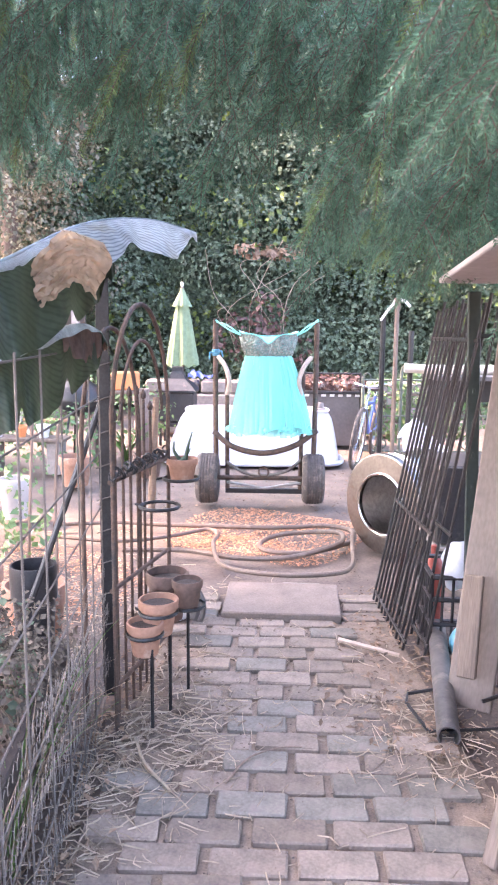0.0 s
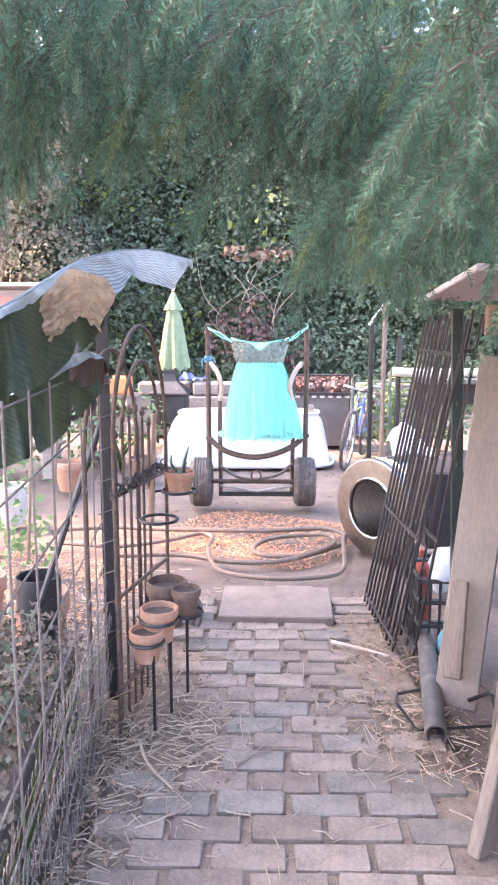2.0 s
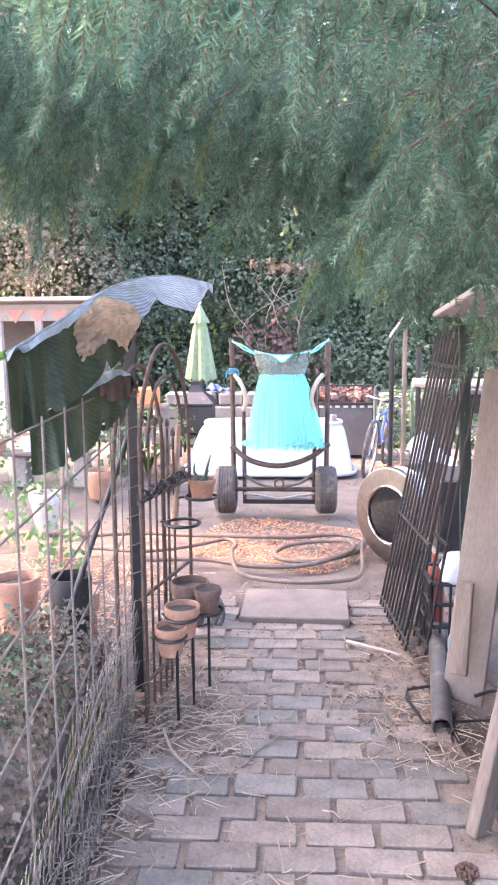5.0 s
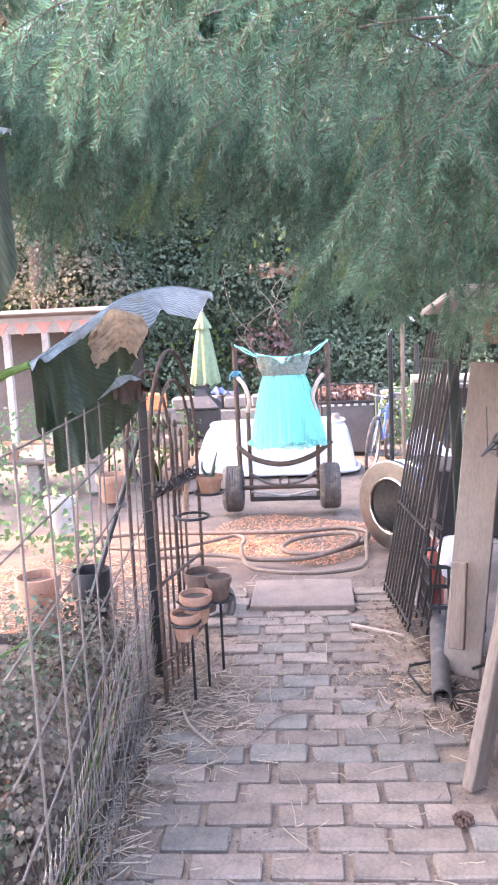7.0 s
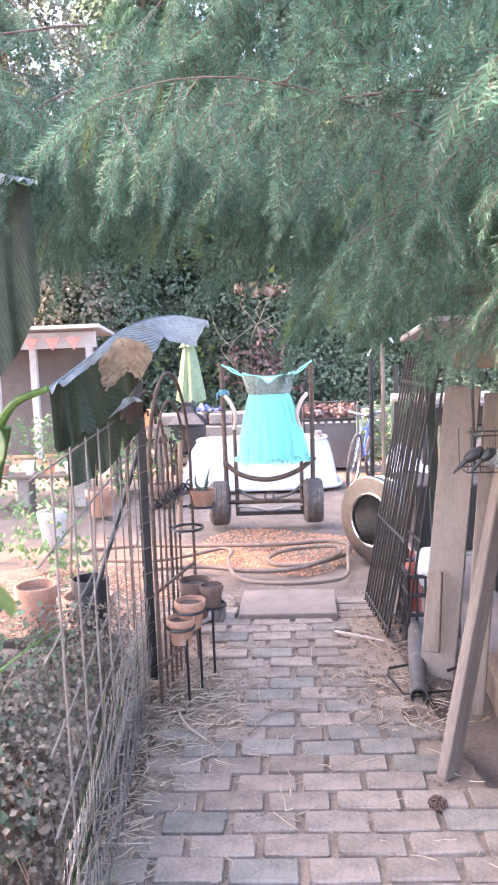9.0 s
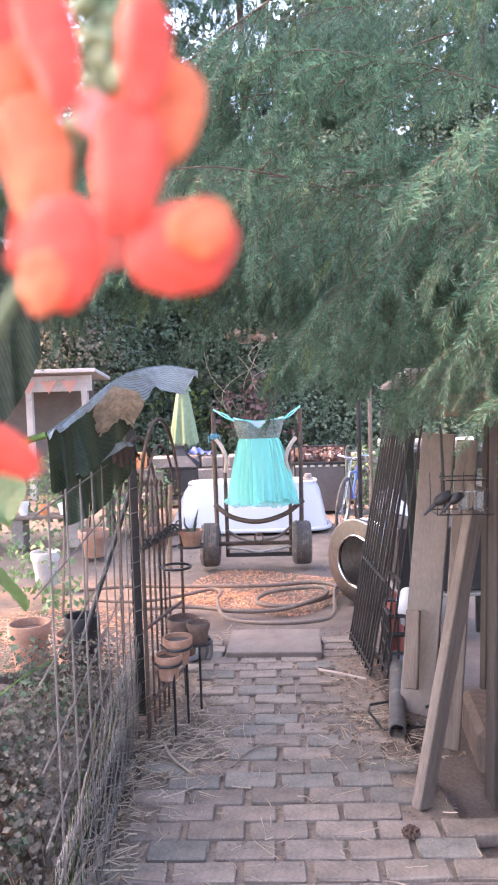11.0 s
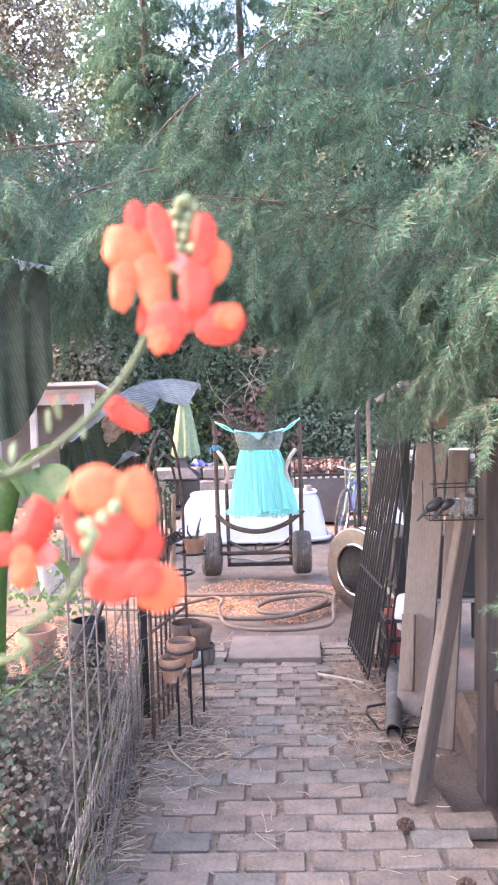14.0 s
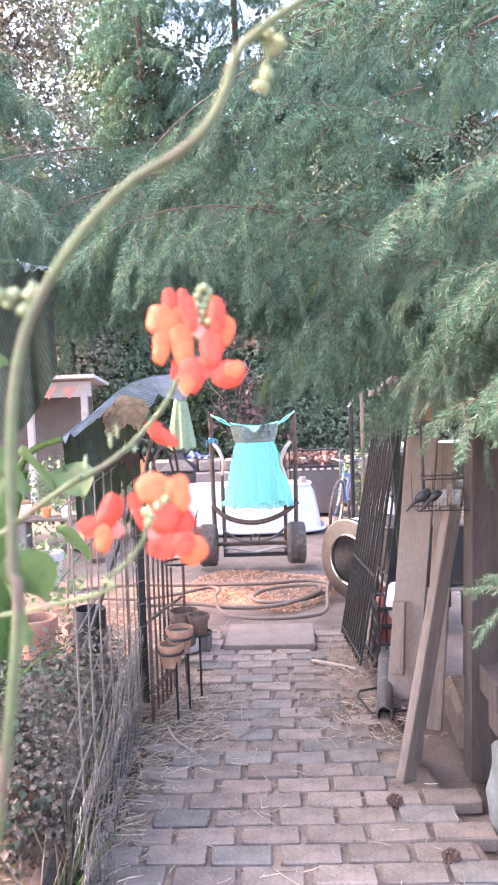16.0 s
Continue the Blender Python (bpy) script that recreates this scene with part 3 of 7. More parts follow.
# ---- washing machine drum ----
drum = thing("washer_drum", (0.872, 4.312, 0.29), "stainless steel washing machine drum lying on its side", "drum")
drum.scale = (0.95, 0.95, 0.95)
dr = Matrix.Rotation(radians(-56), 3, "Z") @ Matrix.Rotation(radians(90), 3, "X") @ Matrix.Rotation(radians(4), 3, "Y")
bm = B()
lathe(bm, [(0.190, 0.230), (0.194, 0.232), (0.196, 0.232), (0.292, 0.227), (0.294, 0.227), (0.301, 0.224), (0.303, 0.218), (0.303, 0.19), (0.300, 0.186)], 48, (0, 0, 0), dr)
part("front_ring", bm, M["brass_ring"], drum, "stained front ring")
bm = B()
lathe(bm, [(0.172, 0.215), (0.176, 0.236), (0.184, 0.242), (0.191, 0.236), (0.194, 0.226)], 48, (0, 0, 0), dr)
part("opening_rim", bm, M["steel"], drum)
bm = B()
lathe(bm, [(0.174, 0.215), (0.240, 0.19), (0.250, 0.1), (0.250, -0.2), (0.24, -0.22), (0.08, -0.20), (0.07, -0.16), (0.0, -0.15)], 48, (0, 0, 0), dr)
part("inner_basket", bm, M["basket_steel"], drum)
bm = B()
lathe(bm, [(0.299, 0.187), (0.285, 0.17), (0.285, 0.12), (0.296, 0.11), (0.296, -0.18), (0.28, -0.24), (0.0, -0.25)], 48, (0, 0, 0), dr)
part("outer_shell", bm, M["steel"], drum)
for k in range(3):
    a = radians(25 + 120 * k)
    bm = B()
    c = dr @ Vector((0.235 * math.cos(a), 0.235 * math.sin(a), -0.03))
    box(bm, c, (0.03, 0.03, 0.30), dr @ Matrix.Rotation(a, 3, "Z"), 0.012)
    part("lifter", bm, M["steel"], drum)

# ---- iron railing panels leaning by the shed ----
def railing(y0, y1, xb, xt, top, n, label):
    rl = thing("railing_panel", (xb, (y0 + y1) / 2, 0), label, "railing", "leaning railings")
    lean = Vector((xt - xb, -0.09, top))
    for k in range(n):
        y = (y0 - y1) / 2 + (y1 - y0) * k / (n - 1)
        base = Vector((0.045 * (0.5 - k / (n - 1)), y, 0))
        bm = B()
        tube(bm, [base, base + lean * (1.0 + 0.015 * math.sin(k * 2.3))], 0.0062, 6)
        part("bar", bm, M["iron"], rl)
    for f in (0.03, 0.36, 0.90):
        a = Vector((0.0225, (y0 - y1) / 2 - 0.02, 0)) + lean * f
        b = Vector((-0.0225, (y1 - y0) / 2 + 0.02, 0)) + lean * f
        d = (b - a)
        bm = B()
        box(bm, (a + b) / 2, (0.010, d.length, 0.016), d.to_track_quat("Y", "Z").to_matrix(), 0.002)
        part("cross_rail", bm, M["iron"], rl)
    return rl


railing(2.90, 3.46, 0.60, 0.83, 1.36, 11, "black iron railing panel leaning against the shed roof")
railing(2.86, 3.36, 0.68, 0.87, 1.38, 6, "black iron railing panel stacked behind another one")


# ---- shed roof, boards and timbers ----
shed = thing("lean_to_shed", (0.9, 1.9, 0), "low open lean-to shed of weathered timber with a pale board roof", "shed")
bm = B()
box(bm, (0.32, 0.62, 1.472), (1.05, 0.72, 0.022), Matrix.Rotation(radians(-5), 3, "X"))
part("roof_board", bm, M["roofpanel"], shed, "pale painted roof board", False)
# boarding runs on out of view to keep the shed inside dark
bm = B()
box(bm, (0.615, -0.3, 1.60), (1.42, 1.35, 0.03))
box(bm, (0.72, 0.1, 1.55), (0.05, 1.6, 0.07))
part("upper_roof", bm, M["shade_wood"], shed, "inner roof boarding darkened for shade", False)
bm = B()
box(bm, (0.36, 0.80, 1.355), (0.75, 0.045, 0.11))
part("beam", bm, M["lumber"], shed, "reddish new timber beam", False)
bm = B()
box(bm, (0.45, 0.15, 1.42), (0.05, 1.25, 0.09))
part("rafter", bm, M["shade_wood"], shed, "", False)
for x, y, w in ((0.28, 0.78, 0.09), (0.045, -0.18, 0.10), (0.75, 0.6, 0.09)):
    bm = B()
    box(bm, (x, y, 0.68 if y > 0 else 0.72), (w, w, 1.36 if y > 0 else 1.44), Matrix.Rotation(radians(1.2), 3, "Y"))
    part("post", bm, M["shade_wood"], shed, "", False)
# wall out of view, added only to block light from the shed inside
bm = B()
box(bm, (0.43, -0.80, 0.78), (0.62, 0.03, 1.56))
part("unseen_end_wall", bm, M["shade_wood"], shed, "", False)
# set close in to hide the lit yard and darken the floor
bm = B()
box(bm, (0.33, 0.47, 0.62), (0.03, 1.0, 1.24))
part("back_wall", bm, M["shade_wood"], shed, "", False)


def board(name, base, top, width, thick, material, label, face=(0, -1, 0), cat="board", group=""):
    """A plank from base to top whose broad side looks along face."""
    base, top = Vector(base), Vector(top)
    d = (top - base).normalized()
    f = Vector(face)
    f = (f - d * f.dot(d)).normalized()
    s = d.cross(f)
    m = Matrix((s, f, d)).transposed()
    bm = B()
    box(bm, (0, 0, 0), (width, thick, (top - base).length), None, 0.004)
    ob = single(name, bm, material, (base + top) / 2, label, cat, group, smooth=False)
    ob.rotation_mode = "QUATERNION"
    ob.rotation_quaternion = m.to_quaternion()
    return ob


board("plywood_sheet", (0.768, 2.45, 0.0), (0.918, 2.60, 1.23), 0.150, 0.02, M["ply"], "grey weathered plywood strip leaning against the shed", (-0.5, -1, 0), "plywood")
board("plank", (0.835, 2.12, 0.0), (0.955, 2.24, 1.22), 0.085, 0.02, M["wood"], "rough grey plank leaning inside the shed", (-0.4, -1, 0))
board("small_plank", (0.735, 2.37, 0.145), (0.763, 2.44, 0.47), 0.062, 0.022, M["wood"], "short pale offcut plank propped against plywood", (-0.6, -1, 0))
board("leaning_plank", (0.648, 1.70, 0.0), (0.90, 1.88, 1.08), 0.036, 0.085, M["wood"], "thick weathered plank leaning at the shed entrance", (-0.72, -0.69, 0))
board("leaning_plank", (0.70, 1.84, 0.0), (0.93, 1.98, 1.06), 0.025, 0.12, M["wood_dark"], "split weathered plank leaning behind a thicker one", (-0.5, -0.8, 0))

bm = B()
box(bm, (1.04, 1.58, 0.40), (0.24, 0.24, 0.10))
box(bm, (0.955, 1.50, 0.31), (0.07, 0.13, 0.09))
single("timber_block", bm, M["shade_wood"], (0, 0, 0), "stacked dark timber offcuts against the shed post", "timber", smooth=False)
bm = B()
box(bm, (1.10, 1.72, 0.175), (0.24, 0.5, 0.35), Matrix.Rotation(radians(6), 3, "Z"), 0.03)
single("timber_block", bm, M["bark"], (0, 0, 0), "dark old railway sleeper on the soil in the shed", "timber", smooth=False)
bm = B()
box(bm, (1.02, 2.08, 0.09), (0.22, 0.42, 0.18), Matrix.Rotation(radians(-5), 3, "Z"), 0.025)
single("timber_block", bm, M["bark"], (0, 0, 0), "dark weathered timber baulk lying under the shed roof", "timber", smooth=False)

# ---- wire fence along the path ----
fence = thing("wire_fence", (-0.335, 1.0, 0), "rusty cattle panel fence with chicken wire below", "fence")
fence.rotation_euler = (0, 0, radians(5.1))
for z in (0.05, 0.15, 0.26, 0.38, 0.52, 0.68, 0.86, 1.04, 1.20):
    bm = B()
    tube(bm, [(0, -0.35, z), (0, 1.45, z)], 0.0026, 5)
    part("line_wire", bm, M["galv"], fence)
for k in range(9):
    bm = B()
    y = 1.42 - 0.203 * k
    tube(bm, [(0.004, y, 0.03), (0.004, y, 1.215)], 0.0028, 5)
    part("stay_wire", bm, M["galv"], fence)
cw = B()
nrow, ncol, sz = 16, 52, 0.034
for r in range(nrow):
    for c in range(ncol):
        y = 1.44 - c * sz
        z = 0.02 + r * sz * 0.86 * 1.0 + 0.012 * math.sin(c * 0.3)
        off = (r % 2) * sz / 2
        p = Vector((0.008 + 0.010 * math.sin(y * 7 + r), y - off, z))
        for q in (Vector((0, sz / 2, sz * 0.43)), Vector((0, -sz / 2, sz * 0.43))):
            tube(cw, [p, p + q * 0.8], 0.0007, 3, caps=False)
        tube(cw, [p, p - Vector((0, 0, sz * 0.45))], 0.0010, 3, caps=False)
part("chicken_wire", cw, M["netting"], fence)
tp = thing("fence_post", (-0.455, 2.47, 0), "dark steel tee post at the end of the fence", "post")
bm = B()
box(bm, (0, 0, 0.75), (0.042, 0.007, 1.50), None, 0.001)
box(bm, (0, 0.019, 0.75), (0.007, 0.036, 1.50), None, 0.001)
part("shaft", bm, M["iron"], tp, "", False)
for k in range(9):
    bm = B()
    tube(bm, smooth_path([(-0.03, -0.004, 0.25 + 0.11 * k), (0, -0.010, 0.262 + 0.11 * k), (0.028, -0.004, 0.27 + 0.11 * k)], 4), 0.0025, 5)
    part("wire_clip", bm, M["galv"], tp)
bm = B()
tube(bm, [(-0.80, 2.25, 0.0), (-0.47, 2.50, 1.02)], 0.011, 8)
single("iron_brace", bm, M["iron"], (0, 0, 0), "slanting dark iron rod bracing the fence post", "rod")

# ---- arched trellis with pot rings ----
tr = thing("garden_trellis", (-0.36, 2.47, 0), "rusty arched iron garden trellis with ring pot holders", "trellis")
for dx, w, h, m_ in ((0.03, 0.23, 1.335, "rust"), (-0.07, 0.20, 1.26, "rust")):
    bm = B()
    pts = [(dx - 0.05, -w, 0), (dx - 0.05, -w, h - 0.32)]
    pts += [Vector((dx - 0.05 + 0.10 * (i / 16), -w * math.cos(math.pi * i / 16), h - 0.32 + 0.32 * math.sin(math.pi * i / 16) ** 0.8)) for i in range(1, 16)]
    pts += [(dx + 0.05, w, h - 0.32), (dx + 0.05, w, 0)]
    tube(bm, pts, 0.0075, 8)
    part("arch", bm, M[m_], tr)
bm = B()
tube(bm, [Vector((-0.01 + 0.08 * i / 16, -0.16 * math.cos(math.pi * i / 16), 0.98 + 0.24 * math.sin(math.pi * i / 16) ** 0.8)) for i in range(17)], 0.006, 6)
part("inner_arch", bm, M["rust"], tr)
for k in range(6):
    f = -1 + 2 * (k + 1) / 7
    zt = 1.0 + 0.27 * math.sqrt(1 - f * f)
    bm = B()
    tube(bm, [(-0.0 + 0.04 * f, 0.22 * f, 0.0), (0.0 + 0.04 * f, 0.22 * f, zt * 0.82)], 0.0055, 6)
    part("rod", bm, M["rust"], tr)
    bm = B()
    lathe(bm, [(0, 0), (0.008, 0.005), (0.010, 0.015), (0.007, 0.025), (0.003, 0.034), (0, 0.038)], 8, (0.04 * f, 0.22 * f, zt * 0.82))
    part("finial", bm, M["rust"], tr)
for z in (0.14, 0.46, 0.80):
    bm = B()
    tube(bm, [(-0.03, -0.23, z), (0.08, 0.23, z + 0.0)], 0.008, 6)
    part("cross_rail", bm, M["rust"], tr)
bm = B()
for i in range(26):
    c = Vector((-0.02 + 0.09 * i / 25, -0.23 + 0.46 * i / 25, 0.82 + 0.012 * math.sin(i * 1.3)))
    tube(bm, [c + Vector((0.011 * math.cos(a), 0.008 * math.sin(a + i), 0.012 * math.sin(a))) for a in [2 * math.pi * j / 8 for j in range(8)]], 0.0035, 5, closed=True)
part("chain", bm, M["iron"], tr)
for x, y, z, r in ((0.10, -0.10, 0.70, 0.062), (0.13, 0.20, 0.73, 0.062), (0.065, -0.19, 0.31, 0.055), (0.098, -0.13, 0.36, 0.060), (0.175, 0.0, 0.335, 0.058)):
    bm = B()
    tube(bm, arc((x, y, z), r, 0, 360, 28)[:-1], 0.006, 6, closed=True)
    tube(bm, [(x - r, y, z), (0.02, y * 0.8, z)], 0.005, 6)
    part("pot_ring", bm, M["iron"], tr)
for x, y in ((0.09, -0.22), (0.13, -0.10), (0.17, 0.058)):
    bm = B()
    tube(bm, [(x, y, 0), (x, y, 0.34)], 0.006, 6)
    part("stand_leg", bm, M["iron"], tr)


def pot(name, loc, r, h, material, label, soil=True):
    p = thing(name, loc, label, "plant pot", "flower pots")
    bm = B()
    lathe(bm, [(0, 0), (r * 0.68, 0), (r * 0.70, h * 0.03), (r * 0.90, h * 0.74), (r * 1.0, h * 0.75), (r * 1.02, h * 0.97), (r * 0.99, h), (r * 0.90, h), (r * 0.86, h * 0.80), (0, h * 0.78)], 28)
    part("pot_body", bm, material, p)
    bm = B()
    lathe(bm, [(r * 0.87, h * 0.84), (r * 0.4, h * 0.87), (0, h * 0.86)], 16)
    part("soil", bm, M["potsoil"], p)
    return p


pot("flower_pot", (-0.295, 2.28, 0.245), 0.058, 0.105, M["terracotta"], "small terracotta pot in a ring holder of the trellis")
pot("flower_pot", (-0.262, 2.34, 0.288), 0.064, 0.115, M["terracotta"], "terracotta pot with broad rim in the trellis stand")
pot("flower_pot", (-0.185, 2.47, 0.325), 0.052, 0.10, M["darkpot"], "dark brown clay pot held in an iron ring")
pot("flower_pot", (-0.265, 2.56, 0.25), 0.075, 0.17, M["darkpot"], "dark clay pot standing in the trellis")
sp = pot("flower_pot", (-0.228, 2.69, 0.715), 0.056, 0.085, M["terracotta"], "terracotta pot with a thin succulent in a ring holder")
for k, (a, l, s) in enumerate(((0.2, 0.11, 0.02), (1.9, 0.075, -0.03), (3.6, 0.05, 0.015))):
    bm = B()
    tube(bm, smooth_path([(0.01 * math.cos(a), 0.01 * math.sin(a), 0.07), (s, 0.008, 0.07 + l * 0.5), (s * 1.3 + 0.01, 0.0, 0.07 + l)], 5), 0.009, 6, taper=0.002)
    part("succulent_leaf", bm, M["ivy"], sp)
bm = B()
tube(bm, [(-0.33, 2.62, 0.62), (-0.315, 2.66, 1.02)], 0.014, 8, taper=0.011)
single("wooden_stake", bm, M["lumber"], (0, 0, 0), "pale wooden stake standing inside the trellis", "stake")


# ---- foliage ----
def needle_spray(verts, faces, p0, d0, length, spacing, nlen, nwid, rg, sag=0.25, flat=None):
    """A twig with pointed needles standing out all round it, fewer beneath. Returns the twig's line."""
    steps = max(4, int(length / spacing))
    d = Vector(d0).normalized()
    p = Vector(p0)
    line = [p.copy()]
    side = d.cross(Vector(flat if flat else (0, 1, 0.2)))
    side = side.normalized() if side.length > 1e-3 else d.orthogonal().normalized()
    for i in range(steps):
        d = (d + Vector((rg.normal(0, 0.03), rg.normal(0, 0.03), -sag / steps + rg.normal(0, 0.012)))).normalized()
        p = p + d * spacing
        if i % 4 == 3:
            line.append(p.copy())
        side = (side - d * side.dot(d)).normalized()
        up = side.cross(d)
        for s in range(4):
            ln = nlen * (0.62 + 0.5 * rg.random()) * (1.0 if i < steps - 4 else 0.7)
            a = 1.5708 * s + rg.normal(0.4, 0.5)
            w = (side * math.cos(a) + up * math.sin(a) * 0.7 + d * (0.55 + 0.35 * rg.random()) + Vector((0, 0, -0.10))).normalized()
            wide = w.cross(up * math.cos(a) + side * rg.normal(0, 0.6)).normalized() * nwid
            i0 = len(verts)
            verts += [p - wide, p + wide, p + w * ln]
            faces.append((i0, i0 + 1, i0 + 2))
    line.append(p.copy())
    return line


def make_bough(name, seed, length, twigs, spacing=0.0075, nlen=0.026, nwid=0.0014, hang=1.6, tw=(0.22, 0.45), young=0.0):
    """A fir bough along -x: a drooping stem, hanging side twigs and needles, in one mesh."""
    rg = np.random.default_rng(seed)
    verts, faces = [], []
    stem = []
    p, d = Vector((0, 0, 0)), Vector((-1, 0, 0.05))
    n = 16
    for i in range(n + 1):
        stem.append(p.copy())
        d = (d + Vector((0, rg.normal(0, 0.11), -0.035 + rg.normal(0, 0.05)))).normalized()
        p = p + d * length / n
    lines = []
    for k in range(twigs):
        f = 0.12 + 0.88 * (k + rg.random() * 0.8) / twigs
        i = min(n - 1, int(f * n))
        q = stem[i].lerp(stem[i + 1], f * n - i) if f < 1 else stem[-1]
        s = 1 if k % 2 else -1
        out = Vector((-0.55 - 0.3 * rg.random(), s * (0.35 + 0.7 * rg.random()), -hang * (0.3 + 1.0 * rg.random())))
        tl = (tw[0] + (tw[1] - tw[0]) * rg.random()) * (1.0 - 0.35 * f)
        ln = needle_spray(verts, faces, q, out, tl, spacing, nlen, nwid, rg, 0.6, (rg.normal(0, 0.3), 1.0, 0.2))
        lines.append(ln)
        for _ in range(2):
            j = int(len(ln) * (0.25 + 0.4 * rg.random()))
            o2 = (out.normalized() + Vector((rg.normal(0, 0.5), rg.normal(0, 0.6), -0.2))).normalized()
            lines.append(needle_spray(verts, faces, ln[j], o2, tl * 0.5, spacing, nlen, nwid, rg, 0.5, (rg.normal(0, 0.3), 1.0, 0.2)))
    lines.append(needle_spray(verts, faces, stem[-1], d + Vector((0, 0, -0.3)), tw[0], spacing, nlen, nwid, rg, 0.4))
    bm = B()
    tube(bm, stem, 0.0032 * length, 6, taper=0.0012)
    for ln in lines:
        tube(bm, ln, 0.0016, 4, taper=0.0008, caps=False)
    me = bpy.data.meshes.new(name)
    bm.verts.index_update()
    base = len(verts)
    tv = [v.co.copy() for v in bm.verts]
    tf = [tuple(base + v.index for v in f.verts) for f in bm.faces]
    bm.free()
    me.from_pydata([tuple(v) for v in verts] + [tuple(v) for v in tv], [], faces + tf)
    for m_ in ("needle", "twig", "needle_new"):
        me.materials.append(M[m_])
    idx = np.zeros(len(faces) + len(tf), dtype=np.int32)
    idx[len(faces):] = 1
    if young:
        seg = max(1, len(faces) // twigs)
        for k in range(twigs):
            if rg.random() < young:
                idx[k * seg:(k + 1) * seg] = 2
    me.polygons.foreach_set("material_index", idx)
    me.update()
    return me


BOUGHS = [make_bough("bough", 11 + k, 0.75 + 0.12 * k, 24 + 2 * k, young=0.04 if k % 2 else 0.02) for k in range(5)]
SPRAYS = [make_bough("bough", 81 + k, 0.62, 17, nlen=0.030, nwid=0.0015, hang=0.45, tw=(0.16, 0.34)) for k in range(4)]
BRIGHT_BOUGHS = [make_bough("bough", 61 + k, 0.85, 22, young=0.07) for k in range(3)]
REMOTE_BOUGHS = [make_bough("bough", 131 + k, 2.2, 22, spacing=0.035, nlen=0.11, nwid=0.009, tw=(0.5, 1.0), hang=0.9) for k in range(3)]
FAR_BOUGHS = [make_bough("bough", 31 + k, 1.6, 30, spacing=0.014, nlen=0.05, nwid=0.0026, tw=(0.3, 0.6), hang=1.0, young=0.02) for k in range(3)]


def fir(name, trunk_at, height, r, label):
    t = thing(name, trunk_at, label, "fir tree")
    bm = B()
    tube(bm, smooth_path([(0, 0, -0.05), (0.03, 0.02, height * 0.4), (-0.02, 0.05, height * 0.75), (0, 0, height)], 6), r, 14, taper=r * 0.25)
    part("trunk", bm, M["bark"], t)
    return t


def hang_bough(tree, me, at, yaw, pitch=0.0, roll=0.0, scale=1.0):
    ob = new("bough", me)
    ob.parent = tree
    ob.matrix_basis = pose(at[0] - tree.location.x, at[1] - tree.location.y, at[2] - tree.location.z, roll, pitch, yaw) @ Matrix.Scale(scale, 4)
    return ob


fir_a = fir("fir_tree", (2.6, 1.5, 0), 9.0, 0.17, "large fir tree with drooping needled boughs over the path")
# trunk stands out of view; most of this crown is added to cast shade
fir_b = fir("fir_tree", (-3.0, 2.6, 0), 9.0, 0.17, "tall fir tree with hanging boughs, its high crown added for shade")


def limb(tree, a, b, r=0.02):
    bm = B()
    o = tree.location
    a, b = Vector(a) - o, Vector(b) - o
    mid = (a + b) / 2 + Vector((0, 0, 0.12))
    tube(bm, smooth_path([a, mid, b], 6), r, 8, taper=r * 0.3)
    part("limb", bm, M["bark"], tree)


rb = random.Random(5)
# the near curtain: (x, y, z) of the outer part of each bough
near = []
for k in range(24):
    x = -0.95 + 1.9 * ((k * 0.618) % 1.0)
    y = 1.20 + 0.6 * rb.random()
    near.append((x + 0.4, y, 1.83 + 0.10 * (y - 1.2) + 0.22 * rb.random() + (0.18 if x < 0.0 else 0.0)))
for k in range(25):
    x = -1.0 + 2.3 * ((k * 0.618 + 0.3) % 1.0)
    near.append((x + 0.4, 0.75 + 1.0 * rb.random(), 2.15 + 0.55 * rb.random()))
for k in range(13):
    x = -1.6 + 3.4 * ((k * 0.618 + 0.1) % 1.0)
    near.append((x + 0.4, 1.8 + 1.3 * rb.random(), 2.35 + 1.2 * rb.random()))
for k, (x, y, z) in enumerate(near):
    if (x < 0.2 and z > 2.3 and y < 2.2) or (0.3 < x < 1.05 and z > 2.1 and y < 2.0 and k % 3):
        continue
    left = x < -0.35 and k % 3 != 0
    hang_bough(fir_b if left else fir_a, BOUGHS[k % 5], (x - 0.8, y, z) if left else (x, y, z), (180 if left else 0) + rb.uniform(-35, 35), rb.uniform(-14, 6), rb.uniform(-15, 15), rb.uniform(0.75, 1.0))
# the low bough by the shed
for k in range(9):
    hang_bough(fir_a, BOUGHS[k % 5], (1.25 + 0.35 * rb.random(), 0.70 + 0.5 * rb.random(), 1.84 + 0.22 * rb.random()), rb.uniform(-30, 40), rb.uniform(-26, -4), rb.uniform(-15, 15), rb.uniform(0.7, 0.95))
for z in (1.9, 2.2, 2.5, 2.9, 3.3):
    for y in (0.9, 1.3, 2.2):
        limb(fir_a, (2.6, 1.5, z + 0.2), (1.1, y, z + 0.05))
        limb(fir_b, (-3.0, 2.6, z + 0.2), (-1.2, y, z + 0.05))
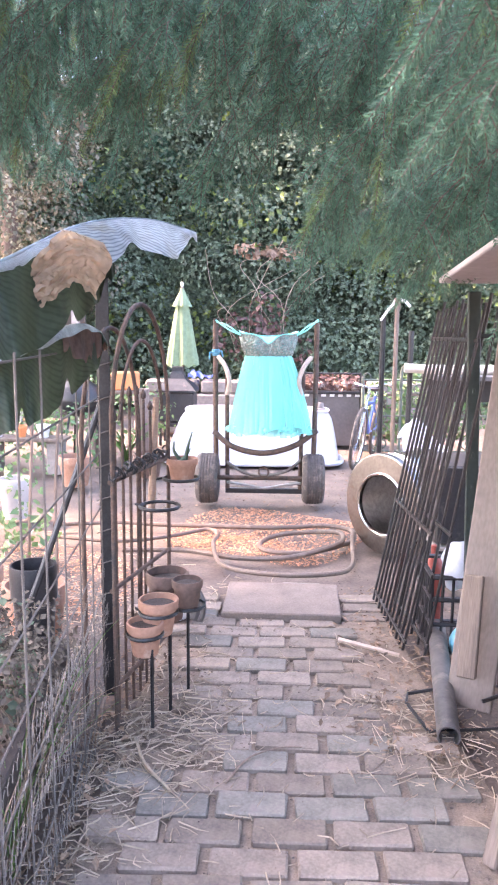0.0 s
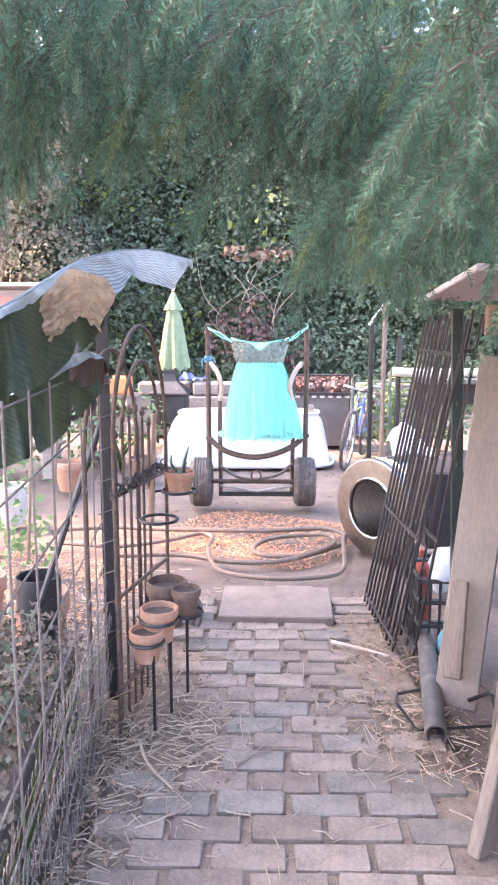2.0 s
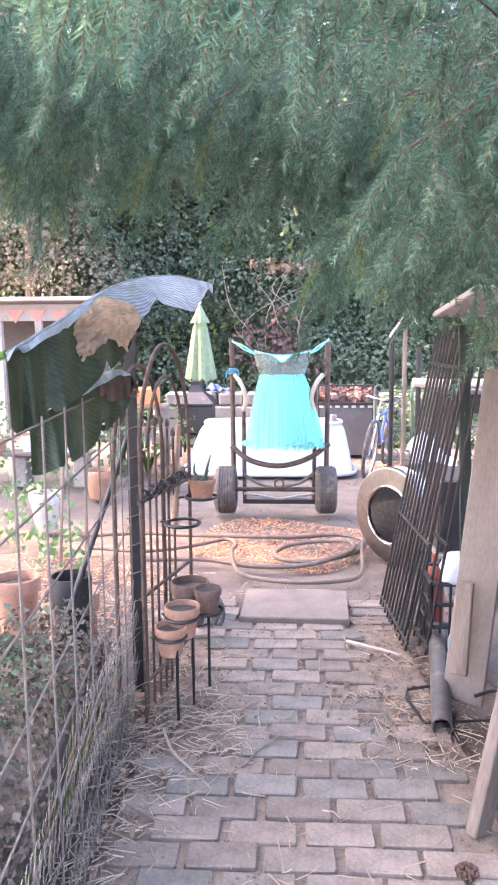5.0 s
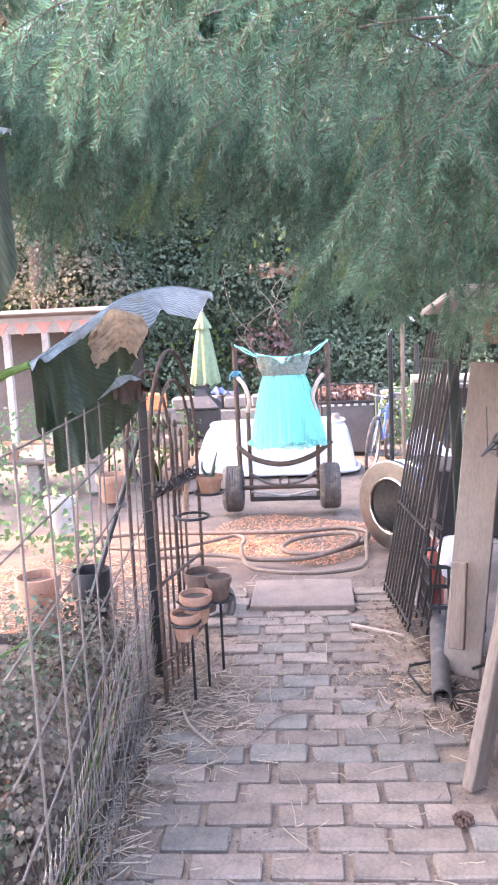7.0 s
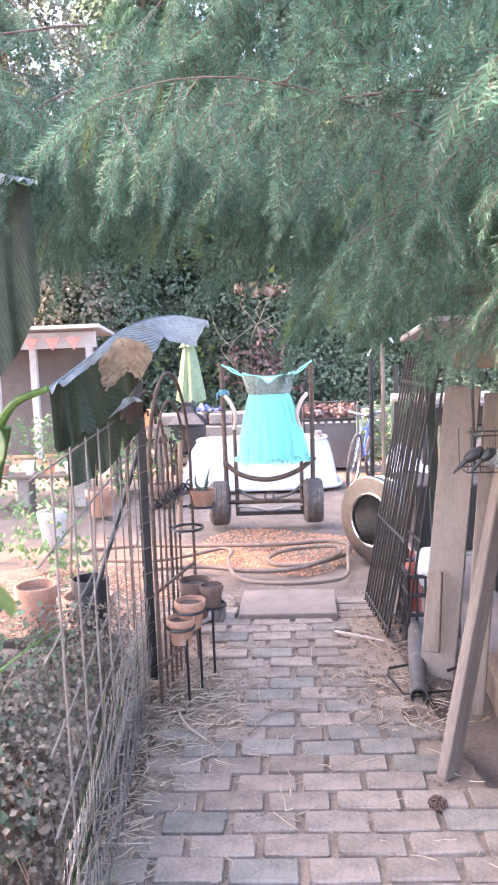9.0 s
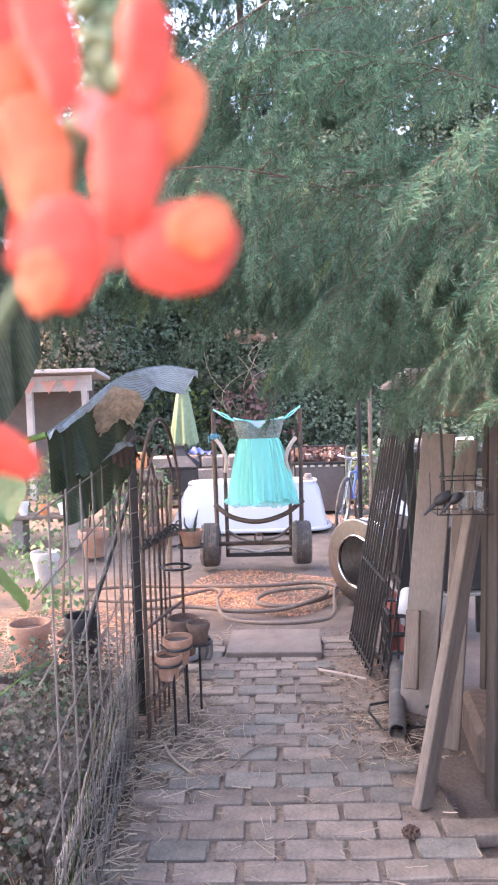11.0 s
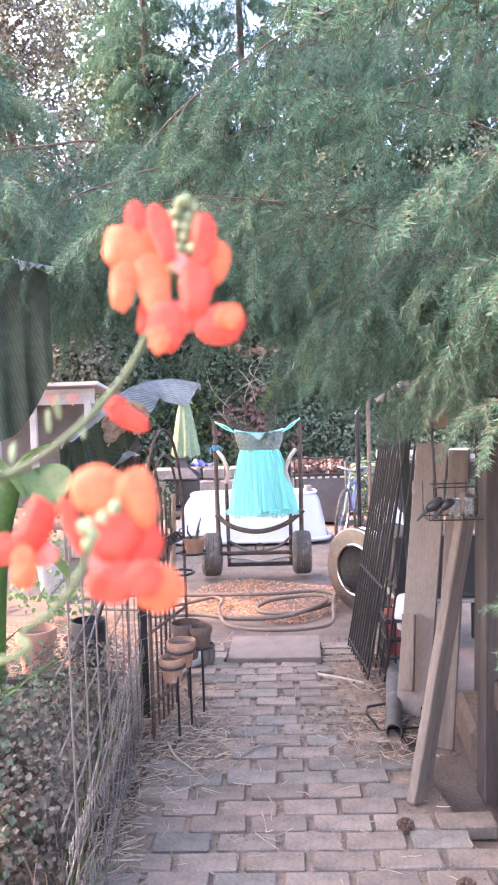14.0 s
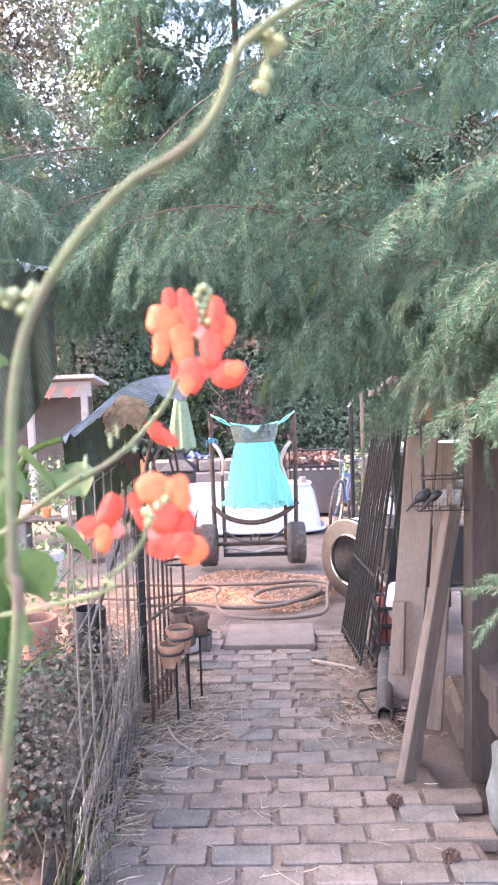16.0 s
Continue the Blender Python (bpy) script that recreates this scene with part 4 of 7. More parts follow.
# the higher crown of the two firs; fir_b's is filled out, mostly unseen, to block sun
for tree, n, away in ((fir_b, 130, 0), (fir_a, 60, 180)):
    o = tree.location
    for k in range(n):
        z = 2.6 + 5.6 * (k / n)
        a = (k * 137.5 + rb.uniform(-15, 15)) % 360
        inward = abs((a - 180 + away + 180) % 360 - 180) < 65
        s_ = (1.35 - 0.09 * (z - 2.6)) * rb.uniform(0.9, 1.1) * (0.75 if inward and z < 4.5 else 1.0)
        if inward and z < 3.4:
            continue
        hang_bough(tree, FAR_BOUGHS[k % 3], (o.x, o.y, z), a, rb.uniform(-18, 4), rb.uniform(-20, 20), s_)
for k in range(11):
    hang_bough(fir_a, BRIGHT_BOUGHS[k % 3], (0.88 + 0.42 * rb.random(), 0.76 + 0.3 * rb.random(), 1.70 + 0.18 * rb.random()), rb.uniform(-30, 30), rb.uniform(-10, 6), rb.uniform(-15, 15), rb.uniform(0.65, 0.85))
for k in range(10):
    hang_bough(fir_a, BOUGHS[k % 5], (0.75 + 0.75 * rb.random(), 1.95 + 0.6 * rb.random(), 2.0 + 0.2 * rb.random()), rb.uniform(-30, 30), rb.uniform(-10, 6), rb.uniform(-15, 15), rb.uniform(0.8, 1.0))
# unseen boughs added to cut the sun on bricks and drum
for k in range(12):
    hang_bough(fir_b, FAR_BOUGHS[k % 3], (-3.2 + 1.0 * rb.random(), 1.2 + 2.2 * rb.random(), 3.6 + 2.2 * rb.random()), rb.uniform(0, 360), rb.uniform(-12, 4), rb.uniform(-20, 20), 1.0)
for k in range(10):
    hang_bough(fir_b, FAR_BOUGHS[k % 3], (-2.45 + 0.4 * rb.random(), 3.3 + 1.0 * rb.random(), 3.15 + 0.5 * rb.random()), 262 + rb.uniform(-14, 14), rb.uniform(-8, 4), rb.uniform(-20, 20), 1.1)
for k in range(9):
    hang_bough(fir_b, FAR_BOUGHS[k % 3], (-2.5 + 0.5 * rb.random(), 3.2 + 0.25 * k * rb.random(), 3.0 + 0.7 * rb.random()), 250 + rb.uniform(-25, 25), rb.uniform(-12, 4), rb.uniform(-20, 20), 1.0)


# unseen boughs added to keep the drum and the middle of the path in shade
for k in range(6):
    hang_bough(fir_b, FAR_BOUGHS[k % 3], (-2.95 - 0.15 * rb.random(), 4.65 + 0.16 * k, 4.1 + 0.35 * rb.random()), 180 + rb.uniform(-8, 8), rb.uniform(-6, 4), rb.uniform(-20, 20), 1.0)
for k in range(6):
    hang_bough(fir_b, FAR_BOUGHS[k % 3], (-3.7 - 0.2 * rb.random(), 2.75 + 0.13 * k, 3.8 + 0.35 * rb.random()), 180 + rb.uniform(-8, 8), rb.uniform(-6, 4), rb.uniform(-20, 20), 1.0)
# unseen boughs added to shade the near end of the path and the bean flowers
for k in range(5):
    hang_bough(fir_b, FAR_BOUGHS[k % 3], (-3.8 - 0.2 * rb.random(), 1.3 + 0.15 * k, 3.8 + 0.3 * rb.random()), 180 + rb.uniform(-8, 8), rb.uniform(-6, 4), rb.uniform(-20, 20), 1.0)
for k in range(6):
    hang_bough(fir_b, FAR_BOUGHS[k % 3], (-2.95 - 0.15 * rb.random(), -0.75 + 0.13 * k, 3.85 + 0.3 * rb.random()), 180 + rb.uniform(-8, 8), rb.uniform(-6, 4), rb.uniform(-20, 20), 1.0)
# boughs hanging over the shed roof
for k in range(12):
    hang_bough(fir_a, BOUGHS[k % 5], (0.88 + 0.5 * ((k * 0.618) % 1.0), 2.72 + 0.05 * k, 1.78 + 0.22 * ((k * 0.38) % 1.0)), rb.uniform(-14, 14), rb.uniform(-10, 2), rb.uniform(-15, 15), rb.uniform(0.65, 0.8))
# sprays close to the path by the shed
for k, (x, y, z, yaw, s_) in enumerate(((0.98, 0.42, 1.97, 8, 0.95), (1.08, 0.5, 2.12, -12, 0.9), (1.0, 0.36, 1.76, 14, 0.8), (1.02, 0.45, 1.60, -6, 0.85), (1.0, 0.40, 1.49, 12, 0.75),
                                        (0.98, 0.38, 1.16, 10, 0.62), (1.05, 0.8, 1.85, 20, 1.0), (1.1, 0.9, 2.05, -8, 1.0), (0.95, 0.75, 2.3, 25, 1.1), (0.6, 0.9, 2.2, 10, 1.0), (0.35, 1.0, 2.15, -15, 1.0), (1.15, 0.95, 1.78, 0, 0.95))):
    hang_bough(fir_a, SPRAYS[k % 4], (x, y, z), yaw, -10 + 5 * (k % 3), 12 * ((k % 3) - 1), s_)


# a level bough reaching over the path from the shed side, and short upturned shoots
hang_bough(fir_a, SPRAYS[0], (0.705, 0.800, 2.020), 4, 19, 10, 0.95)
hang_bough(fir_a, SPRAYS[2], (0.738, 0.850, 1.915), -8, 8, -14, 0.8)
hang_bough(fir_a, SPRAYS[1], (0.071, 1.150, 2.061), 5, 42, 0, 0.42)
hang_bough(fir_a, SPRAYS[3], (0.145, 1.250, 2.056), -10, 25, 8, 0.40)


def leaf_cloud(name, centers, radii, count, size, material, seed, droop=0.3):
    """Many small folded leaves over the outer part of ellipsoids."""
    rg = np.random.default_rng(seed)
    centers, radii = np.array(centers, float), np.array(radii, float)
    w = (radii[:, 0] * radii[:, 2])
    pick = rg.choice(len(centers), count, p=w / w.sum())
    d = rg.normal(size=(count, 3))
    d /= np.linalg.norm(d, axis=1)[:, None]
    d[:, 1] = np.where(rg.random(count) < 0.75, -np.abs(d[:, 1]), d[:, 1])
    rad = 0.72 + 0.34 * rg.random(count)
    pos = centers[pick] + d * radii[pick] * rad[:, None]
    nrm = d + rg.normal(0, 0.55, (count, 3)) + np.array([0, -0.1, 0.35])
    nrm /= np.linalg.norm(nrm, axis=1)[:, None]
    tip = np.cross(nrm, rg.normal(size=(count, 3)))
    tip[:, 2] -= droop
    tip -= nrm * (tip * nrm).sum(1)[:, None]
    tip /= np.linalg.norm(tip, axis=1)[:, None]
    sd = np.cross(nrm, tip)
    s = size * (0.55 + 0.9 * rg.random(count))[:, None]
    v = np.empty((count, 6, 3))
    v[:, 0] = pos
    v[:, 1] = pos + tip * s * 0.45 + sd * s * 0.40 + nrm * s * 0.12
    v[:, 2] = pos + tip * s
    v[:, 3] = pos + tip * s * 0.45 - sd * s * 0.40 + nrm * s * 0.12
    v[:, 4] = pos + tip * s * 0.5
    v[:, 5] = pos + tip * s * 0.5
    verts = v[:, :4].reshape(-1, 3)
    i = np.arange(count) * 4
    faces = np.concatenate([np.stack([i, i + 1, i + 2], 1), np.stack([i, i + 2, i + 3], 1)])
    return mesh_of(name, verts.tolist(), faces.tolist(), material)


rh = random.Random(9)
# hedge of ivy and bramble
hc, hr = [], []
for k in range(150):
    x = -8 + 16 * ((k * 0.618) % 1.0)
    z = 0.2 + 5.6 * ((k * 0.7549 + 0.13) % 1.0)
    hc.append((x, 12.0 + 0.30 * z + rh.uniform(-0.8, 0.3), z))
    hr.append((0.9 + 0.5 * rh.random(), 0.7, 0.5 + 0.35 * rh.random()))
hedge = new("hedge", leaf_cloud("hedge", hc, hr, 200000, 0.064, M["ivy"], 3))
tagged(hedge, "dense dark green hedge of ivy and bramble", "hedge", kind="stuff")
brg = new("bright_bramble", leaf_cloud("bright_bramble", [(c[0], c[1] - 0.15, c[2]) for c in hc[::4]], hr[::4], 5000, 0.085, M["ivy_light"], 4))
tagged(brg, "lighter yellow-green bramble leaves in the hedge", "hedge", kind="stuff")
redv = new("red_shrub", leaf_cloud("red_shrub", [(-0.35, 11.3, 1.15), (0.15, 11.2, 0.95), (-0.05, 11.3, 1.5)], [(0.5, 0.3, 0.4), (0.5, 0.3, 0.3), (0.3, 0.3, 0.3)], 330, 0.09, M["ivy_red"], 5))
tagged(redv, "dark red leafed shrub in front of the hedge", "shrub", kind="stuff")
# backing sheet behind the leaves, coloured as the hedge's shaded depth
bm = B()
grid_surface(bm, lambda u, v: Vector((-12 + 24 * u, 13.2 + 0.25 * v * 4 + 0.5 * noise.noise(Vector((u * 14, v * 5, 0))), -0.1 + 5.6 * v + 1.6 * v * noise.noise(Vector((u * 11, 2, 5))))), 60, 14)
th = single("thicket", bm, M["thicket"], (0, 0, 0), "dark backing sheet painted as shade inside the hedge", "hedge", kind="stuff")


def tall_tree(name, at, height, spread, material, count, size, label, seed, low=0.25):
    """A trunk with limbs and a crown of many small leaves."""
    r2 = random.Random(seed)
    t = thing(name, at, label, "tree", "trees behind the hedge")
    bm = B()
    tube(bm, smooth_path([(0, 0, -0.1), (0.1, 0, height * 0.35), (-0.05, 0.1, height * 0.7), (0, 0, height)], 5), 0.16, 10, taper=0.03)
    part("trunk", bm, M["bark"], t)
    cs, rs = [], []
    for k in range(26):
        f = low + (1 - low) * (k + 0.5) / 26
        a = k * 2.4
        rr = spread * (1.1 - 0.75 * f) * (0.5 + 0.6 * r2.random())
        c = Vector((rr * math.cos(a), rr * math.sin(a) * 0.7, height * f))
        if k % 3 == 0:
            bm = B()
            tube(bm, smooth_path([(0, 0, height * f * 0.92), c * 0.5 + Vector((0, 0, height * f * 0.47)), c], 4), 0.05, 6, taper=0.012)
            part("limb", bm, M["bark"], t)
        cs.append(c)
        rs.append((0.55 + 0.4 * r2.random(), 0.55, 0.5 + 0.4 * r2.random()))
    ob = new("crown", leaf_cloud("crown", cs, rs, count, size, material, seed))
    ob.parent = t
    return t


tall_tree("cedar_tree", (-4.0, 11.4, 0), 9.6, 1.7, M["cedar"], 30000, 0.065, "tall cedar with tan seed-laden sprays", 21, 0.2)
tall_tree("cedar_tree", (-5.6, 13.0, 0), 9.0, 1.8, M["cedar"], 20000, 0.07, "tall tan-green cedar at the edge of the garden", 22, 0.2)
tall_tree("leafy_tree", (-1.6, 15.0, 0), 8.5, 2.2, M["ivy"], 12000, 0.12, "tall dark leafy tree behind the hedge", 23)
tall_tree("leafy_tree", (1.2, 14.5, 0), 9.0, 1.9, M["ivy"], 12000, 0.12, "ivy-covered tree trunk rising behind the hedge", 24)
tall_tree("leafy_tree", (4.2, 15.2, 0), 10.0, 2.4, M["ivy"], 12000, 0.12, "broad dark tree beyond the hedge", 25)
tall_tree("leafy_tree", (7.5, 14.2, 0), 9.0, 2.4, M["ivy"], 8000, 0.13, "dark tree at the far side of the hedge", 26)
tall_tree("leafy_tree", (-8.0, 15.0, 0), 9.0, 2.6, M["ivy"], 8000, 0.13, "dark leafy tree at the far corner", 27)
# added at the left, outside the view, to block sun beyond the chips
tall_tree("leafy_tree", (-5.2, 6.9, 0), 8.6, 2.0, M["ivy"], 16000, 0.17, "leafy tree added outside the view to shade the far garden", 28, 0.22)
tall_tree("leafy_tree", (-3.4, 16.5, 0), 11.5, 2.6, M["ivy"], 12000, 0.13, "very tall dark tree behind the cedars", 29)
tall_tree("leafy_tree", (2.6, 17.5, 0), 12.0, 2.8, M["ivy"], 12000, 0.13, "very tall dark tree beyond the yard", 30)
for k0, (x0, y0, h0) in enumerate(((-2.2, 14.2, 14.0), (-0.3, 14.6, 15.0), (1.9, 14.0, 14.0), (4.2, 13.6, 13.0))):
    spruce = fir("fir_tree", (x0, y0, 0), h0, 0.11, "tall dark fir rising behind the hedge")
    for k in range(130):
        f = k / 130
        hang_bough(spruce, REMOTE_BOUGHS[k % 3], (x0, y0, 3.6 + (h0 - 3.8) * f), (k * 137.5) % 360, rb.uniform(-22, -4), rb.uniform(-15, 15), (1.0 - 0.72 * f) * rb.uniform(0.85, 1.1))
dead = thing("dead_branch", (-0.1, 11.0, 0), "bare tangled dead branches with a few rust-coloured leaves", "dead branch")
rd = random.Random(4)
for k in range(9):
    bm = B()
    x0 = rd.uniform(-0.5, 0.4)
    p0 = Vector((x0, 0.3, 0.9 + 0.1 * k))
    tube(bm, smooth_path([Vector((x0 * 0.3, 0.5, -0.05)), p0, p0 + Vector((rd.uniform(-0.5, 0.6), -0.2, 0.55)), p0 + Vector((rd.uniform(-0.9, 1.0), -0.35, rd.uniform(0.6, 1.2)))], 5), 0.008, 5, taper=0.003)
    part("branch", bm, M["stick"], dead)
ob = new("rusty_leaves", leaf_cloud("rusty_leaves", [(-0.1, -0.1, 2.35), (0.3, 0, 2.3)], [(0.35, 0.1, 0.08), (0.3, 0.1, 0.07)], 160, 0.08, M["litter"], 51))
ob.parent = dead


# ---- banana plant over the fence ----
ban = thing("banana_plant", (-0.85, 1.55, 0), "banana plant with torn drooping leaves and one dry brown patch", "banana plant")
O = ban.location.copy()
bm = B()
tube(bm, smooth_path([(0, 0, 0), (0.02, 0.02, 0.5), (0.06, 0.03, 0.95), (0.14, 0.02, 1.22)], 6), 0.075, 14, taper=0.04)
part("stalk", bm, M["leaf"], ban)


def leaf_sheet(bm, ridge, drop, out, nu=40, nv=10, torn=0.0, seed=0.0, thick=0.0015, wavy=0.012):
    """One half of a banana leaf: hangs from a ridge line by drop(s) downwards and out(s) sideways."""
    rp = smooth_path(ridge, 10)

    def at(s):
        f = s * (len(rp) - 1)
        i = min(len(rp) - 2, int(f))
        return rp[i].lerp(rp[i + 1], f - i)

    def fn(u, v):
        w = drop(u)
        o = Vector(out)
        p = at(u) - O
        wob = wavy * math.sin(u * 34 + seed) * v + wavy * 1.6 * math.sin(u * 9 + seed * 2) * v * v
        tear = torn * max(0.0, math.sin(u * 21 + seed)) ** 6 * v
        pleat = 0.0010 * math.sin(u * 170 - v * 9 + seed) * min(1.0, 3 * v) * (1.0 - v ** 4)
        return p + Vector((o.x * w * v, o.y * w * v, -w * (v ** 1.4) * o.z)) + Vector((0.4 * wob, -0.8 * wob - pleat, 0.3 * wob + tear + pleat))
    uv = bm.loops.layers.uv.new("along")
    vs = [[bm.verts.new(fn(i / nu, j / nv)) for j in range(nv + 1)] for i in range(nu + 1)]
    fs = []
    for i in range(nu):
        for j in range(nv):
            f = bm.faces.new((vs[i][j], vs[i + 1][j], vs[i + 1][j + 1], vs[i][j + 1]))
            for loop, (a, b) in zip(f.loops, ((i, j), (i + 1, j), (i + 1, j + 1), (i, j + 1))):
                loop[uv].uv = (a / nu, b / nv)
            fs.append(f)
    bmesh.ops.solidify(bm, geom=fs, thickness=thick)


R1 = [(-0.50, 1.42, 1.33), (-0.45, 1.6, 1.395), (-0.37, 1.93, 1.51), (-0.25, 2.15, 1.552), (-0.133, 2.29, 1.535)]
# upper side takes the pale painted sheen, the hanging side stays dark green
bm = B()
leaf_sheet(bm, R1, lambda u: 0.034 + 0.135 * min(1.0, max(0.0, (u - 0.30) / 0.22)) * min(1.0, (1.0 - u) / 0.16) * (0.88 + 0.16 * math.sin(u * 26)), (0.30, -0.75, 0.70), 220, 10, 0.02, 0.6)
part("upper_blade", bm, M["banana_sheen"], ban, "upper side of the leaf with sky sheen painted silvery")
# long drop also fills the shaded gap between the blades with dark leaf
bm = B()
leaf_sheet(bm, [(x - 0.004, y + 0.006, z - 0.004) for x, y, z in R1[:3]] + [(-0.325, 2.03, 1.52)], lambda u: 0.09 + 0.125 * math.sin(math.pi * min(1, 0.15 + 0.8 * u)) ** 0.7, (0.10, -0.15, 1.0), 200, 14, 0.03, 2.2, 0.0015, 0.026)
part("hanging_blade", bm, M["banana"], ban)
bm = B()
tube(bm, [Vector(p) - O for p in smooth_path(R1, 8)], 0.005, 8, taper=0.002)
part("midrib", bm, M["banana_sheen"], ban)
bm = B()
tube(bm, [p - O for p in smooth_path([(-0.72, 1.57, 1.20), (-0.62, 1.48, 1.29), (-0.50, 1.42, 1.33)], 6)], 0.016, 8, taper=0.009)
part("leaf_stalk", bm, M["leaf"], ban)
bm = B()


def patch(u, v):
    """A crumpled, ragged flap over the hanging side of the blade."""
    rag = 0.5 + 0.5 * noise.noise(Vector((v * 6.3, 3.1, 0))) + 0.35 * noise.noise(Vector((v * 19, 7.7, 0)))
    x = -0.485 + 0.07 * rag * (1 - u) + 0.195 * u + 0.018 * math.sin(v * 5) * u
    top = 1.365 + 0.105 * min(1.0, u * 1.9) - 0.05 * max(0.0, u - 0.62)
    low = 1.312 - 0.02 * math.sin(u * 7) + 0.022 * noise.noise(Vector((u * 11, 1.3, 0))) + 0.035 * u
    q = Vector((u * 5, v * 5, 0.4))
    crumple = 0.030 * abs(noise.noise(q)) + 0.016 * abs(noise.noise(q * 2.7)) + 0.02 * math.sin(math.pi * u)
    return Vector((x, 1.70 + 0.10 * u - crumple, top + (low - top) * v)) - O


grid_surface(bm, patch, 40, 34, 0.0015)
part("dry_patch", bm, M["deadleaf"], ban, "crumpled dry brown leaf tissue")
R2 = [(-0.503, 1.550, 1.181), (-0.456, 1.620, 1.211), (-0.432, 1.700, 1.234), (-0.400, 1.820, 1.258), (-0.379, 1.960, 1.266), (-0.366, 2.080, 1.246), (-0.361, 2.140, 1.207)]
bm = B()
leaf_sheet(bm, R2, lambda u: 0.02 + 0.165 * math.sin(math.pi * min(1.0, 0.28 + 0.72 * u)), (0.05, -0.10, 1.0), 200, 14, 0.05, 3.1, 0.0015, 0.026)
part("lower_blade", bm, M["banana"], ban)
bm = B()
leaf_sheet(bm, [(x + 0.004, y - 0.014, z - 0.006) for x, y, z in R2[3:]], lambda u: 0.055 + 0.035 * math.sin(u * 5), (0.10, -0.2, 0.95), 60, 8, 0.02, 0.2)
part("lower_edge", bm, M["brown_leaf"], ban, "browned leaf edge")
bm = B()
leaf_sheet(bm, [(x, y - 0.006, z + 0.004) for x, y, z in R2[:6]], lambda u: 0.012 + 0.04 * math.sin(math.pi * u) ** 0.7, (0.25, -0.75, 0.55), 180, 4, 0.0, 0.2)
part("lower_rib_side", bm, M["banana_sheen"], ban)
R3 = [(-0.86, 1.50, 1.22), (-0.86, 1.42, 1.6), (-0.78, 1.38, 1.86), (-0.62, 1.37, 1.90), (-0.50, 1.37, 1.86)]
bm = B()
leaf_sheet(bm, R3[1:], lambda u: 0.25 + 0.32 * math.sin(math.pi * min(1, 0.15 + 0.8 * u)), (0.05, -0.05, 1.0), 50, 14, 0.0, 1.9)
part("tall_blade", bm, M["banana"], ban)
bm = B()
leaf_sheet(bm, [(-0.60, 1.35, 1.90), (-0.54, 1.34, 1.885), (-0.47, 1.35, 1.87)], lambda u: 0.035 * math.sin(math.pi * u) + 0.006, (0.1, -0.5, 0.6), 24, 6, 0.0, 0.9)
part("curled_edge", bm, M["banana_sheen"], ban, "pale curled leaf edge")
bm = B()
tube(bm, [Vector(p) - O for p in smooth_path(R3, 8)], 0.012, 8, taper=0.003)
part("midrib", bm, M["leaf"], ban)

# ---- scarlet bean vine ----
bean = thing("bean_vine", (0.10, -0.66, 1.2), "climbing runner bean vine with scarlet flowers and pale green stems", "bean vine")
OB = bean.location.copy()


def vine(name, pts, r, m_, taper=None):
    bm = B()
    tube(bm, [p - OB for p in smooth_path(pts, 8)], r, 8, taper=taper)
    return part(name, bm, M[m_], bean)


vine("flower_stem", [(-0.02, -0.62, 1.33)] + [(0.0924, -0.6900, 1.4006), (0.1027, -0.6880, 1.4065), (0.1141, -0.6860, 1.4124), (0.1247, -0.6840, 1.4204), (0.1348, -0.6820, 1.4308), (0.1420, -0.6800, 1.4402), (0.1469, -0.6770, 1.4499), (0.1531, -0.6760, 1.4616), (0.1567, -0.6760, 1.4723), (0.1584, -0.6770, 1.4827), (0.1596, -0.6780, 1.4900)], 0.0015, "stem", 0.0010)
vine("climbing_stem", [(0.02, -0.72, 0.75), (0.055, -0.78, 1.05), (0.1074, -0.8000, 1.3490), (0.1101, -0.8000, 1.3925), (0.1115, -0.8000, 1.4266), (0.1136, -0.8000, 1.4467), (0.1175, -0.8000, 1.4616), (0.1241, -0.8000, 1.4746), (0.1331, -0.8000, 1.4873), (0.1435, -0.8000, 1.4983), (0.1538, -0.8000, 1.5060), (0.1639, -0.8000, 1.5112), (0.1724, -0.8000, 1.5180), (0.1784, -0.8000, 1.5273), (0.1829, -0.8000, 1.5389), (0.1912, -0.8000, 1.5464), (0.2019, -0.8000, 1.5529), (0.2158, -0.8000, 1.5631)], 0.0018, "stem", 0.0013)
vine("lower_stem", [(-0.06, -0.58, 1.30)] + [(0.1137, -0.7400, 1.3656), (0.1240, -0.7380, 1.3727), (0.1319, -0.7370, 1.3784), (0.1381, -0.7360, 1.3860), (0.1409, -0.7350, 1.3946), (0.1469, -0.7380, 1.4028)], 0.0010, "stem", 0.0008)
vine("lower_stem", [(-0.30, -0.45, 0.9), (-0.15, -0.5, 1.15), (-0.06, -0.58, 1.30), (-0.02, -0.62, 1.33)], 0.003, "stem")
vine("side_shoot", [(0.1241, -0.8000, 1.4746), (0.1197, -0.7960, 1.4736), (0.1129, -0.7920, 1.4736), (0.1069, -0.7900, 1.4736)], 0.0011, "stem", 0.0009)
vine("side_shoot", [(0.1863, -0.8000, 1.5435), (0.1898, -0.7970, 1.5452), (0.1917, -0.7950, 1.5424), (0.1912, -0.7940, 1.5364), (0.1917, -0.7930, 1.5327)], 0.0010, "stem", 0.0008)


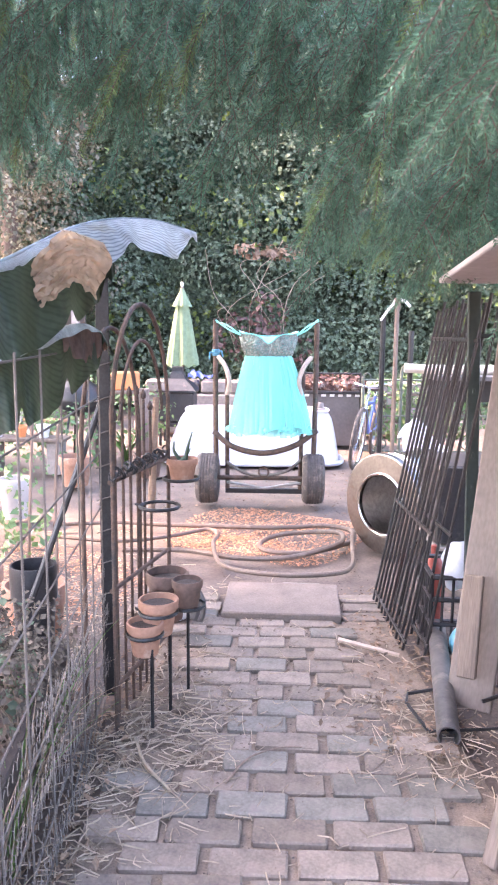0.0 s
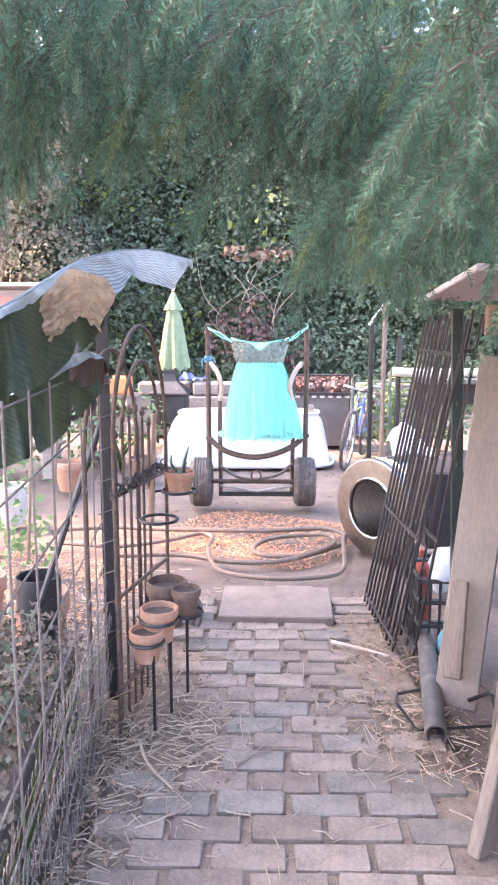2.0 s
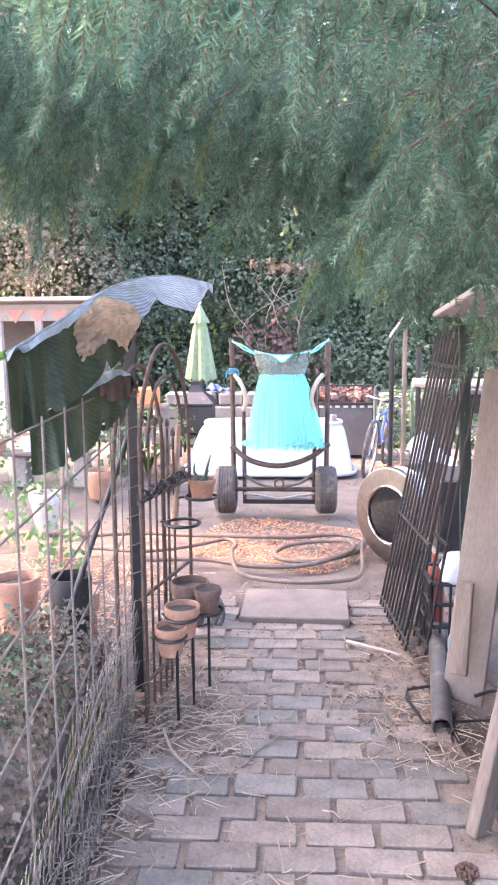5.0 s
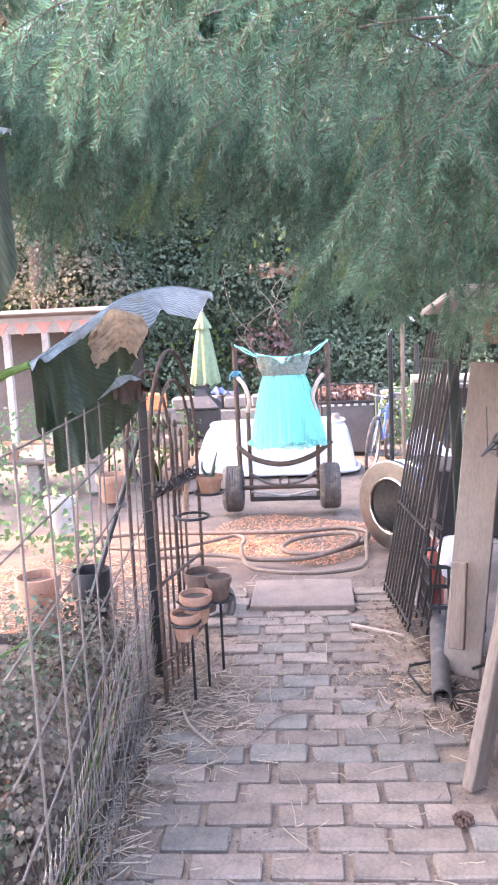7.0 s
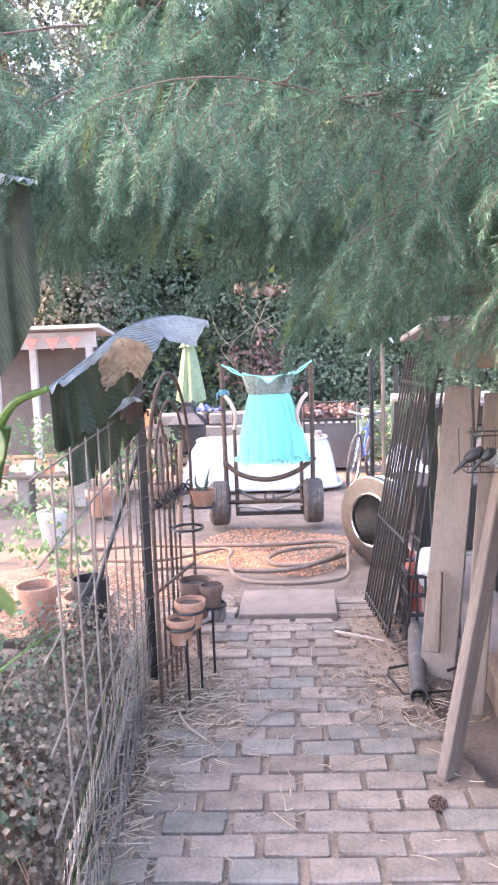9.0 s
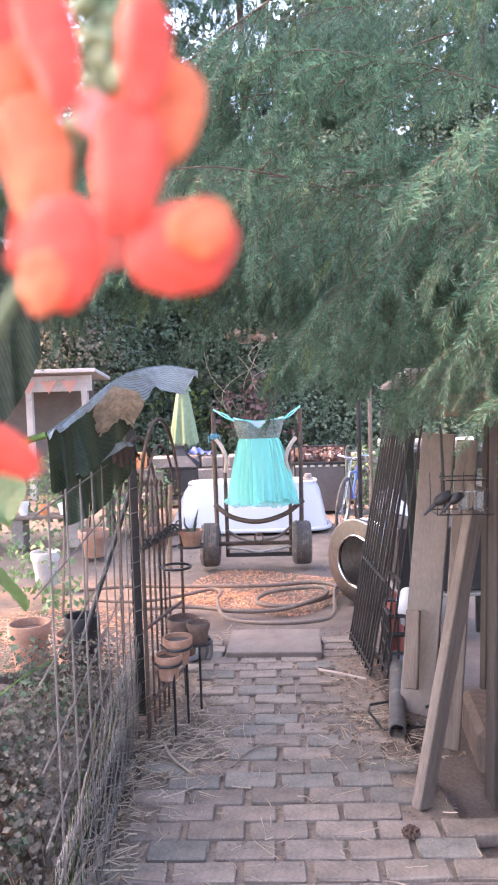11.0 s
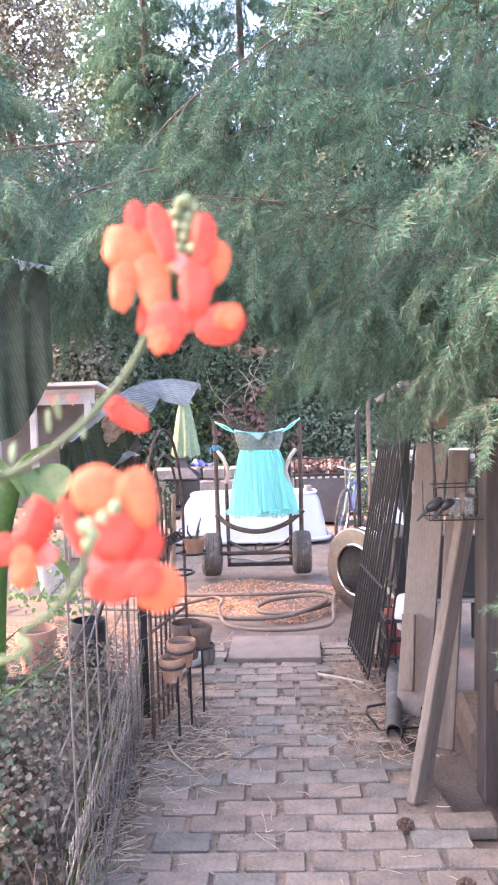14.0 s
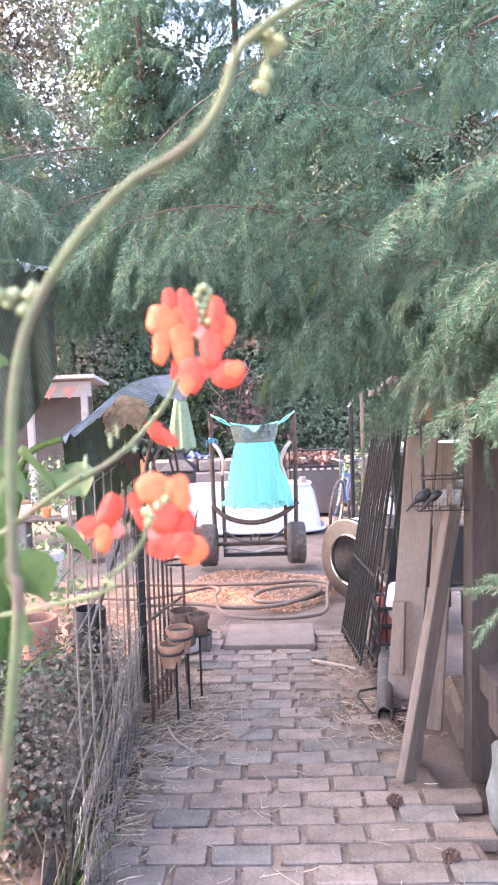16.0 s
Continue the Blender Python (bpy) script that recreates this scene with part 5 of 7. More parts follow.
def petal(parent, at, wide, tall, roll, m_):
    """A soft, cupped petal with a rolled rim, wide and tall in metres."""
    bm = B()

    def fn(u, v):
        a, b = 2 * math.pi * u, math.pi * v
        q = math.sin(b) ** 0.85
        z = -math.cos(b)
        x = q * math.cos(a) * (0.98 + 0.16 * z)
        wob = noise.noise(Vector((x * 1.3 + at[0] * 900, z * 1.3, at[2] * 700)))
        fold = noise.noise(Vector((x * 2.6 + at[2] * 500, z * 0.9, at[0] * 300)))
        y = 0.07 * q * math.sin(a) - 0.30 * (1 - x * x) * (1 - 0.5 * z * z) + 0.16 * wob + 0.16 * fold
        return Vector((0.57 * wide * (x + 0.16 * wob), 0.5 * min(wide, tall) * y, 0.56 * tall * (z + 0.16 * wob + 0.08 * fold)))
    grid_surface(bm, fn, 20, 12)
    bmesh.ops.remove_doubles(bm, verts=bm.verts[:], dist=1e-6)
    ob = part("petal", bm, M[m_], parent)
    ob.matrix_basis = pose(at[0] - OB.x, at[1] - OB.y, at[2] - OB.z, 0, roll, 0)
    return ob


def bud(parent, at, r, l, yaw, pitch, m_):
    bm = B()
    lathe(bm, [(0, 0), (r * 0.55, l * 0.05), (r * 0.95, l * 0.3), (r, l * 0.5), (r * 0.8, l * 0.78), (r * 0.35, l * 0.96), (0, l)], 12)
    ob = part("bud", bm, M[m_], parent)
    ob.matrix_basis = pose(at[0] - OB.x, at[1] - OB.y, at[2] - OB.z, pitch, 0, yaw)
    return ob


PETALS = (
    (0.1423, -0.6780, 1.4763, 0.0164, 0.0143, 8, "petal_or"),
    (0.1405, -0.6820, 1.4640, 0.0073, 0.0136, 4, "petal_or"),
    (0.1497, -0.6800, 1.4645, 0.0099, 0.0168, -12, "petal_or"),
    (0.1449, -0.6790, 1.4854, 0.0058, 0.0103, 0, "petal"),
    (0.1538, -0.6840, 1.4790, 0.0070, 0.0161, -14, "petal"),
    (0.1502, -0.6740, 1.4870, 0.0044, 0.0079, 0, "petal"),
    (0.1666, -0.6840, 1.4773, 0.0066, 0.0144, 4, "petal"),
    (0.1692, -0.6800, 1.4707, 0.0090, 0.0129, 12, "petal_or"),
    (0.1597, -0.6820, 1.4699, 0.0077, 0.0051, 50, "petal_pale"),
    (0.1627, -0.6750, 1.4808, 0.0096, 0.0136, 20, "petal_or"),
    (0.1636, -0.6830, 1.4627, 0.0094, 0.0166, 6, "petal"),
    (0.1589, -0.6780, 1.4544, 0.0091, 0.0061, 60, "petal_pale"),
    (0.1544, -0.6840, 1.4512, 0.0106, 0.0140, 0, "petal"),
    (0.1521, -0.6860, 1.4471, 0.0063, 0.0076, 0, "petal_or"),
    (0.1706, -0.6830, 1.4511, 0.0145, 0.0111, -8, "petal"),
    (0.1737, -0.6860, 1.4533, 0.0084, 0.0071, -20, "petal_or"),
    (0.1469, -0.6760, 1.4549, 0.0059, 0.0105, 12, "petal"),
    (0.1440, -0.7350, 1.4065, 0.0135, 0.0107, 8, "petal_or"),
    (0.1534, -0.7380, 1.4044, 0.0092, 0.0133, -6, "petal_or"),
    (0.1475, -0.7390, 1.3956, 0.0105, 0.0109, 10, "petal"),
    (0.1539, -0.7370, 1.3934, 0.0093, 0.0110, 0, "petal"),
    (0.1472, -0.7410, 1.3850, 0.0111, 0.0091, -20, "petal"),
    (0.1573, -0.7390, 1.3832, 0.0112, 0.0105, 20, "petal_or"),
    (0.1551, -0.7420, 1.3860, 0.0074, 0.0084, 0, "petal"),
    (0.1423, -0.7350, 1.3891, 0.0059, 0.0045, 40, "petal_pale"),
    (0.1365, -0.7350, 1.3981, 0.0042, 0.0128, -18, "petal"),
    (0.1229, -0.7220, 1.3959, 0.0081, 0.0154, 22, "petal"),
    (0.1141, -0.7220, 1.3902, 0.0092, 0.0070, -20, "petal"),
    (0.1204, -0.7240, 1.3856, 0.0065, 0.0105, 0, "petal_or"),
    (0.1241, -0.7200, 1.3886, 0.0074, 0.0063, 30, "petal_pale"),
    (0.1381, -0.6680, 1.4235, 0.0067, 0.0134, -62, "petal"),
    (0.1333, -0.6680, 1.4277, 0.0076, 0.0067, 0, "petal"),
)
for x, y, z, w, h, roll, m_ in PETALS:
    petal(bean, (x, y, z), w, h, roll, m_)
BUDS = (
    (0.1609, -0.6780, 1.4912),
    (0.1579, -0.6780, 1.4907),
    (0.1557, -0.6780, 1.4882),
    (0.1597, -0.6780, 1.4874),
    (0.1628, -0.6780, 1.4892),
    (0.1581, -0.6780, 1.4843),
    (0.1617, -0.6780, 1.4837),
    (0.1565, -0.6760, 1.4808),
    (0.1605, -0.6770, 1.4795),
    (0.1585, -0.6760, 1.4765),
    (0.1547, -0.6780, 1.4710),
    (0.1570, -0.6760, 1.4679),
    (0.1622, -0.6820, 1.4755),
    (0.1479, -0.7410, 1.4034),
    (0.1458, -0.7410, 1.4015),
    (0.1433, -0.7400, 1.4001),
    (0.1412, -0.7390, 1.3982),
    (0.1439, -0.7390, 1.3971),
    (0.1416, -0.7380, 1.3951),
)
for k, (x, y, z) in enumerate(BUDS):
    bud(bean, (x, y, z - 0.002), 0.0015 if k % 3 else 0.0019, 0.0042, 40 * k, 25 + 17 * (k % 4), "budgreen")
SHOOT_BUDS = [(0.1192, -0.7940, 1.4756), (0.1171, -0.7940, 1.4740), (0.1154, -0.7940, 1.4754), (0.1142, -0.7940, 1.4724), (0.1122, -0.7940, 1.4745), (0.1108, -0.7940, 1.4725), (0.1134, -0.7940, 1.4758), (0.1173, -0.7940, 1.4716), (0.1093, -0.7940, 1.4743), (0.1925, -0.7940, 1.5462), (0.1941, -0.7940, 1.5448), (0.1911, -0.7940, 1.5443), (0.1931, -0.7940, 1.5429), (0.1948, -0.7940, 1.5464), (0.1915, -0.7940, 1.5375), (0.1905, -0.7940, 1.5350), (0.1925, -0.7940, 1.5358), (0.1911, -0.7940, 1.5323)]
for k, (x, y, z) in enumerate(SHOOT_BUDS):
    bud(bean, (x, y, z - 0.002), 0.0017, 0.0042, 40 * k, 30 + 25 * (k % 4), "budgreen")
for k, (x, y, z) in enumerate(((0.1041, -0.6850, 1.4104), (0.1163, -0.6850, 1.4197), (0.1197, -0.6850, 1.4238), (0.1269, -0.6850, 1.4172))):
    bud(bean, (x, y, z), 0.0009, 0.0075, 0, -25 + 20 * (k % 3), "budgreen")


def broad_leaf(parent, at, s, yaw, pitch, roll, m_, o):
    bm = B()

    def fn(u, v):
        x = (v - 0.5) * 2
        w = math.sin(math.pi * u ** 0.75) ** 0.8 * 0.46
        return Vector((u - 0.02, x * w, 0.10 * abs(x) - 0.18 * u * u + 0.02 * math.sin(9 * u) * abs(x))) * s
    grid_surface(bm, fn, 12, 8, s * 0.008)
    ob = part("leaf", bm, M[m_], parent)
    ob.matrix_basis = pose(at[0] - o.x, at[1] - o.y, at[2] - o.z, roll, pitch, yaw)
    return ob


for at, s, yaw, pit, ro in (((0.0, -0.56, 1.415), 0.055, -20, 25, -50), ((-0.03, -0.54, 1.465), 0.05, 10, -10, -40), ((-0.05, -0.56, 1.40), 0.06, -70, 30, 20), ((0.03, -0.6, 1.345), 0.05, -40, 40, -60),
                            ((-0.08, -0.5, 1.34), 0.07, 200, 30, 40), ((0.05, -0.63, 1.36), 0.035, 60, 50, -30), ((-0.10, -0.45, 1.45), 0.07, 40, 10, -60),
                            ((-0.06, -0.30, 1.395), 0.055, -10, 35, -30), ((-0.02, -0.28, 1.375), 0.05, -50, 25, 20), ((-0.04, -0.25, 1.31), 0.05, 20, 40, -20)):
    broad_leaf(bean, at, s, yaw, pit, ro, "beanleaf", OB)

# ---- raised bed and plants behind the fence ----
# bed is added; its near-black boards stand in for shade behind the wire
bed = thing("raised_bed", (-1.02, 0.85, 0), "raised bed of soil added behind the fence, boards darkened for shade", "raised bed")
bed.rotation_euler = (0, 0, radians(5.1))
for c, s_ in (((0.58, 0, 0.13), (0.035, 2.9, 0.26)), ((-0.58, 0, 0.13), (0.035, 2.9, 0.26)), ((0, 1.45, 0.13), (1.12, 0.035, 0.26)), ((0, -1.45, 0.13), (1.12, 0.035, 0.26))):
    bm = B()
    box(bm, c, s_)
    part("board", bm, M["shade_wood"], bed, "", False)
bm = B()
grid_surface(bm, lambda u, v: Vector((-0.56 + 1.12 * u, -1.43 + 2.86 * v, 0.22 + 0.03 * noise.noise(Vector((u * 6, v * 14, 0))))), 16, 40)
part("soil", bm, M["sand"], bed)


def clump(name, at, n, length, width, m_, label, lean=0.5, seed=1, cat="plant", sub=None):
    """Arching strap leaves from one root."""
    r3 = random.Random(seed)
    t = thing(name, at, label, cat, sub or "")
    for k in range(n):
        a = r3.uniform(0, 6.28)
        l = length * r3.uniform(0.6, 1.0)
        ln = lean * r3.uniform(0.4, 1.2)
        w = width * r3.uniform(0.7, 1.1)
        dx, dy = math.cos(a), math.sin(a)
        bm = B()

        def fn(u, v):
            q = (v - 0.5) * w * (1 - u ** 3) * (0.5 + 1.2 * u if u < 0.4 else 1.0)
            return Vector((dx * ln * l * u * u - dy * q, dy * ln * l * u * u + dx * q, l * (u - 0.35 * ln * u ** 3) + abs(v - 0.5) * w * 0.3))
        grid_surface(bm, fn, 8, 2, 0.0012)
        part("blade", bm, M[m_], t)
    return t


clump("strap_plant", (-0.72, 0.55, 0.2), 12, 1.0, 0.035, "leaf", "tall strap-leaved green plant in the raised bed", 0.35, 3)
clump("strap_plant", (-0.78, 1.05, 0.2), 10, 0.85, 0.03, "leaf", "arching green strap-leaved plant in the raised bed", 0.5, 4)
clump("grass_tuft", (-0.42, 1.25, -0.005), 14, 0.13, 0.006, "leaf", "small bright green grass tuft beside the fence", 0.7, 5)
clump("grass_tuft", (-0.40, 1.05, -0.005), 12, 0.10, 0.006, "leaf", "low green grass tuft at the path edge", 0.8, 6)
for mname, m_, sd, n_, label, ox in (("bed_foliage", "ivy", 31, 3200, "low dark green leafy growth filling the raised bed", 0.0), ("withered_growth", "brown_growth", 35, 18000, "withered brown leaves and stems among the bed plants", 0.10)):
    bushc, bushr = [], []
    for k in range(34):
        y = 0.35 + 1.92 * ((k * 0.618) % 1.0)
        x = -0.40 - 0.089 * (y - 1.0) - (0.20 + 0.16 * (k % 4)) + ox
        bushc.append((x, y, 0.30 + 0.05 * math.cos(k * 1.7) + (0.10 if y < 1.5 else -0.06 * (y - 1.5))))
        bushr.append((0.15, 0.16, 0.20))
    ob = new(mname, leaf_cloud(mname, bushc, bushr, n_, 0.028 if m_ == "ivy" else 0.017, M[m_], sd))
    tagged(ob, label, "plants", kind="stuff")
for k in range(14):
    yk = 0.30 + 0.14 * k
    clump("dry_grass", (-0.42 - 0.089 * (yk - 1.0), yk, 0.0), 16, 0.50, 0.006, "straw" if k % 3 else "leaf", "long thin dry grass growing through the chicken wire", 0.5, 40 + k, "grass", "fence grass")
pot("flower_pot", (-0.62, 1.12, 0.19), 0.10, 0.19, M["terracotta"], "large weathered terracotta pot behind the chicken wire")
pot("nursery_pot", (-0.705, 2.46, 0.0), 0.078, 0.47, M["blackplastic"], "tall black plastic nursery pot beside the fence post")
pot("flower_pot", (-0.80, 2.75, 0.0), 0.12, 0.30, M["terracotta"], "terracotta pot on the soil by the fence")
pot("flower_pot", (-1.15, 3.05, 0.0), 0.11, 0.26, M["terracotta"], "terracotta pot standing on straw")
pot("white_urn", (-1.62, 4.85, 0.0), 0.11, 0.27, M["oldwhite"], "white glazed garden urn standing in the sun")
pot("flower_pot", (-1.5, 5.9, 0.0), 0.14, 0.24, M["terracotta"], "terracotta pot among garden plants")
pot("flower_pot", (-0.98, 6.3, 0.0), 0.13, 0.2, M["darkpot"], "dark clay pot near the bathtub")
clump("leafy_plant", (-1.25, 6.7, 0.0), 14, 0.5, 0.05, "leaf", "small green garden plant near the bathtub", 0.9, 12)
ob = new("garden_growth", leaf_cloud("garden_growth", [(-1.45, 4.3, 0.22), (-2.0, 4.6, 0.25), (-1.2, 3.9, 0.15), (-1.7, 6.6, 0.3), (-2.5, 7.0, 0.45), (-1.3, 7.6, 0.4), (-2.2, 8.2, 0.5), (-3.0, 6.2, 0.4), (-1.9, 5.6, 0.2)], [(0.25, 0.2, 0.24), (0.3, 0.2, 0.26), (0.18, 0.16, 0.16), (0.45, 0.3, 0.3), (0.6, 0.4, 0.4), (0.4, 0.3, 0.3), (0.7, 0.4, 0.4), (0.6, 0.4, 0.4), (0.3, 0.3, 0.2)], 2600, 0.045, M["beanleaf"], 33))
tagged(ob, "mixed low green plants in the garden beds", "plants", kind="stuff")
bm = B()
tube(bm, smooth_path([(-1.25, 4.0, 0), (-1.22, 4.0, 0.5), (-1.2, 4.02, 0.95)], 4), 0.010, 6)
single("wooden_stake", bm, M["wood_dark"], (0, 0, 0), "thin wooden garden stake in a vegetable bed", "stake")
bm = B()
tube(bm, smooth_path([(-1.0, 3.7, 0), (-1.0, 3.7, 0.4), (-0.98, 3.72, 0.78)], 4), 0.009, 6)
single("wooden_stake", bm, M["wood_dark"], (0, 0, 0), "short wooden garden stake in soil", "stake")
bm = B()
bmesh.ops.create_uvsphere(bm, u_segments=20, v_segments=12, radius=1.0)
bmesh.ops.transform(bm, matrix=Matrix.Translation((-0.33, 3.22, 0.075)) @ Matrix.Diagonal((0.13, 0.11, 0.09, 1)), verts=bm.verts[:])
for v in bm.verts:
    v.co += Vector((0.02, 0.02, 0.012)) * noise.noise(v.co * 14)
single("plastic_sack", bm, M["white_plastic"], (0, 0, 0), "crumpled white plastic sack lying behind the trellis", "sack")
bm = B()
tube(bm, arc((-0.30, 2.98, 0.13), 0.12, -30, 210, 20, "y"), 0.012, 6)
tube(bm, arc((-0.30, 3.02, 0.11), 0.09, -30, 210, 20, "y"), 0.03, 8)
single("old_basket", bm, M["darkgrey"], (0, 0, 0), "dark old handled basket beside the trellis", "basket")

# ---- garden beyond ----
umb = thing("garden_umbrella", (-0.95, 8.4, 0), "closed sage green canvas garden umbrella", "umbrella")
bm = B()
tube(bm, [(0, 0, 0), (0, 0, 1.70)], 0.018, 10)
part("pole", bm, M["wood"], umb)


def folds(r, k, amp):
    return lambda u, v: None


def canopy(u, v):
    a = 2 * math.pi * u
    r = 0.035 + 0.125 * v ** 0.7
    r *= 1 + 0.16 * math.sin(a * 8) * v
    return Vector((r * math.cos(a), r * math.sin(a), 1.62 - 0.78 * v + 0.02 * math.sin(a * 8) * v))


bm = B()
grid_surface(bm, canopy, 96, 14)
part("canopy", bm, M["canvas"], umb)
bm = B()
grid_surface(bm, lambda u, v: Vector(((0.012 + 0.09 * v) * (1 + 0.12 * v * math.sin(16 * math.pi * u)) * math.cos(2 * math.pi * u), (0.012 + 0.09 * v) * (1 + 0.12 * v * math.sin(16 * math.pi * u)) * math.sin(2 * math.pi * u), 1.70 - 0.21 * v)), 64, 6)
part("vent_cap", bm, M["canvas"], umb)
bm = B()
lathe(bm, [(0, 0.05), (0.014, 0.04), (0.018, 0.02), (0.012, 0), (0.012, -0.02)], 10, (0, 0, 1.71))
part("finial", bm, M["white"], umb)

chim = thing("outdoor_fireplace", (-0.97, 8.15, 0), "black steel outdoor fireplace with a pagoda hood", "fireplace")
bm = B()
lathe(bm, [(0.30, 0.58), (0.30, 0.60), (0.22, 0.66), (0.12, 0.72), (0.08, 0.80), (0.08, 0.84), (0, 0.85)], 4, (0, 0, 0), Matrix.Rotation(radians(45), 3, "Z"))
part("hood", bm, M["black"], chim, "", False)
bm = B()
box(bm, (0, 0, 0.42), (0.38, 0.36, 0.30))
part("firebox", bm, M["black"], chim, "", False)
bm = B()
box(bm, (0, 0, 0.23), (0.42, 0.40, 0.04))
part("hearth", bm, M["black"], chim, "", False)
for sx in (-1, 1):
    for sy in (-1, 1):
        bm = B()
        box(bm, (0.17 * sx, 0.16 * sy, 0.105), (0.03, 0.03, 0.21))
        part("leg", bm, M["black"], chim, "", False)

wallt = thing("stone_wall", (-0.1, 9.0, 0), "low dry stone garden wall with a flat coping", "wall")
for r in range(4):
    for c in range(10):
        bm = B()
        w = 0.30 + 0.04 * math.sin(c * 3 + r)
        box(bm, (-1.35 + 0.33 * c + 0.15 * (r % 2), 0.02 * math.sin(c * 5 + r), 0.09 + 0.16 * r), (w, 0.28, 0.15), Matrix.Rotation(0.03 * math.sin(c + r * 4), 3, "Z"), 0.02)
        part("stone", bm, M["stone"], wallt, "", False)
bm = B()
grid_surface(bm, lambda u, v: Vector((-0.95 + 0.34 * u, 8.88 + 0.2 * v, 0.68 + 0.07 * math.sin(math.pi * v) * (0.6 + 0.5 * math.sin(u * 7)) + 0.015 * math.sin(u * 23 + v * 9))), 24, 10, 0.01)
single("folded_tarp", bm, M["tarp"], (0, 0, 0), "crumpled blue tarpaulin lying on the stone wall", "tarpaulin")

pb = thing("planter_box", (0.70, 8.3, 0), "dark grey timber planter box with a slatted rim", "planter")
bm = B()
box(bm, (0, 0, 0.29), (0.62, 0.4, 0.56))
part("box_body", bm, M["darkgrey"], pb, "", False)
bm = B()
box(bm, (0, -0.01, 0.585), (0.66, 0.44, 0.03))
part("rim", bm, M["iron"], pb, "", False)
for k in range(7):
    bm = B()
    box(bm, (-0.27 + 0.09 * k, -0.206, 0.56), (0.05, 0.008, 0.035), None, 0)
    part("pale_block", bm, M["white"], pb, "", False)
for x in (-0.3, 0.3):
    bm = B()
    tube(bm, [(x, -0.2, 0), (x, -0.2, 0.80)], 0.012, 6)
    part("rail_post", bm, M["iron"], pb)
bm = B()
tube(bm, [(-0.3, -0.2, 0.79), (0.3, -0.2, 0.79)], 0.010, 6)
part("top_rail", bm, M["iron"], pb)
ob = new("dry_flowers", leaf_cloud("dry_flowers", [(0.55, 8.3, 0.68), (0.85, 8.3, 0.68)], [(0.22, 0.16, 0.10), (0.2, 0.16, 0.1)], 420, 0.05, M["ivy_red"], 41))
tagged(ob, "dry dark red flowers filling the planter box", "flowers", kind="stuff")

shed2 = thing("garden_house", (-3.62, 9.9, 0), "small white-framed garden house with pink bunting", "garden house")
bm = B()
box(bm, (0, 0.4, 0.8), (2.2, 0.06, 1.6))
part("wall", bm, M["darkgrey"], shed2, "", False)
for x in (-0.95, -0.25, 0.3, 1.1):
    bm = B()
    box(bm, (x, -0.1, 0.8), (0.09, 0.09, 1.6))
    part("post", bm, M["oldwhite"], shed2, "", False)
bm = B()
box(bm, (0.05, -0.1, 1.66), (2.3, 0.08, 0.22))
part("fascia", bm, M["oldwhite"], shed2, "", False)
bm = B()
box(bm, (0.05, 0.2, 1.79), (2.5, 0.95, 0.05), Matrix.Rotation(radians(-6), 3, "X"))
part("roof", bm, M["roofpanel"], shed2, "", False)
for k in range(7):
    bm = B()
    x = -0.9 + 0.3 * k
    rims = [[bm.verts.new((px, y, pz)) for px, pz in ((x - 0.12, 1.70), (x + 0.12, 1.70), (x, 1.52))] for y in (-0.160, -0.152)]
    bm.faces.new(rims[0])
    bm.faces.new(rims[1])
    for j in range(3):
        bm.faces.new((rims[0][j], rims[0][(j + 1) % 3], rims[1][(j + 1) % 3], rims[1][j]))
    part("pennant", bm, M["pink"], shed2, "", False)

bk = thing("orange_crate", (-1.33, 7.1, 0), "orange plastic crate on a dark garden stand", "crate")
bm = B()
box(bm, (0, 0, 0.76), (0.24, 0.2, 0.17), None, 0.015)
part("crate_body", bm, M["orange"], bk, "", False)
bm = B()
box(bm, (-0.05, 0, 0.66), (0.5, 0.34, 0.03))
part("stand_top", bm, M["wood_dark"], bk, "", False)
for sx in (-0.28, 0.18):
    bm = B()
    box(bm, (sx, 0, 0.32), (0.04, 0.3, 0.65))
    part("stand_leg", bm, M["wood_dark"], bk, "", False)
kg = thing("kettle_grill", (-1.75, 7.0, 0), "black kettle barbecue on three legs", "barbecue")
bm = B()
lathe(bm, [(0, 0.42), (0.12, 0.44), (0.20, 0.50), (0.225, 0.58), (0.225, 0.60), (0.20, 0.68), (0.12, 0.75), (0.0, 0.77)], 24)
part("bowl_and_lid", bm, M["black"], kg)
for k in range(3):
    a = k * 2.1
    bm = B()
    tube(bm, [(0.13 * math.cos(a), 0.13 * math.sin(a), 0.46), (0.24 * math.cos(a), 0.24 * math.sin(a), 0)], 0.011, 6)
    part("leg", bm, M["iron"], kg)
bench = thing("low_shelf", (-2.35, 6.4, 0), "low plank shelf holding pale jars and pots", "shelf")
bm = B()
box(bm, (0, 0, 0.30), (1.3, 0.25, 0.03))
part("plank", bm, M["wood"], bench, "", False)
for x in (-0.55, 0, 0.55):
    bm = B()
    box(bm, (x, 0, 0.14), (0.12, 0.2, 0.285), None, 0.01)
    part("support_block", bm, M["stone"], bench, "", False)
for k, (x, r, h, m_) in enumerate(((-2.8, 0.05, 0.12, "white"), (-2.55, 0.06, 0.1, "terracotta"), (-2.3, 0.05, 0.13, "white"), (-2.1, 0.055, 0.1, "orange"), (-1.9, 0.06, 0.11, "white"))):
    pot("jar", (x, 6.38, 0.315), r, h, M[m_], "small jar standing on the plank shelf")

# ---- bicycle, iron gate and poles ----
bike = thing("bicycle", (0.955, 7.25, 0), "old blue bicycle with chrome parts leaning by the bathtub", "bicycle")
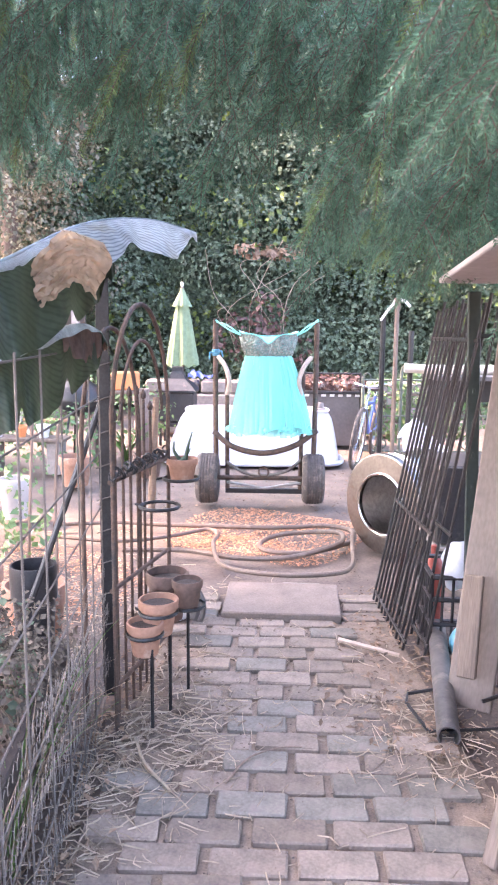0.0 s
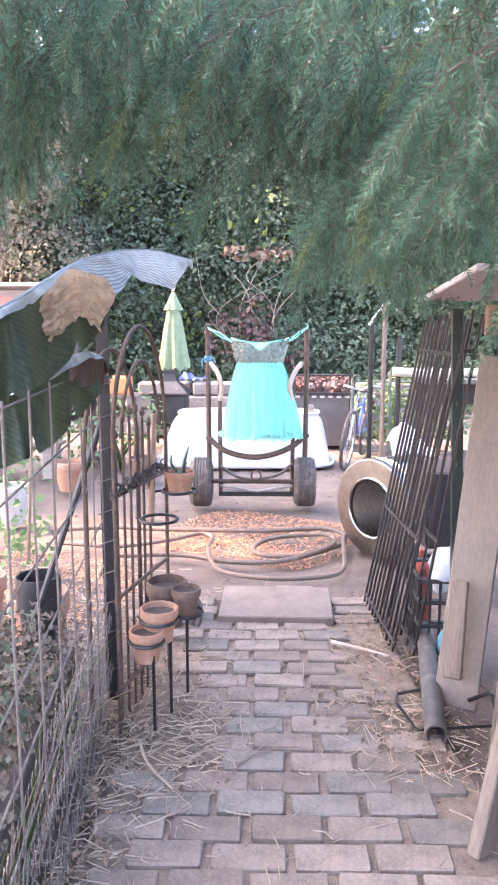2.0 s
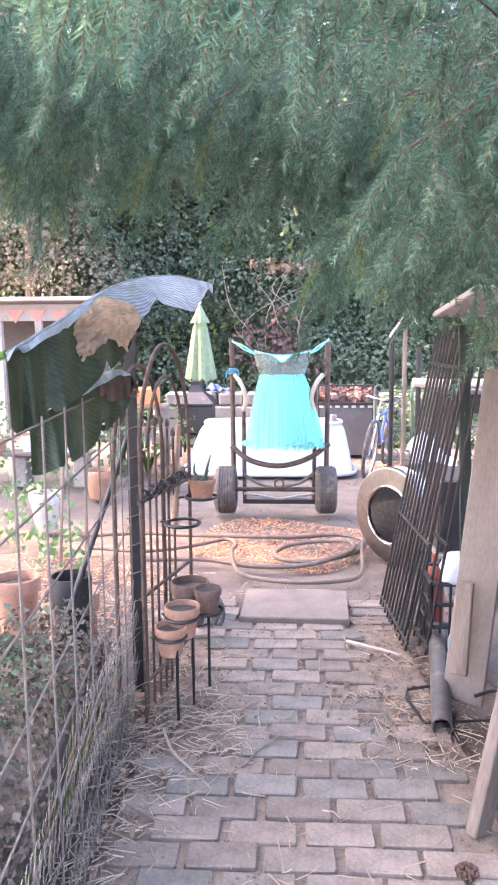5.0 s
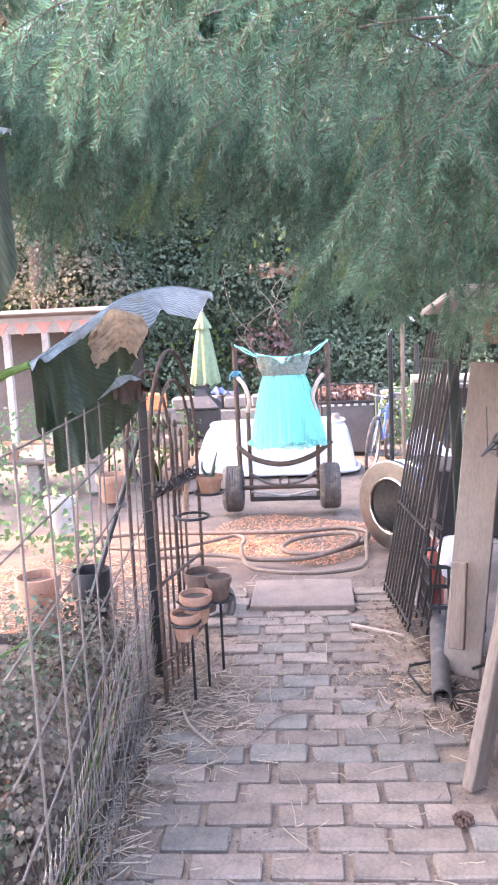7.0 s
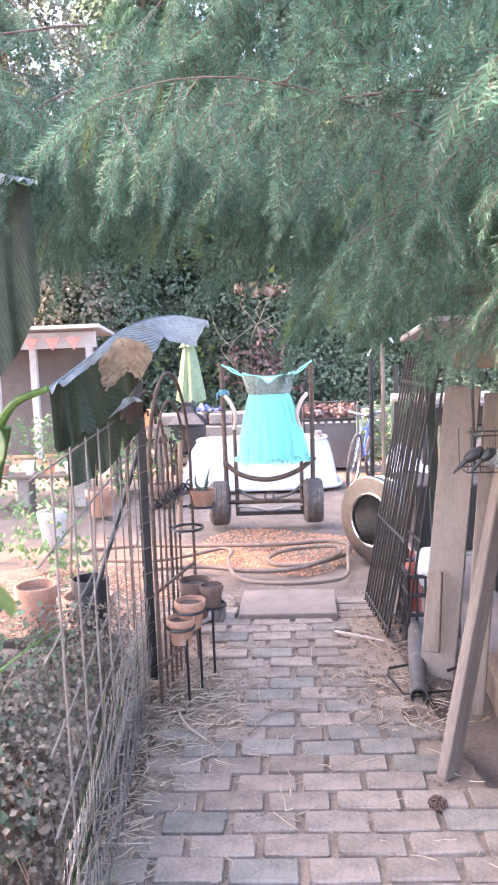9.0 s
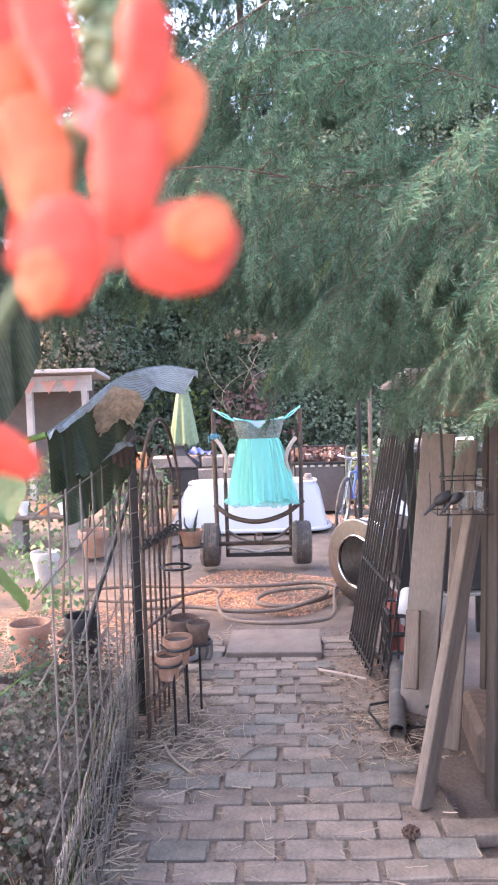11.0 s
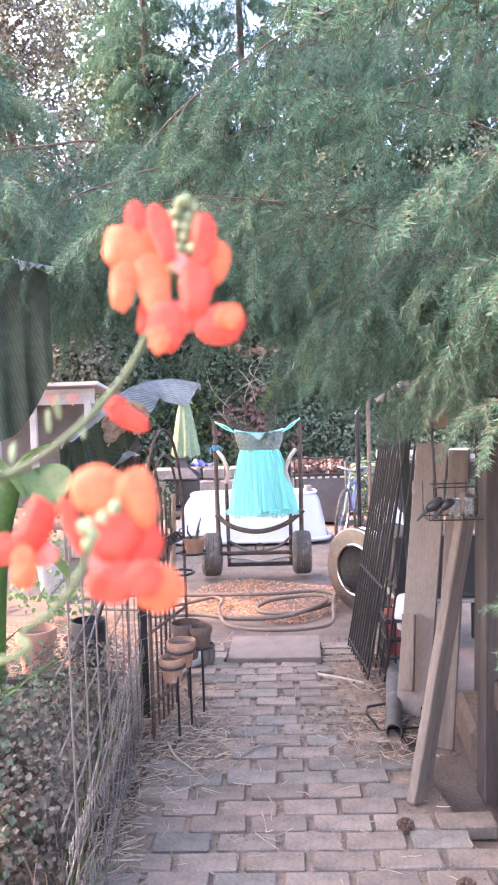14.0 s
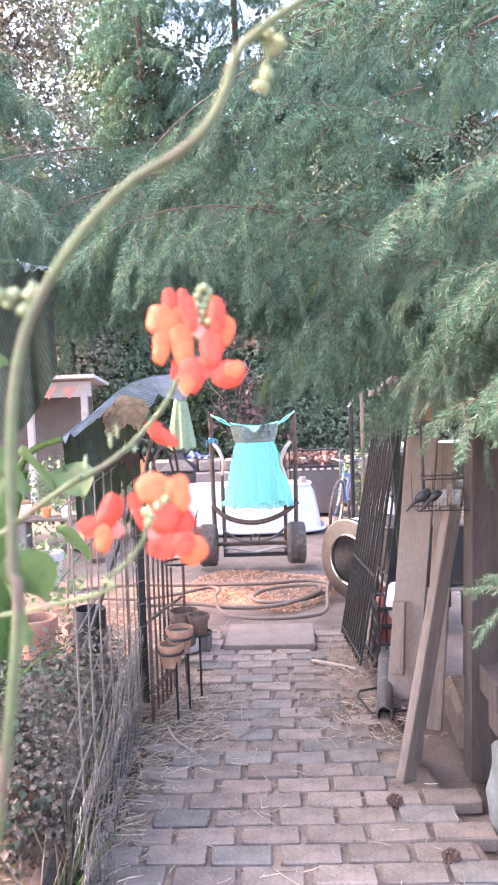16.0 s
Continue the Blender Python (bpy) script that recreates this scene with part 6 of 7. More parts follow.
bd = Vector((0.21, 0.64, 0)).normalized()
bike_r = 0.27


def bp(s, z, off=0.0):
    return Vector((bd.x * s - bd.y * off + 0.12 * z, bd.y * s + bd.x * off, z))


for s in (-0.42, 0.46):
    w = B()
    tube(w, [bp(s + bike_r * math.cos(a), bike_r + bike_r * math.sin(a)) for a in [2 * math.pi * j / 40 for j in range(40)]], 0.018, 8, closed=True)
    wh = part("wheel", w, M["rubber"], bike)
    w = B()
    tube(w, [bp(s + (bike_r - 0.022) * math.cos(a), bike_r + (bike_r - 0.022) * math.sin(a)) for a in [2 * math.pi * j / 40 for j in range(40)]], 0.009, 6, closed=True)
    part("rim", w, M["chrome"], wh)
    w = B()
    for j in range(16):
        a = 2 * math.pi * j / 16
        tube(w, [bp(s, bike_r), bp(s + 0.25 * math.cos(a), bike_r + 0.25 * math.sin(a))], 0.0018, 4, caps=False)
    part("spokes", w, M["chrome"], wh)
for nm, a, b, r, m_ in (("down_tube", (0.02, 0.27), (-0.30, 0.55), 0.017, "blue"), ("seat_tube", (0.02, 0.27), (0.10, 0.62), 0.015, "blue"), ("top_tube", (-0.29, 0.58), (0.09, 0.56), 0.015, "blue"), ("chain_stay", (0.02, 0.27), (0.46, 0.27), 0.010, "blue"),
                        ("seat_stay", (0.10, 0.56), (0.46, 0.27), 0.010, "blue"), ("fork", (-0.28, 0.60), (-0.42, 0.27), 0.013, "chrome"), ("stem", (-0.28, 0.60), (-0.25, 0.72), 0.012, "chrome"), ("seat_post", (0.10, 0.60), (0.12, 0.68), 0.011, "chrome")):
    w = B()
    tube(w, [bp(*a), bp(*b)], r, 8)
    part(nm, w, M[m_], bike)
w = B()
tube(w, smooth_path([bp(-0.12, 0.73, 0.19), bp(-0.22, 0.76, 0.14), bp(-0.26, 0.73, 0), bp(-0.22, 0.76, -0.14), bp(-0.12, 0.73, -0.19)], 6), 0.011, 8)
part("handlebar", w, M["chrome"], bike)
w = B()
bmesh.ops.create_uvsphere(w, u_segments=16, v_segments=8, radius=1)
bmesh.ops.transform(w, matrix=Matrix.Translation(bp(0.12, 0.695)) @ Matrix.Rotation(math.atan2(bd.y, bd.x), 4, "Z") @ Matrix.Diagonal((0.13, 0.075, 0.03, 1)), verts=w.verts[:])
part("saddle", w, M["blackplastic"], bike)

gate = thing("ornate_gate", (1.35, 7.6, 0), "verdigris wrought iron garden gate with scrollwork", "gate")
for x in (-0.38, 0.0, 0.38):
    bm = B()
    tube(bm, [(x, 0, 0), (x, 0, 0.86 if x == 0 else 0.78)], 0.016, 8)
    tube(bm, [Vector((x + 0.045 - (0.045 - 0.0022 * i) * math.cos(0.45 * i), 0, (0.78 if x else 0.86) + (0.055 - 0.0025 * i) * math.sin(0.45 * i))) for i in range(15)], 0.008, 6)
    part("upright", bm, M["verdigris"], gate)
for k in range(5):
    for sx in (-1, 1):
        z = 0.12 + 0.14 * k
        bm = B()
        sp_ = [Vector((sx * (0.19 + (0.085 - 0.004 * i) * math.cos(0.5 * i)), 0, z + (0.075 - 0.004 * i) * math.sin(0.5 * i) * (1 if k % 2 else -1))) for i in range(18)]
        tube(bm, sp_, 0.007, 6)
        part("scroll", bm, M["verdigris"], gate)
for z in (0.04, 0.40, 0.76):
    bm = B()
    tube(bm, [(-0.38, 0, z), (0.38, 0, z)], 0.010, 6)
    part("rail", bm, M["verdigris"], gate)
g2 = copy_thing(gate, pose(2.25, 7.65, 0, 0, 0, 4))

bm = B()
tube(bm, [(1.064, 6.2, 0), (1.064, 6.2, 1.42)], 0.019, 10)
tube(bm, [(1.064, 6.2, 1.42), (1.064, 6.2, 1.51)], 0.026, 8)
single("wooden_pole", bm, M["wood_dark"], (0, 0, 0), "tall grey wooden pole with a pale block on top", "pole")
for x, y, h in ((0.965, 6.25, 1.36), (1.16, 6.05, 1.25)):
    bm = B()
    tube(bm, [(x, y, 0), (x, y, h)], 0.022, 8)
    single("dark_pole", bm, M["iron"], (0, 0, 0), "dark round metal pole in the yard", "pole", "dark poles")
gf_ = new("gate_flowers", leaf_cloud("gate_flowers", [(1.25, 7.9, 0.45), (1.6, 8.0, 0.5), (2.0, 7.95, 0.45)], [(0.25, 0.2, 0.35), (0.25, 0.2, 0.4), (0.3, 0.2, 0.35)], 1500, 0.05, M["beanleaf"], 91))
tagged(gf_, "pale green leafy plants growing behind the iron gate", "plants", kind="stuff")
gl = thing("flower_garland", (1.0, 6.2, 1.36), "string of small white paper flowers hung between poles", "garland")
gp = smooth_path([(-0.06, 0, -0.02), (-0.02, 0, 0.04), (0.03, 0, 0.10), (0.06, 0, 0.14), (0.12, 0, 0.13), (0.16, 0, 0.09)], 3)
for k, p in enumerate(gp):
    bm = B()
    for j in range(5):
        a = j * 1.257 + k
        d_ = Vector((math.cos(a), -0.4, math.sin(a)))
        lathe(bm, [(0, 0), (0.006, 0.005), (0.005, 0.012), (0, 0.015)], 6, p, d_.to_track_quat("Z", "Y").to_matrix())
    part("paper_flower", bm, M["white"], gl)

tb = thing("work_table", (2.02, 6.0, 0), "dark outdoor work table with a grey top", "table")
bm = B()
box(bm, (0, 0, 0.90), (1.45, 0.55, 0.035))
part("tabletop", bm, M["darkgrey"], tb, "", False)
for sx in (-0.66, 0.66):
    for sy in (-0.22, 0.22):
        bm = B()
        box(bm, (sx, sy, 0.44), (0.05, 0.05, 0.885))
        part("leg", bm, M["black"], tb, "", False)
bm = B()
box(bm, (0, 0.22, 0.78), (1.3, 0.03, 0.2))
part("apron", bm, M["black"], tb, "", False)
bm = B()
tube(bm, smooth_path([(1.10, 5.95, 0.965), (1.35, 5.95, 0.955), (1.7, 5.96, 0.955), (1.95, 5.97, 0.96)], 5), 0.036, 14)
single("paper_roll", bm, M["paper"], (0, 0, 0), "long pale rolled sheet lying on the work table", "roll")
bm = B()
grid_surface(bm, lambda u, v: Vector((0.98 + 0.34 * u, 5.15 + 0.3 * v, 0.30 + 0.32 * math.sin(math.pi * (0.15 + 0.6 * v)) * (0.75 + 0.3 * math.sin(u * 5)) + 0.012 * math.sin(u * 30 + v * 8))), 24, 16, 0.006)
box(bm, (1.15, 5.3, 0.16), (0.3, 0.25, 0.32), None, 0.03)
single("wrapped_package", bm, M["white_plastic"], (0, 0, 0), "package wrapped in white plastic sheet on the soil", "package")
cab = thing("metal_cabinet", (1.12, 3.75, 0), "black metal cabinet standing behind the railings", "cabinet")
bm = B()
box(bm, (0, 0, 0.44), (0.50, 0.42, 0.38), None, 0.01)
part("cabinet_body", bm, M["black"], cab, "", False)
bm = B()
box(bm, (0, -0.02, 0.235), (0.52, 0.44, 0.018), None, 0.003)
part("pale_base", bm, M["tyre_rim"], cab, "pale metal base edge", False)
for sx in (-0.22, 0.22):
    for sy in (-0.2, 0.2):
        bm = B()
        box(bm, (sx, sy, 0.115), (0.03, 0.03, 0.225))
        part("leg", bm, M["iron"], cab, "", False)
bm = B()
box(bm, (0.845, 2.85, 0.70), (0.046, 0.02, 1.40), Matrix.Rotation(radians(-2.2), 3, "Y"), 0.003)
for k in range(9):
    box(bm, (0.845 - 0.0384 * (0.2 + 0.12 * k - 0.70), 2.838, 0.2 + 0.12 * k), (0.012, 0.006, 0.02), None, 0.002)
single("green_post", bm, M["greenpost"], (0, 0, 0), "dark green painted steel fence stake beside the shed", "post", smooth=False)

crate = thing("plastic_crate", (0.845, 3.02, 0), "dark plastic lattice crate beside the shed", "crate")
bm = B()
for z in (0.02, 0.12, 0.22, 0.31):
    for a, b in (((-0.12, -0.14), (0.12, -0.14)), ((0.12, -0.14), (0.12, 0.14)), ((0.12, 0.14), (-0.12, 0.14)), ((-0.12, 0.14), (-0.12, -0.14))):
        tube(bm, [(*a, z), (*b, z)], 0.010, 5)
for k in range(7):
    x = -0.12 + 0.04 * k
    tube(bm, [(x, -0.14, 0), (x, -0.14, 0.32)], 0.006, 5)
    tube(bm, [(-0.12, -0.14 + 0.046 * k, 0), (-0.12, -0.14 + 0.046 * k, 0.32)], 0.006, 5)
part("lattice", bm, M["blackplastic"], crate)
bm = B()
bmesh.ops.create_uvsphere(bm, u_segments=16, v_segments=10, radius=1)
bmesh.ops.transform(bm, matrix=Matrix.Translation((0.84, 2.93, 0.35)) @ Matrix.Diagonal((0.075, 0.07, 0.10, 1)), verts=bm.verts[:])
for v in bm.verts:
    v.co += Vector((0.02, 0.02, 0.02)) * noise.noise(v.co * 22)
single("plastic_bag", bm, M["white_plastic"], (0, 0, 0), "crumpled translucent plastic bag on the crate", "bag")
bm = B()
bmesh.ops.create_uvsphere(bm, u_segments=20, v_segments=12, radius=0.075)
single("blue_ball", bm, M["teal"], (0.855, 2.80, 0.075), "faded blue rubber ball on the soil", "ball")
bm = B()
lathe(bm, [(0, 0), (0.045, 0), (0.05, 0.01), (0.05, 0.24), (0.04, 0.28), (0.015, 0.30), (0.015, 0.34), (0, 0.345)], 14)
single("red_canister", bm, M["red"], (0.80, 3.22, 0), "dull red metal canister behind the railings", "canister")

bm = B()
lathe(bm, [(0.036, 0), (0.036, 0.80), (0.031, 0.80), (0.031, 0.0), (0.036, 0)], 20, (0, 0, 0), Matrix.Rotation(radians(92), 3, "X"))
ob = single("drain_pipe", bm, M["pipe"], (0.772, 2.99, 0.062), "length of black plastic drain pipe lying on bricks", "pipe")
ob.rotation_euler = (0, 0, radians(-9))
st = thing("iron_boot_scraper", (0.70, 2.35, 0), "bent black iron frame lying beside the pipe", "iron frame")
bm = B()
tube(bm, [(-0.10, -0.08, 0.012), (-0.14, 0.10, 0.012), (-0.13, 0.13, 0.03), (0.16, 0.20, 0.05), (0.20, 0.12, 0.05), (0.17, -0.06, 0.02), (-0.10, -0.08, 0.012)], 0.006, 6)
part("frame", bm, M["iron"], st)
bm = B()
tube(bm, smooth_path([(0.10, 0.05, 0.05), (0.19, 0.06, 0.07), (0.22, -0.04, 0.05), (0.18, -0.10, 0.02)], 4), 0.007, 6)
part("hook", bm, M["iron"], st)
bm = B()
tube(bm, smooth_path([(0.374, 2.958, 0.012), (0.46, 2.90, 0.016), (0.595, 2.825, 0.012)], 4), 0.011, 6, taper=0.008)
single("stick", bm, M["stick"], (0, 0, 0), "pale bare stick lying on the path", "stick")
bm = B()
tube(bm, smooth_path([(-0.31, 2.18, 0.012), (-0.26, 2.05, 0.014), (-0.17, 1.93, 0.012)], 4), 0.006, 6, taper=0.004)
single("stick", bm, M["straw"], (0, 0, 0), "thin dry stalk lying across bricks", "stick")
bm = B()
tube(bm, smooth_path([(-0.02, 1.97, 0.012), (0.04, 2.08, 0.02), (0.13, 2.14, 0.02), (0.20, 2.16, 0.012)], 5), 0.0035, 6, taper=0.002)
single("stick", bm, M["wood_dark"], (0, 0, 0), "thin curved dark twig on the bricks", "stick")

# ---- hanging wire basket with metal birds ----
hb = thing("wire_basket", (0.80, 1.75, 1.01), "black wire hanging basket with two small metal birds", "hanging basket")
for z, g in ((0.0, 0.0), (0.115, -0.03)):
    bm = B()
    tube(bm, [(-0.085 - g, -0.05, z), (0.11 + g, -0.05, z), (0.11 + g, 0.07, z), (-0.085 - g, 0.07, z)], 0.0026, 6, closed=True)
    part("basket_ring", bm, M["iron"], hb)
for k in range(6):
    x = -0.085 + 0.039 * k
    bm = B()
    tube(bm, [(x, 0.07, 0.13), (x, 0.06, 0.0), (x, -0.05, 0.0), (x, -0.05, 0.03)], 0.0018, 5)
    part("wire", bm, M["iron"], hb)
bm = B()
tube(bm, smooth_path([(-0.05, 0.0, 0.0), (-0.055, 0.0, 0.15), (-0.06, 0.0, 0.30), (-0.05, 0.05, 0.35)], 4), 0.005, 6)
part("hanger", bm, M["iron"], hb)
for x, s in ((-0.07, 0.8), (-0.025, 0.7)):
    bm = B()
    bmesh.ops.create_uvsphere(bm, u_segments=12, v_segments=8, radius=1)
    bmesh.ops.transform(bm, matrix=Matrix.Translation((x, -0.05, 0.055)) @ Matrix.Rotation(radians(-35), 4, "Y") @ Matrix.Diagonal((0.042 * s, 0.018, 0.024 * s, 1)), verts=bm.verts[:])
    r_ = bmesh.ops.create_uvsphere(bm, u_segments=10, v_segments=6, radius=0.015 * s)
    bmesh.ops.transform(bm, matrix=Matrix.Translation((x + 0.025 * s, -0.05, 0.09 * s)), verts=r_["verts"])
    tube(bm, [(x - 0.02, -0.05, 0.04), (x - 0.075 * s, -0.05, 0.0)], 0.008, 6, taper=0.003)
    part("metal_bird", bm, M["iron"], hb)

M["clear_glass"] = mat("clear_glass", (0.85, 0.88, 0.88), 0.06, scale=6, var=0.02, bump=0)
M["clear_glass"].node_tree.nodes["Principled BSDF"].inputs["Transmission Weight"].default_value = 0.9
for x, y, r in ((0.815, 1.76, 0.024), (0.872, 1.77, 0.021)):
    bm = B()
    lathe(bm, [(0, 0), (r * 0.75, 0), (r * 0.8, 0.004), (r, 0.058), (r * 1.06, 0.064), (r * 0.94, 0.060), (r * 0.74, 0.008), (0, 0.007)], 18)
    single("glass_cup", bm, M["clear_glass"], (x, y, 1.014), "small clear glass cup standing in the wire basket", "glass cup", "cups in the basket")

# ---- stones at the right edge of the path ----
def rock(at, s, m_, label, seed, rot=0):
    bm = B()
    bmesh.ops.create_cube(bm, size=1.0)
    bmesh.ops.subdivide_edges(bm, edges=bm.edges[:], cuts=4, use_grid_fill=True)
    for v in bm.verts:
        c = v.co.normalized() * 0.62
        v.co = v.co.lerp(c, 0.35) + 0.10 * Vector((noise.noise(v.co * 2.5 + Vector((seed, 0, 0))), noise.noise(v.co * 2.5 + Vector((0, seed, 0))), noise.noise(v.co * 2.5 + Vector((0, 0, seed)))))
    bmesh.ops.transform(bm, matrix=Matrix.Rotation(radians(rot), 4, "Z") @ Matrix.Diagonal((*s, 1)), verts=bm.verts[:])
    single("stone", bm, M[m_], at, label, "stone", "path edge stones", smooth=False)


rock((0.985, 1.36, 0.13), (0.16, 0.22, 0.30), "slate", "upright grey-green stone slab at the path edge", 3, 20)
rock((0.95, 1.17, 0.07), (0.13, 0.18, 0.16), "slate", "pale grey stone beside the path", 8, -15)
for x, y in ((0.58, 1.52), (0.70, 1.20)):
    cn = thing("fir_cone", (x, y, 0.024), "small dark fir cone lying on the bricks", "cone", "fir cones")
    bm = B()
    for k in range(34):
        a = k * 2.4
        f = k / 34
        rr = 0.018 * math.sin(math.pi * (0.12 + 0.8 * f))
        box(bm, (-0.026 + 0.052 * f, rr * math.cos(a), rr * math.sin(a)), (0.007, 0.010, 0.010), Matrix.Rotation(a, 3, "X"), 0)
    part("cone_body", bm, M["cone"], cn, "", False)

# ---- wood chips in the sunny patch, straw on the path ----
cv, cf = [], []
for k in range(9000):
    a, r = rng.random() * 6.283, math.sqrt(rng.random())
    x, y = 0.05 + 0.62 * r * math.cos(a), 4.66 + 0.62 * r * math.sin(a) + 0.1 * math.cos(a * 3)
    if rng.random() < 0.35:
        x, y = -1.25 + 0.7 * r * math.cos(a), 3.6 + 0.7 * r * math.sin(a)
    th_ = rng.random() * 6.283
    l, w = 0.004 + 0.010 * rng.random() ** 2, 0.002 + 0.003 * rng.random()
    z = max(-0.03, ground_height(x, y)) + 0.002
    d1, d2 = np.array([math.cos(th_), math.sin(th_), rng.normal(0, 0.25)]) * l, np.array([-math.sin(th_), math.cos(th_), rng.normal(0, 0.25)]) * w
    p = np.array([x, y, z + 0.006 * rng.random()])
    i0 = len(cv)
    cv += [p - d1 - d2, p + d1 - d2, p + d1 + d2, p - d1 + d2]
    cf.append((i0, i0 + 1, i0 + 2, i0 + 3))
ob = new("wood_chips", mesh_of("wood_chips", cv, cf, M["chips"]))
tagged(ob, "scattered orange-brown wood chips on the soil", "wood chips", kind="stuff")
sv, sf = [], []


def straw_at(x, y, l, r, z=0.006):
    th_ = rng.random() * 6.283
    d1 = Vector((math.cos(th_), math.sin(th_), rng.normal(0, 0.06))) * l
    s1 = Vector((-math.sin(th_), math.cos(th_), 0)) * r
    bend = s1 * rng.normal(0, 3)
    p = Vector((x, y, z + 0.006 * rng.random()))
    i0 = len(sv)
    for q, bb in ((p - d1, 0), (p, 1), (p + d1, 0)):
        c = q + bend * bb
        sv.extend([c - s1, c + s1, c + Vector((0, 0, r * 1.6))])
    for a in (i0, i0 + 3):
        sf.extend([(a, a + 3, a + 5, a + 2), (a + 1, a + 2, a + 5, a + 4), (a, a + 1, a + 4, a + 3)])


for k in range(400):
    straw_at(-0.20 + 0.13 * rng.normal(), 2.22 + 0.28 * rng.normal(), 0.02 + 0.05 * rng.random() ** 2, 0.0012 + 0.001 * rng.random())
for k in range(420):
    straw_at(-0.42 + 1.2 * rng.random(), 1.0 + 2.6 * rng.random(), 0.012 + 0.045 * rng.random() ** 2, 0.001 + 0.001 * rng.random())
for k in range(220):
    straw_at(0.55 + 0.12 * rng.normal(), 2.0 + 0.5 * rng.random(), 0.015 + 0.05 * rng.random() ** 2, 0.001 + 0.001 * rng.random())
for k in range(300):
    straw_at(-0.36 + 0.05 * rng.normal(), 1.0 + 1.3 * rng.random(), 0.02 + 0.05 * rng.random() ** 2, 0.001 + 0.001 * rng.random())
for k in range(900):
    straw_at(-1.15 + 0.4 * rng.normal(), 3.2 + 0.5 * rng.normal(), 0.02 + 0.06 * rng.random() ** 2, 0.0014 + 0.001 * rng.random(), 0.004)
ob = new("straw", mesh_of("straw", sv, sf, M["straw"]))
tagged(ob, "loose dry straw scattered over path and soil", "straw", kind="stuff")
dv, df = [], []
for k in range(5200):
    x, y = (-0.45 + 1.3 * rng.random(), 0.95 + 2.4 * rng.random()) if k % 3 else (-1.2 + 2.0 * rng.random(), 3.3 + 2.6 * rng.random())
    r = 0.0015 + 0.004 * rng.random() ** 3
    p = np.array([x, y, (0.004 if y < 3.2 else ground_height(x, y) - 0.01) + r * 0.3])
    i0 = len(dv)
    rot = rng.random() * 6.283
    for j in range(3):
        dv.append(p + np.array([r * 1.4 * math.cos(rot + 2.094 * j), r * math.sin(rot + 2.094 * j), 0]))
    dv.append(p + np.array([0, 0, r]))
    df += [(i0, i0 + 1, i0 + 3), (i0 + 1, i0 + 2, i0 + 3), (i0 + 2, i0, i0 + 3)]
ob = new("grit", mesh_of("grit", dv, df, M["soil"]))
tagged(ob, "loose crumbs of soil and grit on the ground", "grit", kind="stuff")

lv, lf = [], []
for k in range(3200):
    if k % 2:
        x, y = -1.6 + 3.2 * rng.random(), 4.9 + 3.6 * rng.random()
    elif k % 4 == 0:
        x, y = -0.45 + 0.07 * rng.normal(), 1.0 + 2.2 * rng.random()
    else:
        x, y = 0.62 + 0.14 * rng.normal(), 2.1 + 1.6 * rng.random()
    th_, s_ = rng.random() * 6.283, 0.006 + 0.016 * rng.random() ** 2
    z = max(ground_height(x, y) - 0.01, 0.012 if y < 3.3 and -0.4 < x < 0.68 else -1) + 0.003
    p = np.array([x, y, z])
    d1 = np.array([math.cos(th_), math.sin(th_), rng.normal(0, 0.3)]) * s_
    d2 = np.array([-math.sin(th_), math.cos(th_), rng.normal(0, 0.3)]) * s_ * 0.45
    i0 = len(lv)
    lv += [p - d1, p + d2 + np.array([0, 0, s_ * 0.2]), p + d1, p - d2 + np.array([0, 0, s_ * 0.2])]
    lf += [(i0, i0 + 1, i0 + 2), (i0, i0 + 2, i0 + 3)]
ob = new("leaf_litter", mesh_of("leaf_litter", lv, lf, M["litter"]))
tagged(ob, "dry brown leaf litter strewn over the soil", "leaf litter", kind="stuff")

